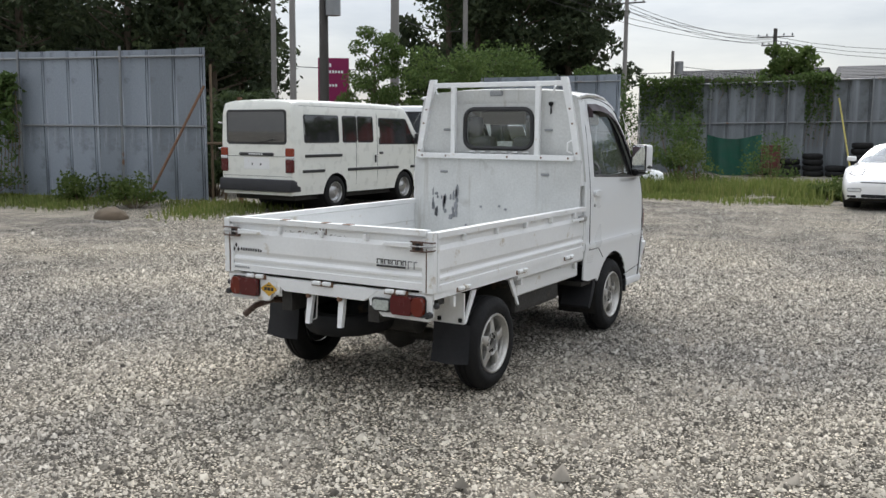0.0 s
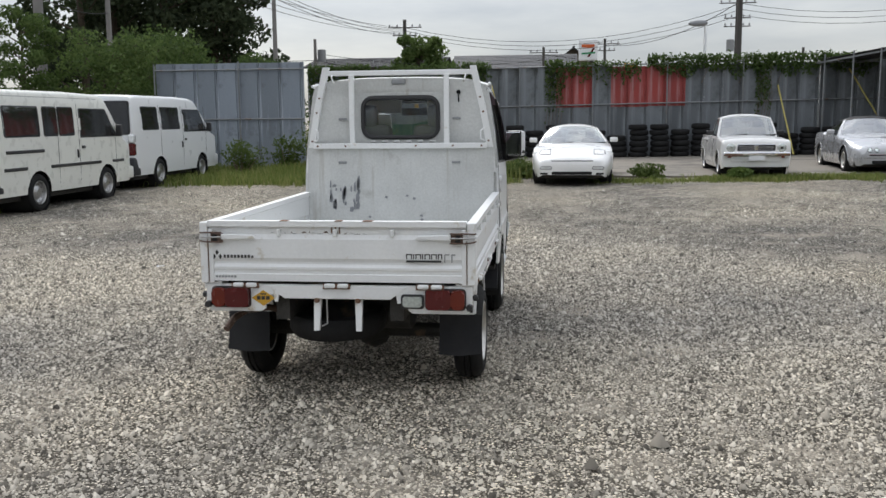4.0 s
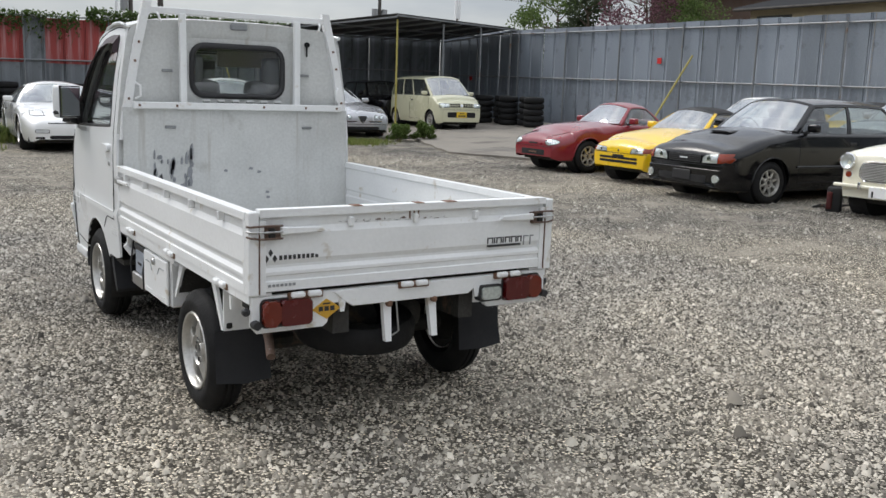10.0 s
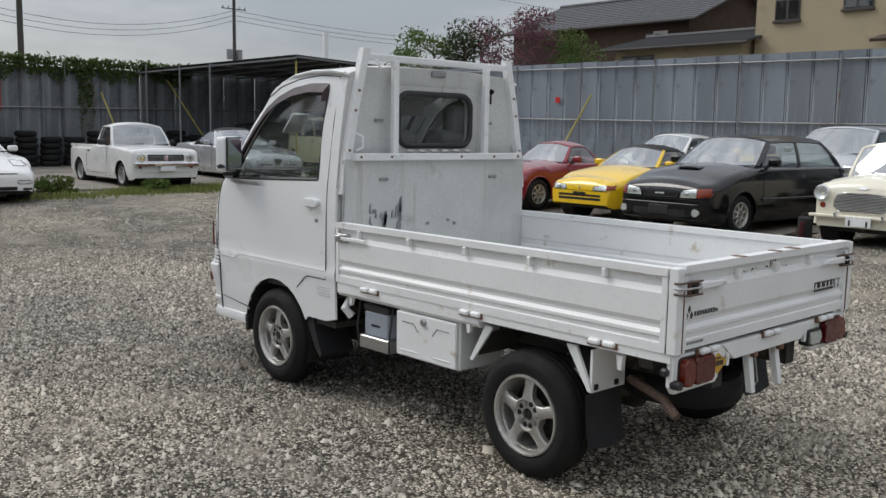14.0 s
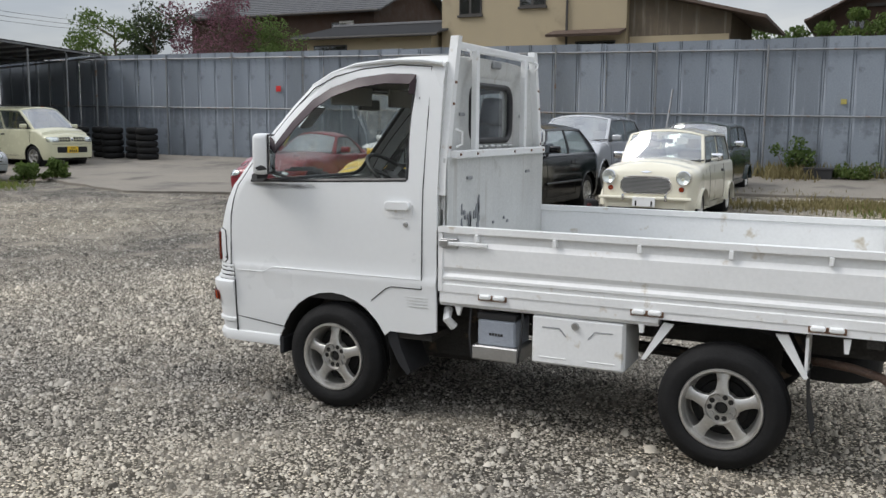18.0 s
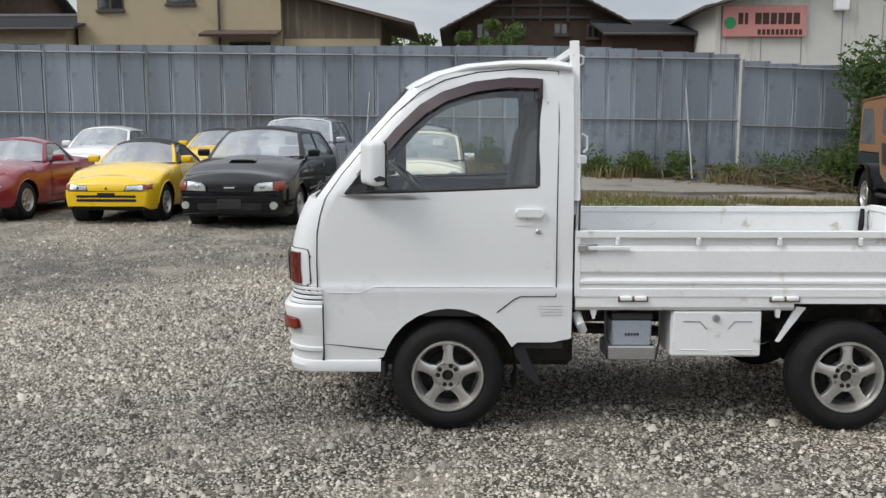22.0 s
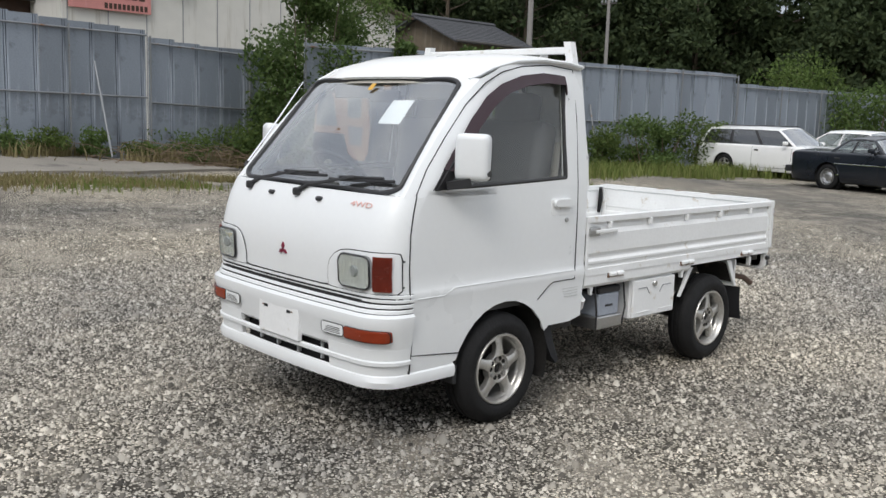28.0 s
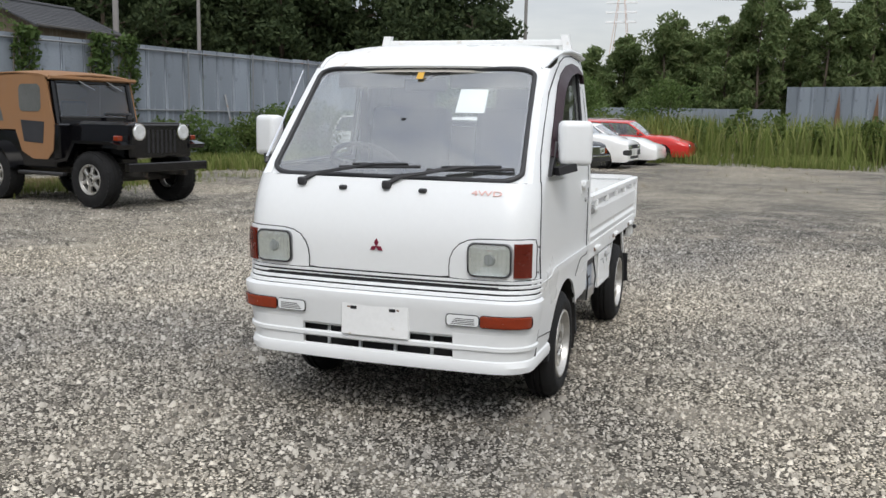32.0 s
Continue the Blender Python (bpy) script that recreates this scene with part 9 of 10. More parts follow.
blades("yard_tufts", 1100, rect(-9, 2, -26, -14), 0.06, "grass_dry", "scattered dry tufts in the gravel", 0.012, clump=0.5)
for i, (x, y, h, sp, mat) in enumerate([(-4.6, 16.2, 1.3, 0.9, "weed"), (-3.0, 16.9, 1.1, 0.8, "weed"), (-6.9, 16.6, 0.9, 0.7, "weed"), (-5.9, 17.6, 0.9, 0.6, "weed"), (-2.0, 20.5, 1.4, 0.9, "leaf_ivy"),
                                        (0.2, 16.0, 0.4, 0.55, "weed"), (3.3, 15.2, 0.3, 0.5, "weed"), (9.5, 15.2, 0.40, 0.36, "leaf_bright"), (10.1, 15.0, 0.5, 0.34, "leaf_bright"), (5.3, 14.9, 0.22, 0.4, "leaf_bright"), (-10.6, 6.2, 0.5, 0.6, "weed"),
                                        (-12.4, 6.4, 0.6, 0.7, "weed"), (-14.6, 5.8, 0.7, 0.8, "weed"), (-17.5, 5.4, 0.8, 0.9, "weed"), (-20.5, 4.4, 0.8, 0.9, "weed")]):
    shrub("weed_clump", x, y, h, sp, mat, "leafy green weed clump growing from the verge", 0.048, 950, kind_="weed", group="weeds")
for i in range(9):     # weeds at the foot of the east hoarding
    y = (0.2, -0.9, -2.4, -3.2, -4.4, -5.6, -6.6, -7.5, -8.3)[i]
    shrub("fence_weed", 16.75 - 0.1 * (i % 3), y, (0.9, 0.35, 0.7, 0.6, 0.65, 0.4, 0.7, 0.9, 1.1)[i], 0.5 + 0.12 * (i % 4) + 0.25 * (i > 5), "weed" if i % 2 else "leaf_mid", "weeds rooted at the foot of the steel hoarding", 0.05, 800, kind_="weed", group="fence weeds")
blades("fence_foot_weeds", 9000, strip((16.85, 0.6), (16.5, -8.6), 0.35), 0.30, "grass_dry", "low tangled half-dry weeds along the foot of the hoarding", 0.016, clump=0.7)
for i in range(12):    # overgrown bank along the south-east hoarding
    f = i / 11
    shrub("bank_shrub", 14.2 - 3.4 * f - 0.4 * (i % 2), -10.2 - 13.0 * f, 0.9 + 0.75 * ((i * 7) % 5) / 5 + 0.5 * (i in (8, 9)), 0.95, "leaf_mid" if i % 3 else "weed", "overgrown green shrub against the hoarding", 0.06, 1800, z=0.0, group="bank shrubs")
for i in range(26):
    shrub("meadow_weed", -22 + 1.05 * i + RNG.uniform(-0.4, 0.4), -28.5 - 6.0 * RNG.random(), 1.1 + 0.9 * RNG.random(), 0.8, "weed" if i % 3 else "leaf_mid", "tall rank weed in the meadow", 0.11, 420, z=0.0, kind_="weed", group="meadow weeds")
heap = bmesh.new()
bmesh.ops.create_icosphere(heap, subdivisions=3, radius=0.45)
for vv in heap.verts:
    vv.co = Vector((vv.co.x * 0.7, vv.co.y * 0.55, max(-0.05, vv.co.z * 0.4))) + Vector((0, 0, 0.05 * noise.noise(vv.co * 9)))
o = part("soil_mound", heap, "soil", smooth=60)
o.location = (-9.3, 4.6, 0.0)
tagged(o, "small dark heap of soil on the gravel", "soil mound")
bm = bmesh.new()
for k in range(130):
    x, y = 15.9 + RNG.normal(0, 0.5), -7.0 + RNG.normal(0, 1.2)
    z = rise(x, y) + RNG.uniform(0.02, 0.45)
    a, t = RNG.uniform(0, 6.28), RNG.uniform(-0.3, 0.3)
    d = Vector((math.cos(a), math.sin(a), t)) * RNG.uniform(0.25, 0.7)
    tube([Vector((x, y, z)) - d, Vector((x, y, z + 0.05)), Vector((x, y, z)) + d], 0.008, 4, bm, caps=False)
o = part("brush_pile", bm, "twig")
tagged(o, "pile of cut brown branches by the hoarding", "brush pile", kind="stuff")

# ---- creepers ----
big = thing("creeper_thicket", pose(15.7, -9.35, 0), "tall thicket of green creeper swallowing the hoarding's corner", "creeper")
bm = bmesh.new()
pts = []
for k in range(66):
    a, r, h = RNG.uniform(0, 6.28), 1.25 * math.sqrt(RNG.random()), RNG.uniform(0.5, 4.7) if k % 3 else RNG.uniform(0.25, 1.6)
    r *= 1.0 if h > 1.5 else 1.1
    c = (r * math.cos(a) * 0.8, r * math.sin(a) * 1.25 - 0.3, h)
    tube([(c[0] * 0.4, c[1] * 0.4, 0), (c[0] * 0.7, c[1] * 0.8, h * 0.6), c], [0.03, 0.02, 0.006], 5, bm)
    pts.append(cloud(330, c, (0.58, 0.66, 0.55), 0.2))
tagged(part("brushwood", bm, "bark", big), kind="stuff")
quad_mesh("leaves", np.concatenate(pts), 0.066, "leaf_ivy", big)
quad_mesh("bright_leaves", np.concatenate(pts[::3])[::2] + (0, 0, 0.25), 0.06, "leaf_bright", big)


def ivy(x0, x1, y, z0, z1, n, leaf=0.08, label="dark ivy trailing over the hoarding's top", drop=0.0, along="x"):
    root = thing("ivy", pose(x0, y, 0) if along == "x" else pose(y, x0, 0), label, "ivy", group="ivy on the hoarding")
    u = RNG.random(n)
    wob = 0.5 + 0.5 * np.sin(u * 17 + x0) * np.sin(u * 41 + 1.0)
    p = np.stack([(x1 - x0) * u, RNG.normal(-0.10, 0.07, n), z1 + 0.12 - (z1 - z0) * (RNG.random(n) ** 1.6) * (0.35 + 0.65 * wob) + RNG.normal(0, 0.05, n)], 1)
    if along == "y":
        p = np.stack([p[:, 1], p[:, 0], p[:, 2]], 1)
    quad_mesh("leaves", p, leaf, "leaf_ivy", root)
    bm = bmesh.new()
    for k in range(6):
        a = (x1 - x0) * (k + 0.5) / 6
        q = [(a, -0.06, z1), (a + 0.1, -0.07, (z0 + z1) / 2), (a - 0.05, -0.06, z0)]
        tube([(w[1], w[0], w[2]) if along == "y" else w for w in q], 0.008, 4, bm)
    tagged(part("brushwood", bm, "twig", root), kind="stuff")
    return root


zt = 3.05 + rise(0, NORTH_Y)
ivy(-7.4, -5.2, NORTH_Y, 0.9, zt, 2600, 0.062)
ivy(-5.0, -1.0, NORTH_Y, 2.45, zt, 1000, 0.062)
ivy(-2.0, -1.2, NORTH_Y, 1.1, zt, 900, 0.060)
ivy(1.4, 4.0, NORTH_Y, 2.4, zt, 800, 0.062)
ivy(0.8, 1.4, NORTH_Y, 1.1, zt + 0.05, 700, 0.060)
ivy(4.2, 11.5, NORTH_Y, 2.6, zt + 0.16, 4200, 0.066)
ivy(7.7, 8.2, NORTH_Y, 1.0, zt, 560, 0.060)
shrub("ivy_mound", -5.3, 22.9, 1.9, 1.1, "leaf_ivy", "dark creeper mound over old netting", 0.055, 2600, kind_="shrub")
for y, h in ((-11.6, 2.9), (-13.6, 2.4), (-14.4, 3.2)):
    xx = 15.2 - 3.3 * (-9.0 - y) / 14.8
    ivy(y - 0.35, y + 0.35, xx - 0.02, 3.1 - h * 0.9, 3.1, 520, 0.09, "green creeper hanging down the grey hoarding", along="y")
ivy(-14.9, -14.2, 6.42, 0.2, 2.4, 500, 0.09, "creeper climbing the west hoarding")
net = part("green_net", thicken(grid([[(x, 22.6 + 0.09 * math.sin(7 * x) + 0.05 * math.sin(17 * x + 2 * z), z - 0.12 * math.sin(2.1 * (x + 4.3))) for x in np.linspace(-4.3, -2.7, 24)] for z in np.linspace(0.35, 1.45, 5)]), 0.004), material("green_net_mesh", (0.012, 0.075, 0.05), 0.8, vary=0.25, scale=4, bump=0.1), smooth=60)
tagged(net, "sagging green plastic netting on stakes", "netting")

# ---- trees far off ----
def row_of_trees(name, spots, hs, spread, mat, label, leaf, clumps, per, low, taper, group, stretch=1.0):
    for k, (x, y) in enumerate(spots):
        tree(name, x, y, hs * RNG.uniform(0.85, 1.15), spread * RNG.uniform(0.85, 1.15), mat, label, leaf, clumps, per, 0.22, low, taper, -0.2, group, stretch)


def arc(cx, cy, d, a0, a1, n, jitter=3.0):
    return [(cx - (d + RNG.uniform(-jitter, jitter)) * math.sin(radians(a)), cy + (d + RNG.uniform(-jitter, jitter)) * math.cos(radians(a))) for a in np.linspace(a0, a1, n)]


row_of_trees("cedar", arc(3, -5.4, 44, 43.8, 66, 10), 15.0, 3.6, "leaf_dark", "tall dark conifer behind the hoarding", 0.32, 40, 86, 0.08, 0.55, "western wood")
row_of_trees("cedar", arc(3, -5.4, 58, 43.0, 66, 8), 17.0, 4.2, "leaf_dark", "tall dark conifer in the western wood", 0.46, 32, 56, 0.05, 0.5, "western wood")
row_of_trees("cedar", arc(3, -5.4, 48, 22.3, 30.0, 5, 1.5), 16.5, 3.5, "leaf_dark", "tall dark conifer beyond the vans", 0.32, 44, 90, 0.05, 0.45, "northern wood")
row_of_trees("cedar", arc(3, -5.4, 60, 23, 30, 4, 1.5), 17.5, 3.9, "leaf_forest", "tall green conifer beyond the vans", 0.36, 36, 84, 0.05, 0.45, "northern wood")
row_of_trees("cedar", arc(3, -5.4, 47, 43.5, 45.5, 2, 1.0), 11.0, 2.4, "leaf_dark", "tall dark conifer behind the tall sign", 0.34, 38, 80, 0.06, 0.5, "western wood")
tree("maple_tree", -11.9, 19.5, 3.9, 2.0, "leaf_mid", "leafy green garden tree beside the vans", 0.12, 30, 130, 0.12, 0.35, 0.35)
tree("maple_tree", -11.8, 23.0, 4.1, 2.2, "leaf_mid", "leafy green garden tree beside the vans", 0.12, 30, 130, 0.12, 0.35, 0.35)
tree("maple_tree", -14.0, 18.9, 4.7, 1.2, "leaf_mid", "slender green garden tree before the tall sign", 0.11, 26, 130, 0.10, 0.3, 0.3)
tree("ivy_clad_tree", -12.2, 23.5, 4.2, 2.6, "leaf_ivy", "ivy-covered low tree behind the vans", 0.13, 30, 130, 0.14, 0.2, 0.3)
tree("ivy_clad_tree", -10.2, 27.5, 3.7, 2.3, "leaf_ivy", "ivy-covered low tree behind the vans", 0.13, 26, 130, 0.14, 0.2, 0.3)
for x, y, h in ((-11.3, 9.0, 1.9), (-12.2, 10.6, 2.3), (-12.9, 12.0, 2.4)):
    shrub("hedge_bush", x, y, h, 0.9, "leaf_forest", "dark green bush in the gap beside the hoarding", 0.07, 2600, z=0.0, group="gap bushes")
tree("street_tree", -7.2, 52.0, 6.7, 2.0, "leaf_mid", "round-headed green street tree", 0.3, 28, 70, 0.2, 0.45, 0.35)
tree("street_tree", -1.6, 62.0, 4.2, 1.6, "leaf_mid", "green street tree far off", 0.3, 18, 60, 0.2, 0.45, 0.35)
tree("street_tree", 7.2, 70.0, 5.6, 2.2, "leaf_dark", "dark rounded tree far off", 0.35, 18, 60, 0.2, 0.35, 0.35)
tree("pine_tree", 24.0, 27.0, 6.0, 2.4, "leaf_mid", "garden pine with cloud-pruned limbs", 0.13, 22, 130, 0.14, 0.35, 0.2)
tree("pine_tree", 23.4, 24.4, 5.9, 1.8, "leaf_dark", "dark garden tree over the hoarding", 0.13, 22, 130, 0.14, 0.3, 0.2)
tree("flowering_tree", 23.6, 21.3, 6.3, 2.2, "leaf_pink", "crape myrtle with pink blossom", 0.11, 26, 130, 0.12, 0.4, 0.25)
tree("flowering_tree", 24.2, 18.8, 5.2, 1.9, "leaf_mid", "bronze-leaved small garden tree", 0.11, 22, 130, 0.12, 0.35, 0.25)
tree("garden_tree", 42.0, 6.8, 7.0, 2.4, "leaf_mid", "green garden tree between houses", 0.25, 20, 70, 0.15, 0.4, 0.3)
tree("garden_tree", 44.0, 3.6, 6.6, 2.6, "leaf_mid", "green garden tree between houses", 0.25, 20, 70, 0.15, 0.4, 0.3)
tree("garden_tree", 31.5, -0.6, 5.6, 1.6, "leaf_bright", "pale green garden tree before the dark house", 0.2, 18, 70, 0.12, 0.4, 0.3)
tree("garden_tree", 20.5, -14.5, 5.2, 2.2, "leaf_mid", "green tree behind the hoarding", 0.12, 24, 130, 0.13, 0.3, 0.3)
row_of_trees("forest_tree", arc(-2.5, 4.7, 62, -127, -152, 11, 4.0), 16.0, 4.8, "leaf_forest", "dark green broadleaf woodland tree", 0.38, 36, 82, 0.05, 0.45, "southern wood")
row_of_trees("forest_tree", arc(-2.5, 4.7, 62, -151.5, -163, 8, 3.0), 10.2, 4.0, "leaf_forest", "dark green broadleaf woodland tree", 0.38, 36, 82, 0.05, 0.45, "southern wood")
row_of_trees("forest_tree", arc(-2.5, 4.7, 70, -127, -153, 11, 3.0), 15.5, 5.6, "leaf_dark", "dark woodland tree on the rise", 0.60, 22, 40, 0.05, 0.45, "southern wood")
for k, (bx, by) in enumerate(arc(-2.5, 4.7, 56, -163.5, -188, 46, 4.0)):      # low at the wood's edge, rising away from it
    tall = interp(k / 45, [(0, 4.6), (0.2, 5.4), (0.36, 6.9), (0.6, 8.6), (1, 9.6)]) * RNG.uniform(0.82, 1.12)
    tree("bamboo", bx, by, tall, RNG.uniform(1.2, 2.0), "leaf_bamboo", "tall feathery green bamboo", 0.22, 32, 56, 0.10, 0.05, RNG.uniform(0.45, 0.7), -0.2, "bamboo grove", 1.7)
for x, y, h, s, mt in ((19.5, -28.5, 2.9, 2.6, "leaf_mid"), (14.5, -34, 4.2, 2.6, "leaf_bright"), (9.8, -30.5, 3.0, 2.2, "leaf_mid"), (8.2, -34.5, 3.2, 2.4, "leaf_mid"), (6.4, -39, 3.2, 2.4, "leaf_mid"), (3.4, -42, 3.2, 2.2, "leaf_mid")):
    shrub("bank_tree", x, y, h, s, mt, "rounded green bush at the yard's edge", 0.085, 4200, z=0.0, group="edge bushes")

def wood_bank(name, cx, cy, d, a0, a1, heights, label):
    """The dense dark heart of a far wood: a bank of bumpy foliage behind the single trees."""
    rows_ = []
    n_ = 90
    for k in range(17):
        f = k / 16
        row = []
        for i in range(n_ + 1):
            a = radians(a0 + (a1 - a0) * i / n_)
            top = interp(i / n_, heights) * (1 + 0.16 * noise.noise((i * 0.45, 3.1, d * 0.1)) + 0.06 * noise.noise((i * 1.7, 1.1, d * 0.1)))
            z = top * math.sin(f * math.pi / 2) ** 0.9 - 0.3
            r = d + 5.0 * (1 - math.cos(f * math.pi / 2)) + 2.2 * noise.noise((i * 0.6, k * 0.55, 7.7)) + 0.9 * noise.noise((i * 1.9, k * 1.4, 2.2))
            row.append((cx - r * math.sin(a), cy + r * math.cos(a), z))
        rows_.append(row)
    return tagged(part(name, grid(rows_), "leaf_forest", smooth=60), label, "backdrop", kind="structure")


wood_bank("backdrop_south", -2.5, 4.7, 72, -122, -190, [(0, 14.0), (0.42, 13.0), (0.50, 9.0), (0.60, 6.0), (0.645, 4.2), (0.69, 4.0), (0.73, 5.0), (0.92, 6.4), (1, 4.0)], "dense dark heart of the southern wood")
wood_bank("backdrop_west", 3.0, -5.4, 66, 43, 72, [(0, 5.0), (0.12, 10.0), (1, 12.0)], "dense dark heart of the western wood")

# ---- slab, shed, tyres, props ----
def slab(name, outline, label, lift=0.02, mat="concrete"):
    """A concrete slab laid over the rising yard, with a ragged edge."""
    bm = bmesh.new()
    pts = []
    for (x0, y0), (x1, y1) in zip(outline, outline[1:] + outline[:1]):
        k = max(1, int(math.hypot(x1 - x0, y1 - y0) / 0.6))
        for i in range(k):
            x, y = x0 + (x1 - x0) * i / k, y0 + (y1 - y0) * i / k
            pts.append((x + 0.10 * noise.noise((x * 1.7, y * 1.7, 1)), y + 0.10 * noise.noise((x * 1.7, y * 1.7, 7))))
    top = [bm.verts.new((x, y, rise(x, y) + lift + 0.035)) for x, y in pts]
    low = [bm.verts.new((x, y, rise(x, y) - 0.1)) for x, y in pts]
    bm.faces.new(top)
    for i in range(len(top)):
        j = (i + 1) % len(top)
        bm.faces.new((top[i], top[j], low[j], low[i]))
    bmesh.ops.triangulate(bm, faces=[f for f in bm.faces if len(f.verts) > 4])
    return tagged(part(name, bm, mat), label, "slab", kind="structure")


slab("slab_east", [(12.6, 9.0), (17.1, 9.0), (17.1, -6.6), (14.6, -6.8), (13.2, -3.6), (13.0, 0.0)], "worn concrete strip along the hoarding")
slab("slab_north_east", [(9.6, 9.1), (17.1, 9.1), (17.1, 25.3), (10.2, 25.3), (10.2, 15.6), (8.6, 11.5)], "old stained concrete yard in the corner")
slab("slab_north", [(-1.8, 17.2), (3.0, 15.6), (10.1, 15.6), (10.1, 25.3), (-1.8, 25.3)], "old stained concrete yard before the north hoarding")


def tyre_stack(x, y, n, lean=0.0):
    root = thing("tyre_stack", pose(x, y, rise(x, y) + 0.05), "stack of worn black car tyres by the hoarding", "tyre stack", group="tyre stacks")
    for k in range(n):
        o = part("tyre", lathe([(0.02, 0.18), (0.0, 0.22), (0.015, 0.28), (0.05, 0.305), (0.13, 0.305), (0.165, 0.28), (0.18, 0.22), (0.16, 0.18)], 20, closed=True, axis="z"), "rubber", root, smooth=40)
        o.location = (random.uniform(-0.03, 0.03), random.uniform(-0.03, 0.03), 0.178 * k)
    return root


for k, x in enumerate(np.arange(-3.6, 11.5, 0.68)):
    tyre_stack(float(x), 24.75 + 0.1 * math.sin(k), (3, 4, 3, 4, 2, 6, 5, 6, 6, 5, 4, 6, 6, 5, 6, 5, 5, 6, 4, 5, 5, 6, 5)[k])
for k in range(5):
    tyre_stack(15.3 + 0.3 * (k % 2), 17.2 + 0.66 * k, 5)


def prop(a, b, label="old scaffold tube propped against the hoarding", mat="fence_rail"):
    o = part("prop_tube", tube([a, b], 0.026, 8), mat)
    return tagged(o, label, "tube", group="props")


M["yellow_tube"] = material("yellowed_tube", (0.42, 0.36, 0.10), 0.6, vary=0.2, spots=(0.2, 0.15, 0.08), spot_amount=0.25)
prop((-10.75, 6.6, 0.05), (-10.05, 7.5, 2.3), mat="rust")
prop((-10.32, 7.95, 0.05), (-10.34, 7.97, 2.75), "weathered cane standing at the hoarding's end", "twig")
prop((-10.12, 8.10, 0.05), (-10.10, 8.10, 1.75), "weathered cane standing at the hoarding's end", "twig")
prop((-10.75, 7.55, 1.18), (-9.95, 8.25, 1.20), "cane tied across two upright canes", "twig")
prop((-0.35, 23.9, 0.3), (-1.0, 25.35, 2.6), mat="yellow_tube")
prop((8.6, 23.8, 0.3), (8.4, 25.35, 2.5), mat="yellow_tube")
prop((16.2, 13.4, 0.45), (17.05, 12.7, 2.55), mat="yellow_tube")
prop((16.4, 3.0, 0.35), (17.05, 2.9, 2.3))
prop((16.2, -4.6, 0.3), (17.05, -4.6, 2.4))
prop((11.9, 24.2, 0.35), (10.6, 25.3, 3.0), mat="yellow_tube")
prop((12.6, -17.5, 0.1), (13.2, -17.8, 1.9))
for y, z in ((14.0, 2.43), (23.4, 1.9)):
    tagged(part("red_marker", box(EAST_X - 0.055, EAST_X - 0.035, y - 0.08, y + 0.08, z - 0.08, z + 0.08, 0.004), material("red_tag", (0.55, 0.02, 0.02), 0.5)), "small red square tag on the hoarding", "tag")
tagged(part("yellow_marker", box(EAST_X - 0.075, EAST_X - 0.035, -0.80, -0.68, 1.96, 2.07, 0.004), "yellow_tube"), "small yellow tag on the hoarding", "tag")
crate = thing("plastic_crate", pose(16.6, -0.35, rise(16.6, -0.35) + 0.05), "black plastic crate on the slab by the hoarding", "crate")
block(crate, "crate_body", -0.18, 0.18, -0.28, 0.28, 0, 0.22, "black_plastic", 0.01)
block(crate, "crate_rim", -0.20, 0.20, -0.30, 0.30, 0.19, 0.24, "black_plastic", 0.008)
tagged(part("rusty_drum", shifted(lathe([(0, 0.0001), (0, 0.29), (0.3, 0.29), (0.31, 0.30), (0.33, 0.29), (0.86, 0.29), (0.86, 0.0001)], 20, axis="z"), (-2.8, 24.6, 0.28)), material("dark_red_drum", (0.09, 0.02, 0.018), 0.7, vary=0.3), smooth=40), "dark red rusty drum by the hoarding", "drum")
for k, (x, y, s) in enumerate(((-5.2, 18.2, 0.32), (-4.85, 18.4, 0.28), (-4.5, 18.1, 0.3), (-4.95, 17.85, 0.25))):
    bm = bmesh.new()
    bmesh.ops.create_icosphere(bm, subdivisions=2, radius=s)
    for vv in bm.verts:
        vv.co = Vector((vv.co.x, vv.co.y, vv.co.z * 0.8 + 0.2 * s)) * (1 + 0.25 * noise.noise(vv.co * 6 + Vector((k, 0, 0))))
    o = part("waste_bag", bm, "paper", smooth=50)
    o.location = (x, y, rise(x, y) + s * 0.5)
    tagged(o, "knotted white plastic waste bag", "bag", group="waste bags")

bag = thing("tool_bag", pose(8.55, 2.30, rise(8.55, 2.30), 0, 0, 30), "black and red cloth tool bag standing on the gravel", "bag")
M["bag_red"] = material("dull_red_cloth", (0.07, 0.010, 0.010), 0.9, vary=0.2)
part("bag_body", box(-0.10, 0.12, -0.09, 0.09, 0, 0.33, 0.035, seg=2), "soft_top", bag, smooth=60)
part("bag_flap", box(-0.125, -0.085, 0.02, 0.085, 0.05, 0.27, 0.015, seg=2), "bag_red", bag, smooth=60)
part("bag_strap", tube([(0.0, 0.05, 0.32), (0.03, 0.03, 0.38), (0.03, -0.03, 0.38), (0.0, -0.05, 0.32)], 0.012, 6), "soft_top", bag)
for k in range(4):
    r_ = random.Random(40 + k)
    x_, y_ = 8.78 + 0.05 * k, 2.46 + 0.03 * k
    pts_ = [(x_ + r_.uniform(-0.25, 0.25), y_ + r_.uniform(-0.18, 0.18), 0) for _ in range(7)]
    o = part("jump_lead", tube([(p, q, rise(p, q) + 0.03 + r_.uniform(0, 0.05)) for p, q, _ in pts_], 0.011, 5), "rust" if k % 2 else "wire", smooth=60)
    tagged(o, "tangled jump lead lying on the gravel", "cable", group="jump leads")

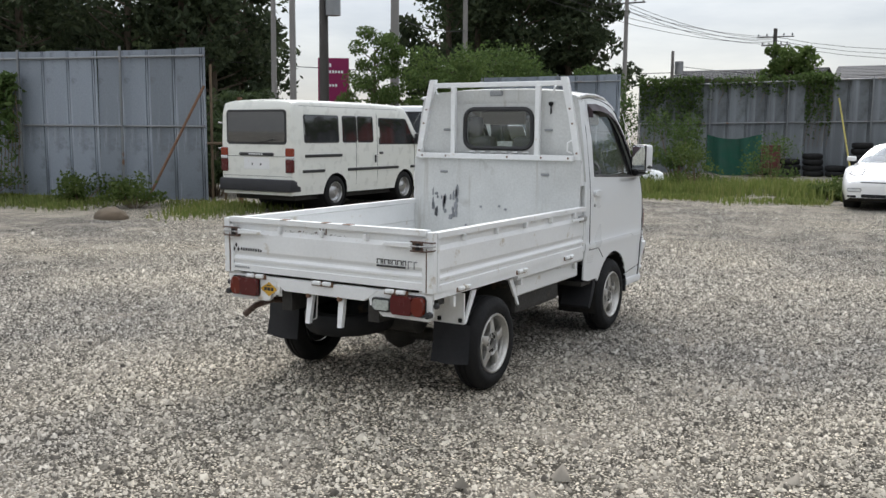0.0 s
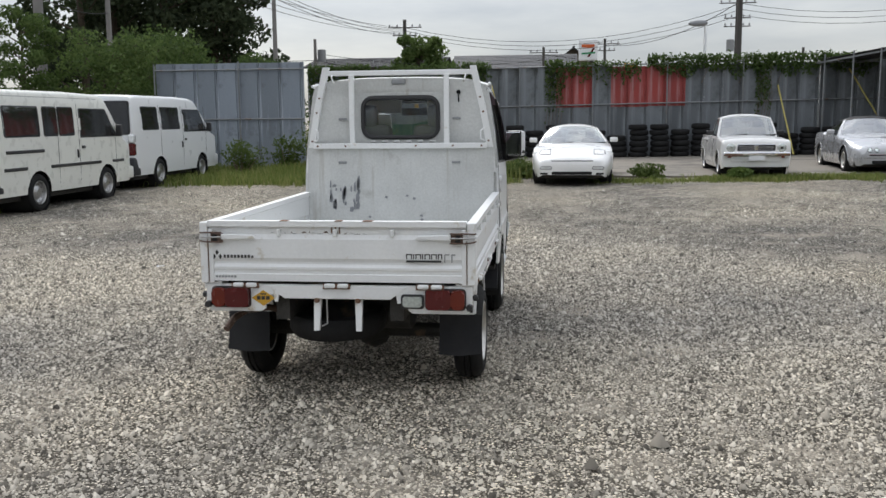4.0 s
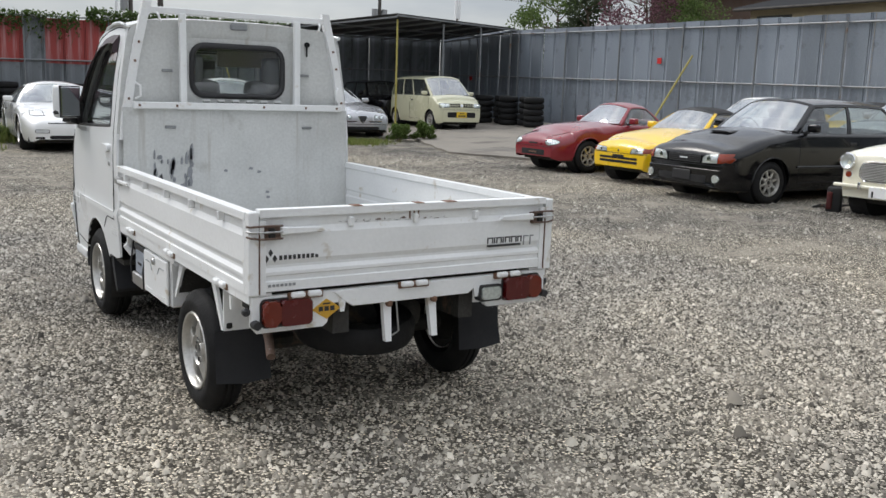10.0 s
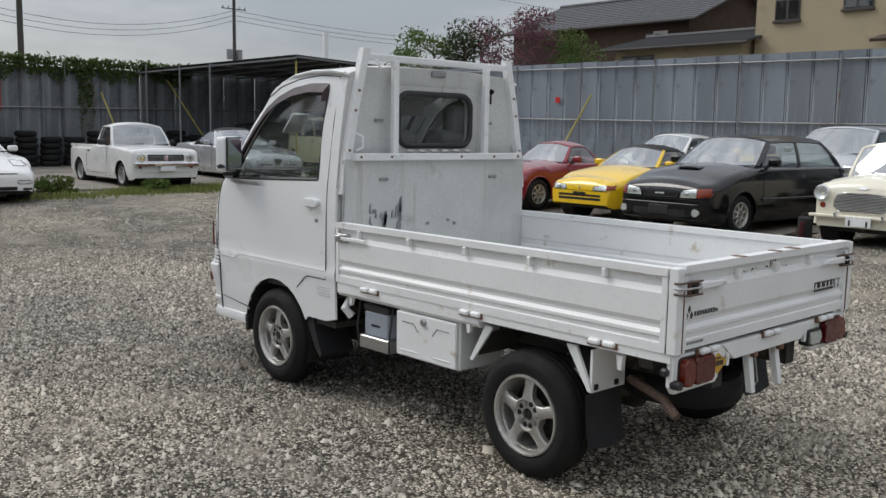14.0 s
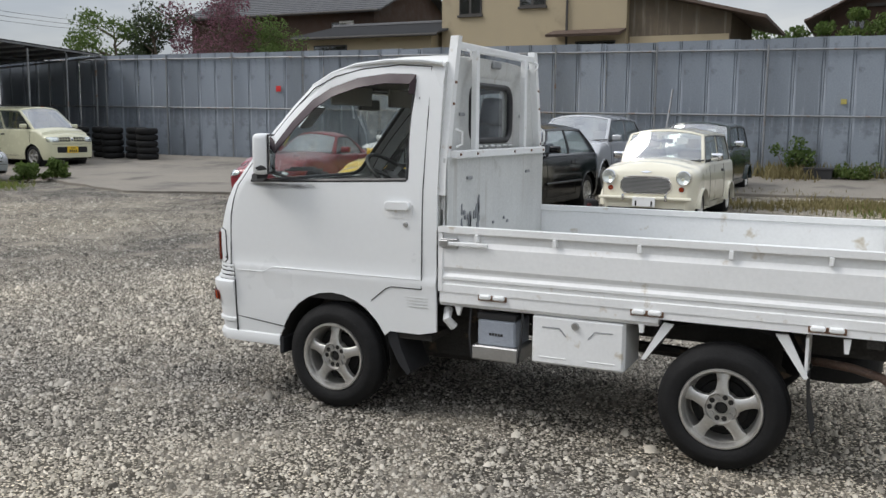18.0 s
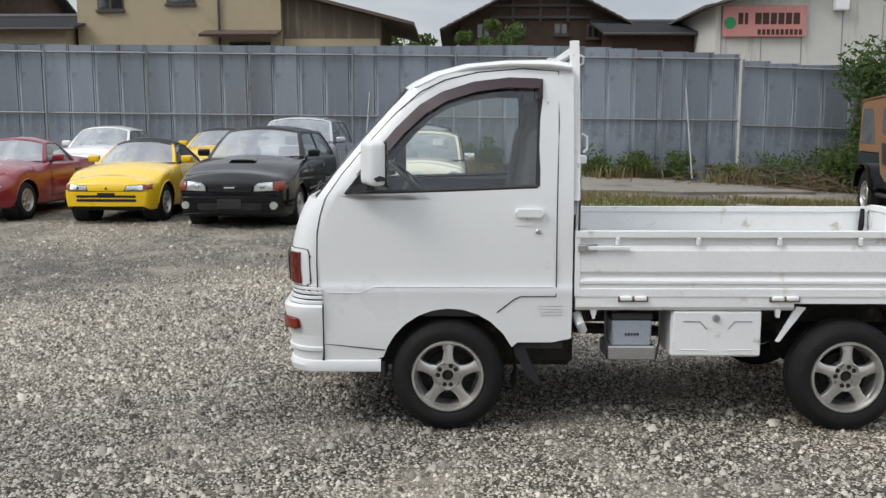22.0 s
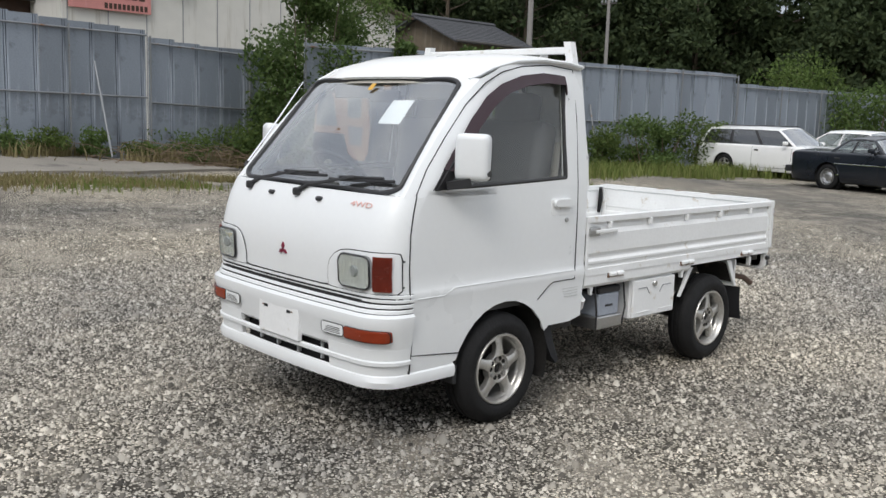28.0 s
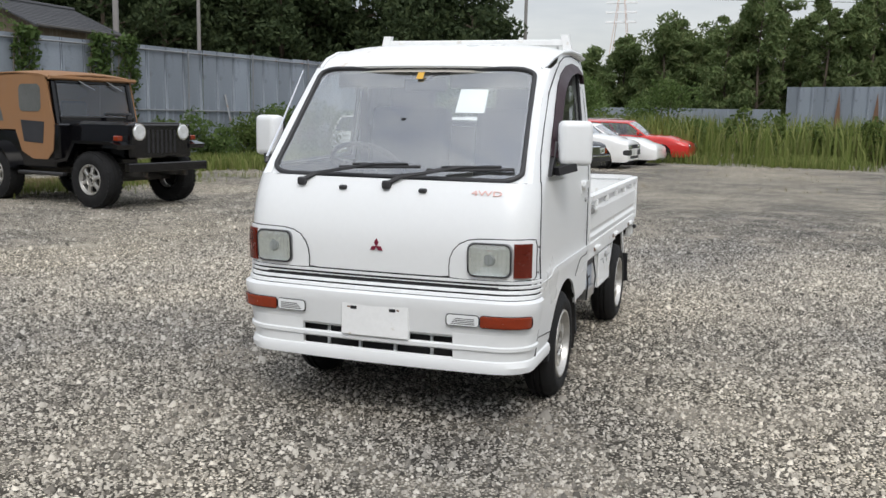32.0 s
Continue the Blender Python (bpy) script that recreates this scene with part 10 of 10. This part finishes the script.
shed = thing("lean_to_shed", pose(0, 0, 0), "open lean-to with a thin corrugated roof on tube posts", "shed")
C = [(9.6, 25.35, 3.28), (11.75, 19.4, 3.62), (17.05, 20.6, 3.56), (17.05, 25.35, 3.30)]
rows = []
for v_ in np.linspace(0, 1, 25):
    row = []
    for u_ in np.linspace(0, 1, 49):
        a_, b_ = Vector(C[0]).lerp(Vector(C[3]), u_), Vector(C[1]).lerp(Vector(C[2]), u_)
        p_ = a_.lerp(b_, v_)
        row.append((p_.x, p_.y, p_.z + 0.02 * math.sin(u_ * 48 * math.pi)))
    rows.append(row)
M["shed_roof"] = material("dark_roof_sheet", (0.05, 0.05, 0.052), 0.8, vary=0.25, scale=3, bump=0.03)
part("roof", thicken(grid(rows), 0.006), "shed_roof", shed)
for f in (0.0, 0.5, 1.0):
    part("purlin", bar(Vector(C[0]).lerp(Vector(C[1]), f) - Vector((0, 0, 0.06)), Vector(C[3]).lerp(Vector(C[2]), f) - Vector((0, 0, 0.06)), 0.05, 0.05), "fence_rail", shed)
for u_ in np.linspace(0, 1, 7):
    part("rafter", bar(Vector(C[0]).lerp(Vector(C[3]), u_) - Vector((0, 0, 0.1)), Vector(C[1]).lerp(Vector(C[2]), u_) - Vector((0, 0, 0.1)), 0.04, 0.05), "fence_rail", shed)
for x, y in ((11.85, 19.55), (13.7, 19.9), (15.4, 20.3), (10.6, 22.4), (9.75, 25.0), (16.9, 20.7), (10.2, 23.6)):
    part("post", tube([(x, y, rise(x, y)), (x, y, 3.45)], 0.03, 8), "fence_rail" if x != 11.85 else "yellow_tube", shed)

# ---- poles and wires ----
def pole(x, y, h, r, mat, label, arms=(), cans=(), name="utility_pole", lean=0.0):
    root = thing(name, pose(x, y, -0.1, 0, lean, 0), label, "pole", group="poles")
    part("shaft", tube([(0, 0, 0), (0, 0, h)], [r, r * 0.7], 10), mat, root, smooth=60)
    for z, w in arms:
        part("cross_arm", box(-w, w, -0.035, 0.035, z - 0.03, z + 0.03), "pole_dark", root)
        for k in (-0.9, -0.45, 0.45, 0.9):
            part("insulator", shifted(lathe([(0, 0.03), (0.04, 0.055), (0.10, 0.05), (0.16, 0.02)], 8, axis="z"), (k * w, 0, z + 0.05)), "decal_grey", root)
    for z, s_ in cans:
        part("transformer", shifted(lathe([(0, 0.0001), (0, 0.24), (0.7, 0.24), (0.74, 0.0001)], 14, axis="z"), (s_ * 0.38, 0, z)), "decal_grey", root, smooth=40)
    return root


pole(-15.5, 18.2, 9.5, 0.17, "pole_dark", "thick dark utility pole beside the sign", cans=((5.2, 1),), arms=((8.8, 0.7),))
pole(-15.6, 15.9, 8.5, 0.09, "pole_concrete", "thin grey pole beside its twin")
pole(-15.2, 16.3, 8.7, 0.11, "pole_concrete", "grey pole standing by a thin twin")
pole(-14.9, 21.4, 9.5, 0.18, "pole_concrete", "thick pale concrete utility pole", arms=((8.9, 0.7),))
pole(-16.6, 29.4, 9.5, 0.13, "pole_concrete", "pale concrete pole among the trees")
pole(-12.1, 37.0, 8.3, 0.13, "pole_concrete", "concrete pole with a short cross arm", arms=((7.7, 0.9),))
pole(-8.5, 53.6, 8.0, 0.16, "pole_dark", "utility pole with heavy cross arms", arms=((7.5, 1.1), (7.0, 0.8)), cans=((6.0, 1),))
pole(-12.5, 46.0, 6.2, 0.12, "pole_concrete", "short concrete pole with a junction box", cans=((4.9, 1),))
pole(0.4, 60.0, 6.6, 0.13, "pole_dark", "distant utility pole with cross arm", arms=((6.2, 1.0),))
pole(-4.4, 70.0, 6.5, 0.13, "pole_dark", "distant utility pole with cross arm", arms=((6.1, 1.0),))
pole(5.0, 66.0, 7.6, 0.14, "pole_dark", "distant utility pole with cross arms", arms=((7.2, 1.1), (6.7, 0.8)))
pole(9.6, 72.0, 6.3, 0.13, "pole_dark", "distant utility pole with cross arm", arms=((6.0, 1.0),))
pole(8.64, 33.3, 11.5, 0.13, "pole_dark", "plain tall dark pole above the hoarding")
pole(12.3, 53.0, 9.0, 0.16, "pole_dark", "utility pole with cross arms and transformer", arms=((8.5, 1.1), (7.6, 0.8), (7.1, 0.8)), cans=((5.6, -1),))
pole(18.6, 62.0, 6.4, 0.13, "pole_dark", "distant utility pole with cross arm", arms=((6.0, 1.0),))
pole(31.3, 56.8, 11.0, 0.16, "pole_dark", "utility pole with transformers", arms=((10.2, 1.0),), cans=((6.6, 1), (6.6, -1)))
pole(29.5, -33.5, 11.0, 0.18, "pole_concrete", "pale concrete pole before the wood")
pole(27.0, -37.0, 9.5, 0.12, "pole_concrete", "thin concrete pole with fittings", arms=((7.8, 0.5),))
pole(13.2, -52.8, 10.2, 0.14, "pole_concrete", "pale concrete pole above the wood")
pole(-13.5, -46.0, 9.8, 0.16, "pole_concrete", "leaning concrete pole beyond the meadow", lean=-14)
sl = thing("street_lamp", pose(8.1, 38.4, 0), "pale street lamp with a flat head", "street lamp")
part("shaft", tube([(0, 0, 0), (0, 0, 5.5), (-0.05, 0, 5.75)], [0.09, 0.07, 0.06], 10), "paper", sl, smooth=60)
part("lamp_head", shifted(lathe([(-0.45, 0.01), (-0.35, 0.10), (0.0, 0.15), (0.35, 0.13), (0.45, 0.02)], 12), (-0.35, 0, 5.8)), "decal_grey", sl, smooth=60)
sp = thing("loudspeaker_pole", pose(25.4, 37.1, 0), "pale aerial unit on a thin pole", "aerial")
part("shaft", tube([(0, 0, 0), (0, 0, 5.3)], 0.06, 8), "pole_concrete", sp)
part("aerial_body", tube([(0, 0, 5.2), (0, 0, 6.6)], 0.16, 10), "paper", sp)


def wire(a, b, sag=0.6, r=0.014):
    a, b = Vector(a), Vector(b)
    pts = [a.lerp(b, k / 10) - Vector((0, 0, sag * 4 * (k / 10) * (1 - k / 10))) for k in range(11)]
    o = part("overhead_wire", tube(pts, r, 4, caps=False), "wire")
    return tagged(o, "sagging dark overhead cable between poles", "cable", group="overhead cables")


for dz in (0, 0.35, 0.7):
    wire((-15.5, 18.2, 8.6 - dz), (-14.9, 21.4, 8.5 - dz), 0.1)
    wire((-14.9, 21.4, 8.6 - dz), (-8.5, 53.6, 7.4 - dz * 0.5), 0.9)
    wire((-15.5, 18.2, 8.8 - dz), (-45.0, 8.0, 9.0 - dz), 0.9)
    wire((-8.5, 53.6, 7.4 - dz * 0.6), (12.3, 53.0, 8.3 - dz), 1.5, 0.018)
    wire((12.3, 53.0, 8.4 - dz), (31.3, 56.8, 10.0 - dz), 1.2, 0.018)
    wire((31.3, 56.8, 10.0 - dz), (75.0, 60.0, 12.0 - dz), 1.2, 0.018)
    wire((-12.1, 37.0, 7.6 - dz * 0.5), (-8.5, 53.6, 7.3 - dz * 0.5), 0.4)
    wire((13.2, -52.8, 9.7 - dz * 0.5), (-60, -60, 10.2 - dz * 0.5), 1.2, 0.02)
wire((-14.9, 21.4, 5.4), (-16.6, 29.4, 5.8), 0.2, 0.02)
wire((-30, 20.0, 4.8), (-12.5, 46.0, 4.9), 0.5, 0.025)
wire((-12.5, 46.0, 4.9), (5.0, 66.0, 5.0), 0.9, 0.025)
wire((-12.5, 46.0, 5.3), (0.4, 60.0, 5.6), 0.5, 0.02)
wire((0.4, 60.0, 6.0), (18.6, 62.0, 6.0), 0.8, 0.02)
wire((8.64, 33.3, 11.0), (60.0, 42.0, 11.0), 1.0, 0.014)
wire((5.0, 66.0, 7.0), (12.3, 53.0, 8.4), 0.8, 0.02)

# ---- signs ----
M["sign_magenta"] = material("magenta_sign_face", (0.24, 0.008, 0.085), 0.4, vary=0.05, bump=0.0)
M["sign_pink"] = material("faded_pink_sign_face", (0.56, 0.24, 0.22), 0.6, vary=0.08, bump=0.0, streak=((0.62, 0.34, 0.32), 0.3, 4))
M["sign_green"] = material("green_sign_mark", (0.02, 0.25, 0.10), 0.5, vary=0.05, bump=0.0)
M["sign_orange"] = material("orange_sign_mark", (0.6, 0.12, 0.03), 0.5, vary=0.05, bump=0.0)
M["sign_yellow"] = material("amber_sign_face", (0.72, 0.40, 0.01), 0.5, vary=0.05, bump=0.0)
sg = thing("roadside_sign", pose(-16.5, 20.0, 0, 0, 0, 38), "tall magenta shop sign with white lettering bars", "sign")
part("sign_board", box(-0.53, 0.53, -0.10, 0.10, 1.6, 3.95, 0.01), "sign_magenta", sg)
part("sign_post", tube([(0, 0, 0), (0, 0, 1.7)], 0.09, 8), "pole_concrete", sg)
for z, n_, w_, h_ in ((3.70, 4, 0.40, 0.12), (3.48, 8, 0.80, 0.09), (3.02, 6, 0.60, 0.08)):
    for k in range(n_):
        part("lettering_bar", box(-0.45 + w_ / n_ * k, -0.45 + w_ / n_ * (k + 0.72), -0.108, -0.10, z - h_ / 2, z + h_ / 2), "paper", sg)
sv = thing("shop_pylon_sign", pose(3.3, 54.1, 0), "white square shop sign with coloured stripes on a post", "sign")
part("sign_box", box(-0.60, 0.60, -0.15, 0.15, 5.15, 6.45, 0.04), "paper", sv)
part("stripe", prism([(-0.42, 6.15), (0.40, 6.15), (0.40, 6.02), (0.2, 5.92), (-0.42, 5.98)], "y", -0.17, -0.15), "sign_orange", sv)
part("stripe", prism([(0.30, 5.95), (0.05, 5.55), (-0.08, 5.35), (0.06, 5.35), (0.42, 5.9)], "y", -0.17, -0.15), "red_lens", sv)
part("stripe", prism([(-0.42, 5.62), (0.44, 5.68), (0.44, 5.58), (-0.42, 5.52)], "y", -0.172, -0.15), "sign_green", sv)
part("sign_post", tube([(0, 0, 0), (0, 0, 5.2)], 0.10, 8), "pole_concrete", sv)
sy = thing("warning_sign", pose(4.9, 40.6, 0), "small amber roadside sign with dark marks", "sign")
part("sign_board", box(-0.33, 0.33, -0.03, 0.03, 3.55, 4.15, 0.01), "sign_yellow", sy)
part("sign_mark", box(-0.14, 0.14, -0.036, -0.03, 3.8, 3.95), "decal_black", sy)
part("sign_post", tube([(0, 0, 0), (0, 0, 3.6)], 0.05, 8), "pole_concrete", sy)

# ---- houses beyond the east hoarding ----
M["beige_wall"] = material("beige_render", (0.40, 0.335, 0.225), 0.9, vary=0.08, scale=1.2, fine=60, bump=0.03, spots=(0.30, 0.25, 0.17), spot_amount=0.2, spot_scale=0.8)
M["brown_wall"] = material("dark_brown_boards", (0.055, 0.032, 0.022), 0.85, vary=0.2, scale=3, bump=0.05)
M["wood_wall"] = material("weathered_boards", (0.13, 0.105, 0.075), 0.9, vary=0.3, scale=3, bump=0.08, streak=((0.22, 0.19, 0.15), 0.4, 6))
M["white_wall"] = material("off_white_siding", (0.58, 0.57, 0.53), 0.8, vary=0.08, scale=2, bump=0.02, streak=((0.42, 0.40, 0.35), 0.3, 5))
M["roof_tile"] = material("dark_roof_tiles", (0.06, 0.062, 0.068), 0.6, vary=0.2, scale=6, bump=0.05)
M["roof_brown"] = material("brown_roof_sheet", (0.10, 0.07, 0.055), 0.7, vary=0.15, bump=0.02)


def house(name, x, y0, y1, z_eave, z_ridge, depth, wall, roof, label, ridge="y", over=0.5, windows=(), tiles=True):
    """A house whose west face stands at x between y0 and y1. windows: (y, z, width, height) on that face."""
    root = thing(name, pose(x, (y0 + y1) / 2, 0), label, "house", group="houses")
    hw = (y1 - y0) / 2
    if ridge == "y":
        sect = [(0, 0), (depth, 0), (depth, z_eave), (depth / 2, z_ridge), (0, z_eave)]
        bm = prism([(p, q) for p, q in sect], "y", -hw, hw)
    else:
        bm = prism([(-hw, 0), (hw, 0), (hw, z_eave), (0, z_ridge), (-hw, z_eave)], "x", 0, depth)
    part("wall", bm, wall, root)
    rf = new("roof")
    rf.parent = root
    n = 14
    for s in (-1, 1):
        if ridge == "y":
            a0, a1 = (depth / 2 + s * (depth / 2 + over), z_eave - over * (z_ridge - z_eave) / (depth / 2)), (depth / 2, z_ridge)
            for k in range(n):
                f0, f1 = k / n, (k + 1) / n
                p, q = [(a0[0] + (a1[0] - a0[0]) * f, a0[1] + (a1[1] - a0[1]) * f) for f in (f0, f1)]
                part("tile_course", prism([(p[0], p[1] + 0.10), (q[0], q[1] + 0.07), (q[0], q[1]), (p[0], p[1] + 0.01)], "y", -hw - over, hw + over), roof, rf)
        else:
            a0, a1 = (s * (hw + over), z_eave - over * (z_ridge - z_eave) / hw), (0, z_ridge)
            for k in range(n):
                f0, f1 = k / n, (k + 1) / n
                p, q = [(a0[0] + (a1[0] - a0[0]) * f, a0[1] + (a1[1] - a0[1]) * f) for f in (f0, f1)]
                part("tile_course", prism([(p[0], p[1] + 0.10), (q[0], q[1] + 0.07), (q[0], q[1]), (p[0], p[1] + 0.01)], "x", -over, depth + over), roof, rf)
    if ridge == "y":
        part("ridge_cap", tube([(depth / 2, -hw - over, z_ridge + 0.1), (depth / 2, hw + over, z_ridge + 0.1)], 0.11, 8), roof, rf)
        part("gutter", tube([(-over, -hw - over, z_eave - 0.12), (-over, hw + over, z_eave - 0.12)], 0.06, 8), "pole_dark", rf)
    for wy, wz, ww, wh in windows:
        w = new("window")
        w.parent = root
        yy = wy - (y0 + y1) / 2
        part("window_frame", box(-0.05, 0.03, yy - ww / 2, yy + ww / 2, wz - wh / 2, wz + wh / 2, 0.01), "pole_dark", w)
        for s in (-1, 1):
            part("pane", box(-0.06, -0.045, yy + s * ww / 4 - ww / 4 + 0.05, yy + s * ww / 4 + ww / 4 - 0.05, wz - wh / 2 + 0.06, wz + wh / 2 - 0.06), "glass_dark", w)
        part("window_back", box(-0.04, -0.03, yy - ww / 2 + 0.03, yy + ww / 2 - 0.03, wz - wh / 2 + 0.03, wz + wh / 2 - 0.03), "decal_grey", w)
        part("window_sill", box(-0.12, 0.0, yy - ww / 2 - 0.05, yy + ww / 2 + 0.05, wz - wh / 2 - 0.08, wz - wh / 2), "pole_dark", w)
    return root


hA = house("brown_house", 34.0, 20.5, 31.5, 6.9, 8.7, 9.0, "brown_wall", "roof_tile", "dark brown timber house with grey tiled roof", windows=((22.4, 5.6, 0.9, 1.5),))
part("wall_panel", box(-0.06, 0.0, -4.4, -3.6, 4.8, 6.4, 0.01), "white_wall", hA)
ac = thing("air_conditioner", pose(31.0, 20.6, 4.55), "white outdoor air-conditioner unit on a bracket", "air conditioner")
block(ac, "casing", -0.15, 0.15, -0.4, 0.4, 0, 0.62, "white_wall", 0.02)
part("fan_grille", lathe([(-0.165, 0.0001), (-0.165, 0.24), (-0.15, 0.25)], 20), "decal_grey", ac).location = (0, 0.08, 0.31)
part("bracket", box(-0.2, 3.1, -0.35, 0.35, -0.10, 0.0), "pole_dark", ac)
hB1 = house("beige_annexe", 30.0, 15.5, 21.6, 5.25, 5.9, 6.0, "beige_wall", "roof_tile", "low beige rendered annexe with tiled lean-to", windows=((20.4, 4.45, 1.7, 0.85), (17.2, 4.35, 1.1, 0.55)))
hB2 = house("beige_house", 30.6, 7.5, 15.3, 9.5, 11.0, 9.0, "beige_wall", "roof_tile", "tall beige rendered house with small windows", windows=((14.0, 6.35, 1.0, 0.8), (11.3, 6.55, 1.1, 0.75), (8.7, 4.4, 1.6, 0.7)))
part("drain_pipe", tube([(-0.08, -1.55, 0), (-0.08, -1.55, 9.4)], 0.05, 8), "pole_dark", hB2)
part("porch_roof", prism([(-1.0, 4.85), (0.0, 5.10), (0.0, 5.20), (-1.05, 4.95)], "y", -3.9, -1.0), "roof_brown", hB2)
hB3 = thing("weathered_outbuilding", pose(31.0, 5.6, 0), "weathered timber outbuilding with a sloping sheet roof", "house", group="houses")
part("wall", prism([(1.9, 0), (1.9, 6.6), (-1.9, 5.65), (-1.9, 0)], "x", 0, 6), "wood_wall", hB3)
part("lower_render", box(-0.05, 0.0, -1.85, 1.85, 0, 4.9), "beige_wall", hB3)
part("roof", prism([(1.9, 6.62), (1.9, 6.74), (-3.2, 5.46), (-3.2, 5.34)], "x", -0.7, 6.6), "roof_brown", hB3)
hC = house("dark_gabled_house", 36.0, -6.4, 0.6, 6.1, 7.9, 10.0, "brown_wall", "roof_brown", "dark timber house with a broad gable", ridge="x", over=0.9, windows=((-1.9, 5.8, 0.6, 0.5), (-3.8, 5.8, 0.6, 0.5), (-5.2, 5.7, 0.5, 0.6), (-0.4, 5.7, 0.6, 0.7)))
for z in (6.3, 6.8):
    part("gable_beam", box(-0.12, 0.0, -2.2, 2.2, z - 0.06, z + 0.06), "pole_dark", hC)
for y in (-1.2, 0.0, 1.2):
    part("gable_post", box(-0.11, 0.0, y - 0.06, y + 0.06, 6.1, 7.4), "pole_dark", hC)
hD = house("tiled_outhouse", 33.0, -9.3, -5.6, 5.35, 6.0, 6.0, "brown_wall", "roof_tile", "low outhouse with a grey tiled roof")
hE = house("farm_office_barn", 30.0, -24.5, -8.9, 6.0, 8.0, 14.0, "white_wall", "roof_brown", "large off-white barn with a pink sign", ridge="x", over=0.6)
for y in np.arange(-7.4, 7.8, 1.5):
    part("siding_joint", box(-0.02, 0.004, y - 0.015, y + 0.015, 0, 6.0), "decal_grey", hE)
part("wall_vent", box(-0.35, 0.0, 3.0, 3.5, 5.8, 6.2, 0.03), "paper", hE)
sgn = thing("farm_sign", pose(29.9, -10.65, 0), "faded pink rectangular sign with dark brown lettering bars", "sign")
part("sign_board", box(-0.08, 0.0, -1.55, 1.55, 4.85, 5.98, 0.01), "sign_pink", sgn)
part("sign_mark", lathe([(-0.095, 0.0001), (-0.095, 0.22), (-0.08, 0.22)], 16), "sign_green", sgn).location = (0, 1.28, 5.35)
for y0_, y1_ in ((0.98, 0.80), (0.74, 0.62), (0.36, 0.12), (0.08, -0.16), (-0.22, -0.44), (-0.50, -0.72), (-0.78, -1.00), (-1.06, -1.30)):
    part("lettering_bar", box(-0.088, -0.08, y1_, y0_, 5.30, 5.72), "brown_wall", sgn)
for k in range(10):
    part("lettering_bar", box(-0.088, -0.08, -1.40 + 0.17 * k, -1.28 + 0.17 * k, 4.92, 5.12), "brown_wall", sgn)
for x, y0, y1, zr in ((44.0, -36.0, -28.0, 6.4), (29.0, -32.6, -27.6, 6.3)):
    house("tiled_house", x, y0, y1, 5.15, zr, 5.5, "wood_wall", "roof_tile", "distant house with grey tiled roof", windows=((y0 + 2, 3.9, 1.6, 0.8), (y0 + 4, 3.9, 1.2, 0.8)))
for x, y0, y1, z0, zr in ((-6.5, 66.0, 74.0, 5.0, 6.6), (-16.0, 58.0, 66.0, 5.2, 6.0)):
    house("distant_house", x, y0, y1, z0, zr, 9.0, "wood_wall", "roof_tile", "distant house showing over the hoarding", ridge="x")
house("distant_temple_roof", -0.2, 74.0, 80.0, 5.2, 7.4, 6.0, "wood_wall", "roof_tile", "distant grey tiled roof with a tall ridge")

# ---- far end of the yard ----
hoarding("fence_far_end", (-2.6, -42.6), (-14.0, -39.0), 3.0, "fence", "distant rust-streaked steel hoarding above the meadow", rails=(0.5,), rail_side=-1, base=0.15)
hoarding("fence_low_far", (9.0, -46.0), (-2.4, -45.0), 2.0, "fence", "low pale hoarding before the bamboo", rails=(0.98,), rail_side=-1, base=0.1)
for k in range(5):
    o = part("rust_streak", prism([(-0.12, 0), (0.10, -0.1), (0.16, 1.2), (0.05, 2.6), (-0.1, 1.4)], "y", -0.01, 0.01), "rust")
    f = 0.2 + 0.14 * k
    o.matrix_basis = pose(-2.6 - 11.4 * f + 0.02, -42.6 + 3.6 * f + 0.12, 0.3, 0, 0, 180 - 17.5)
    tagged(o, "rust-red run down the far hoarding", "rust streak", group="rust streaks")
M["pylon_paint"] = material("faded_pylon_paint", (0.62, 0.48, 0.42), 0.7, vary=0.15, bump=0.0)
pyl = thing("lattice_pylon", pose(28.0, -192.5, 0), "distant red and white lattice pylon", "pylon")
for s, t in ((-1, -1), (1, -1), (1, 1), (-1, 1)):
    part("leg", bar((s * 3.5, t * 3.5, 0), (s * 0.6, t * 0.6, 27.0), 0.10, 0.10), "pylon_paint", pyl)
for z in (22.0, 24.0, 26.0):
    part("cross_arm", box(-3.2, 3.2, -0.4, 0.4, z - 0.2, z + 0.2), "paper", pyl)
ft = thing("gate_frame", pose(0, 0, 0), "rusty tube gate posts between hoarding and vans", "gate")
for x, y in ((-9.7, 8.1), (-9.3, 8.6)):
    part("post", tube([(x, y, 0), (x, y, 2.1)], 0.05, 8), "rust" if x < -9.5 else "pole_concrete", ft)
for z in (0.35, 1.1, 1.6):
    part("rail", tube([(-10.0, 7.8, z), (-9.3, 8.6, z)], 0.02, 6), "fence_rail", ft)
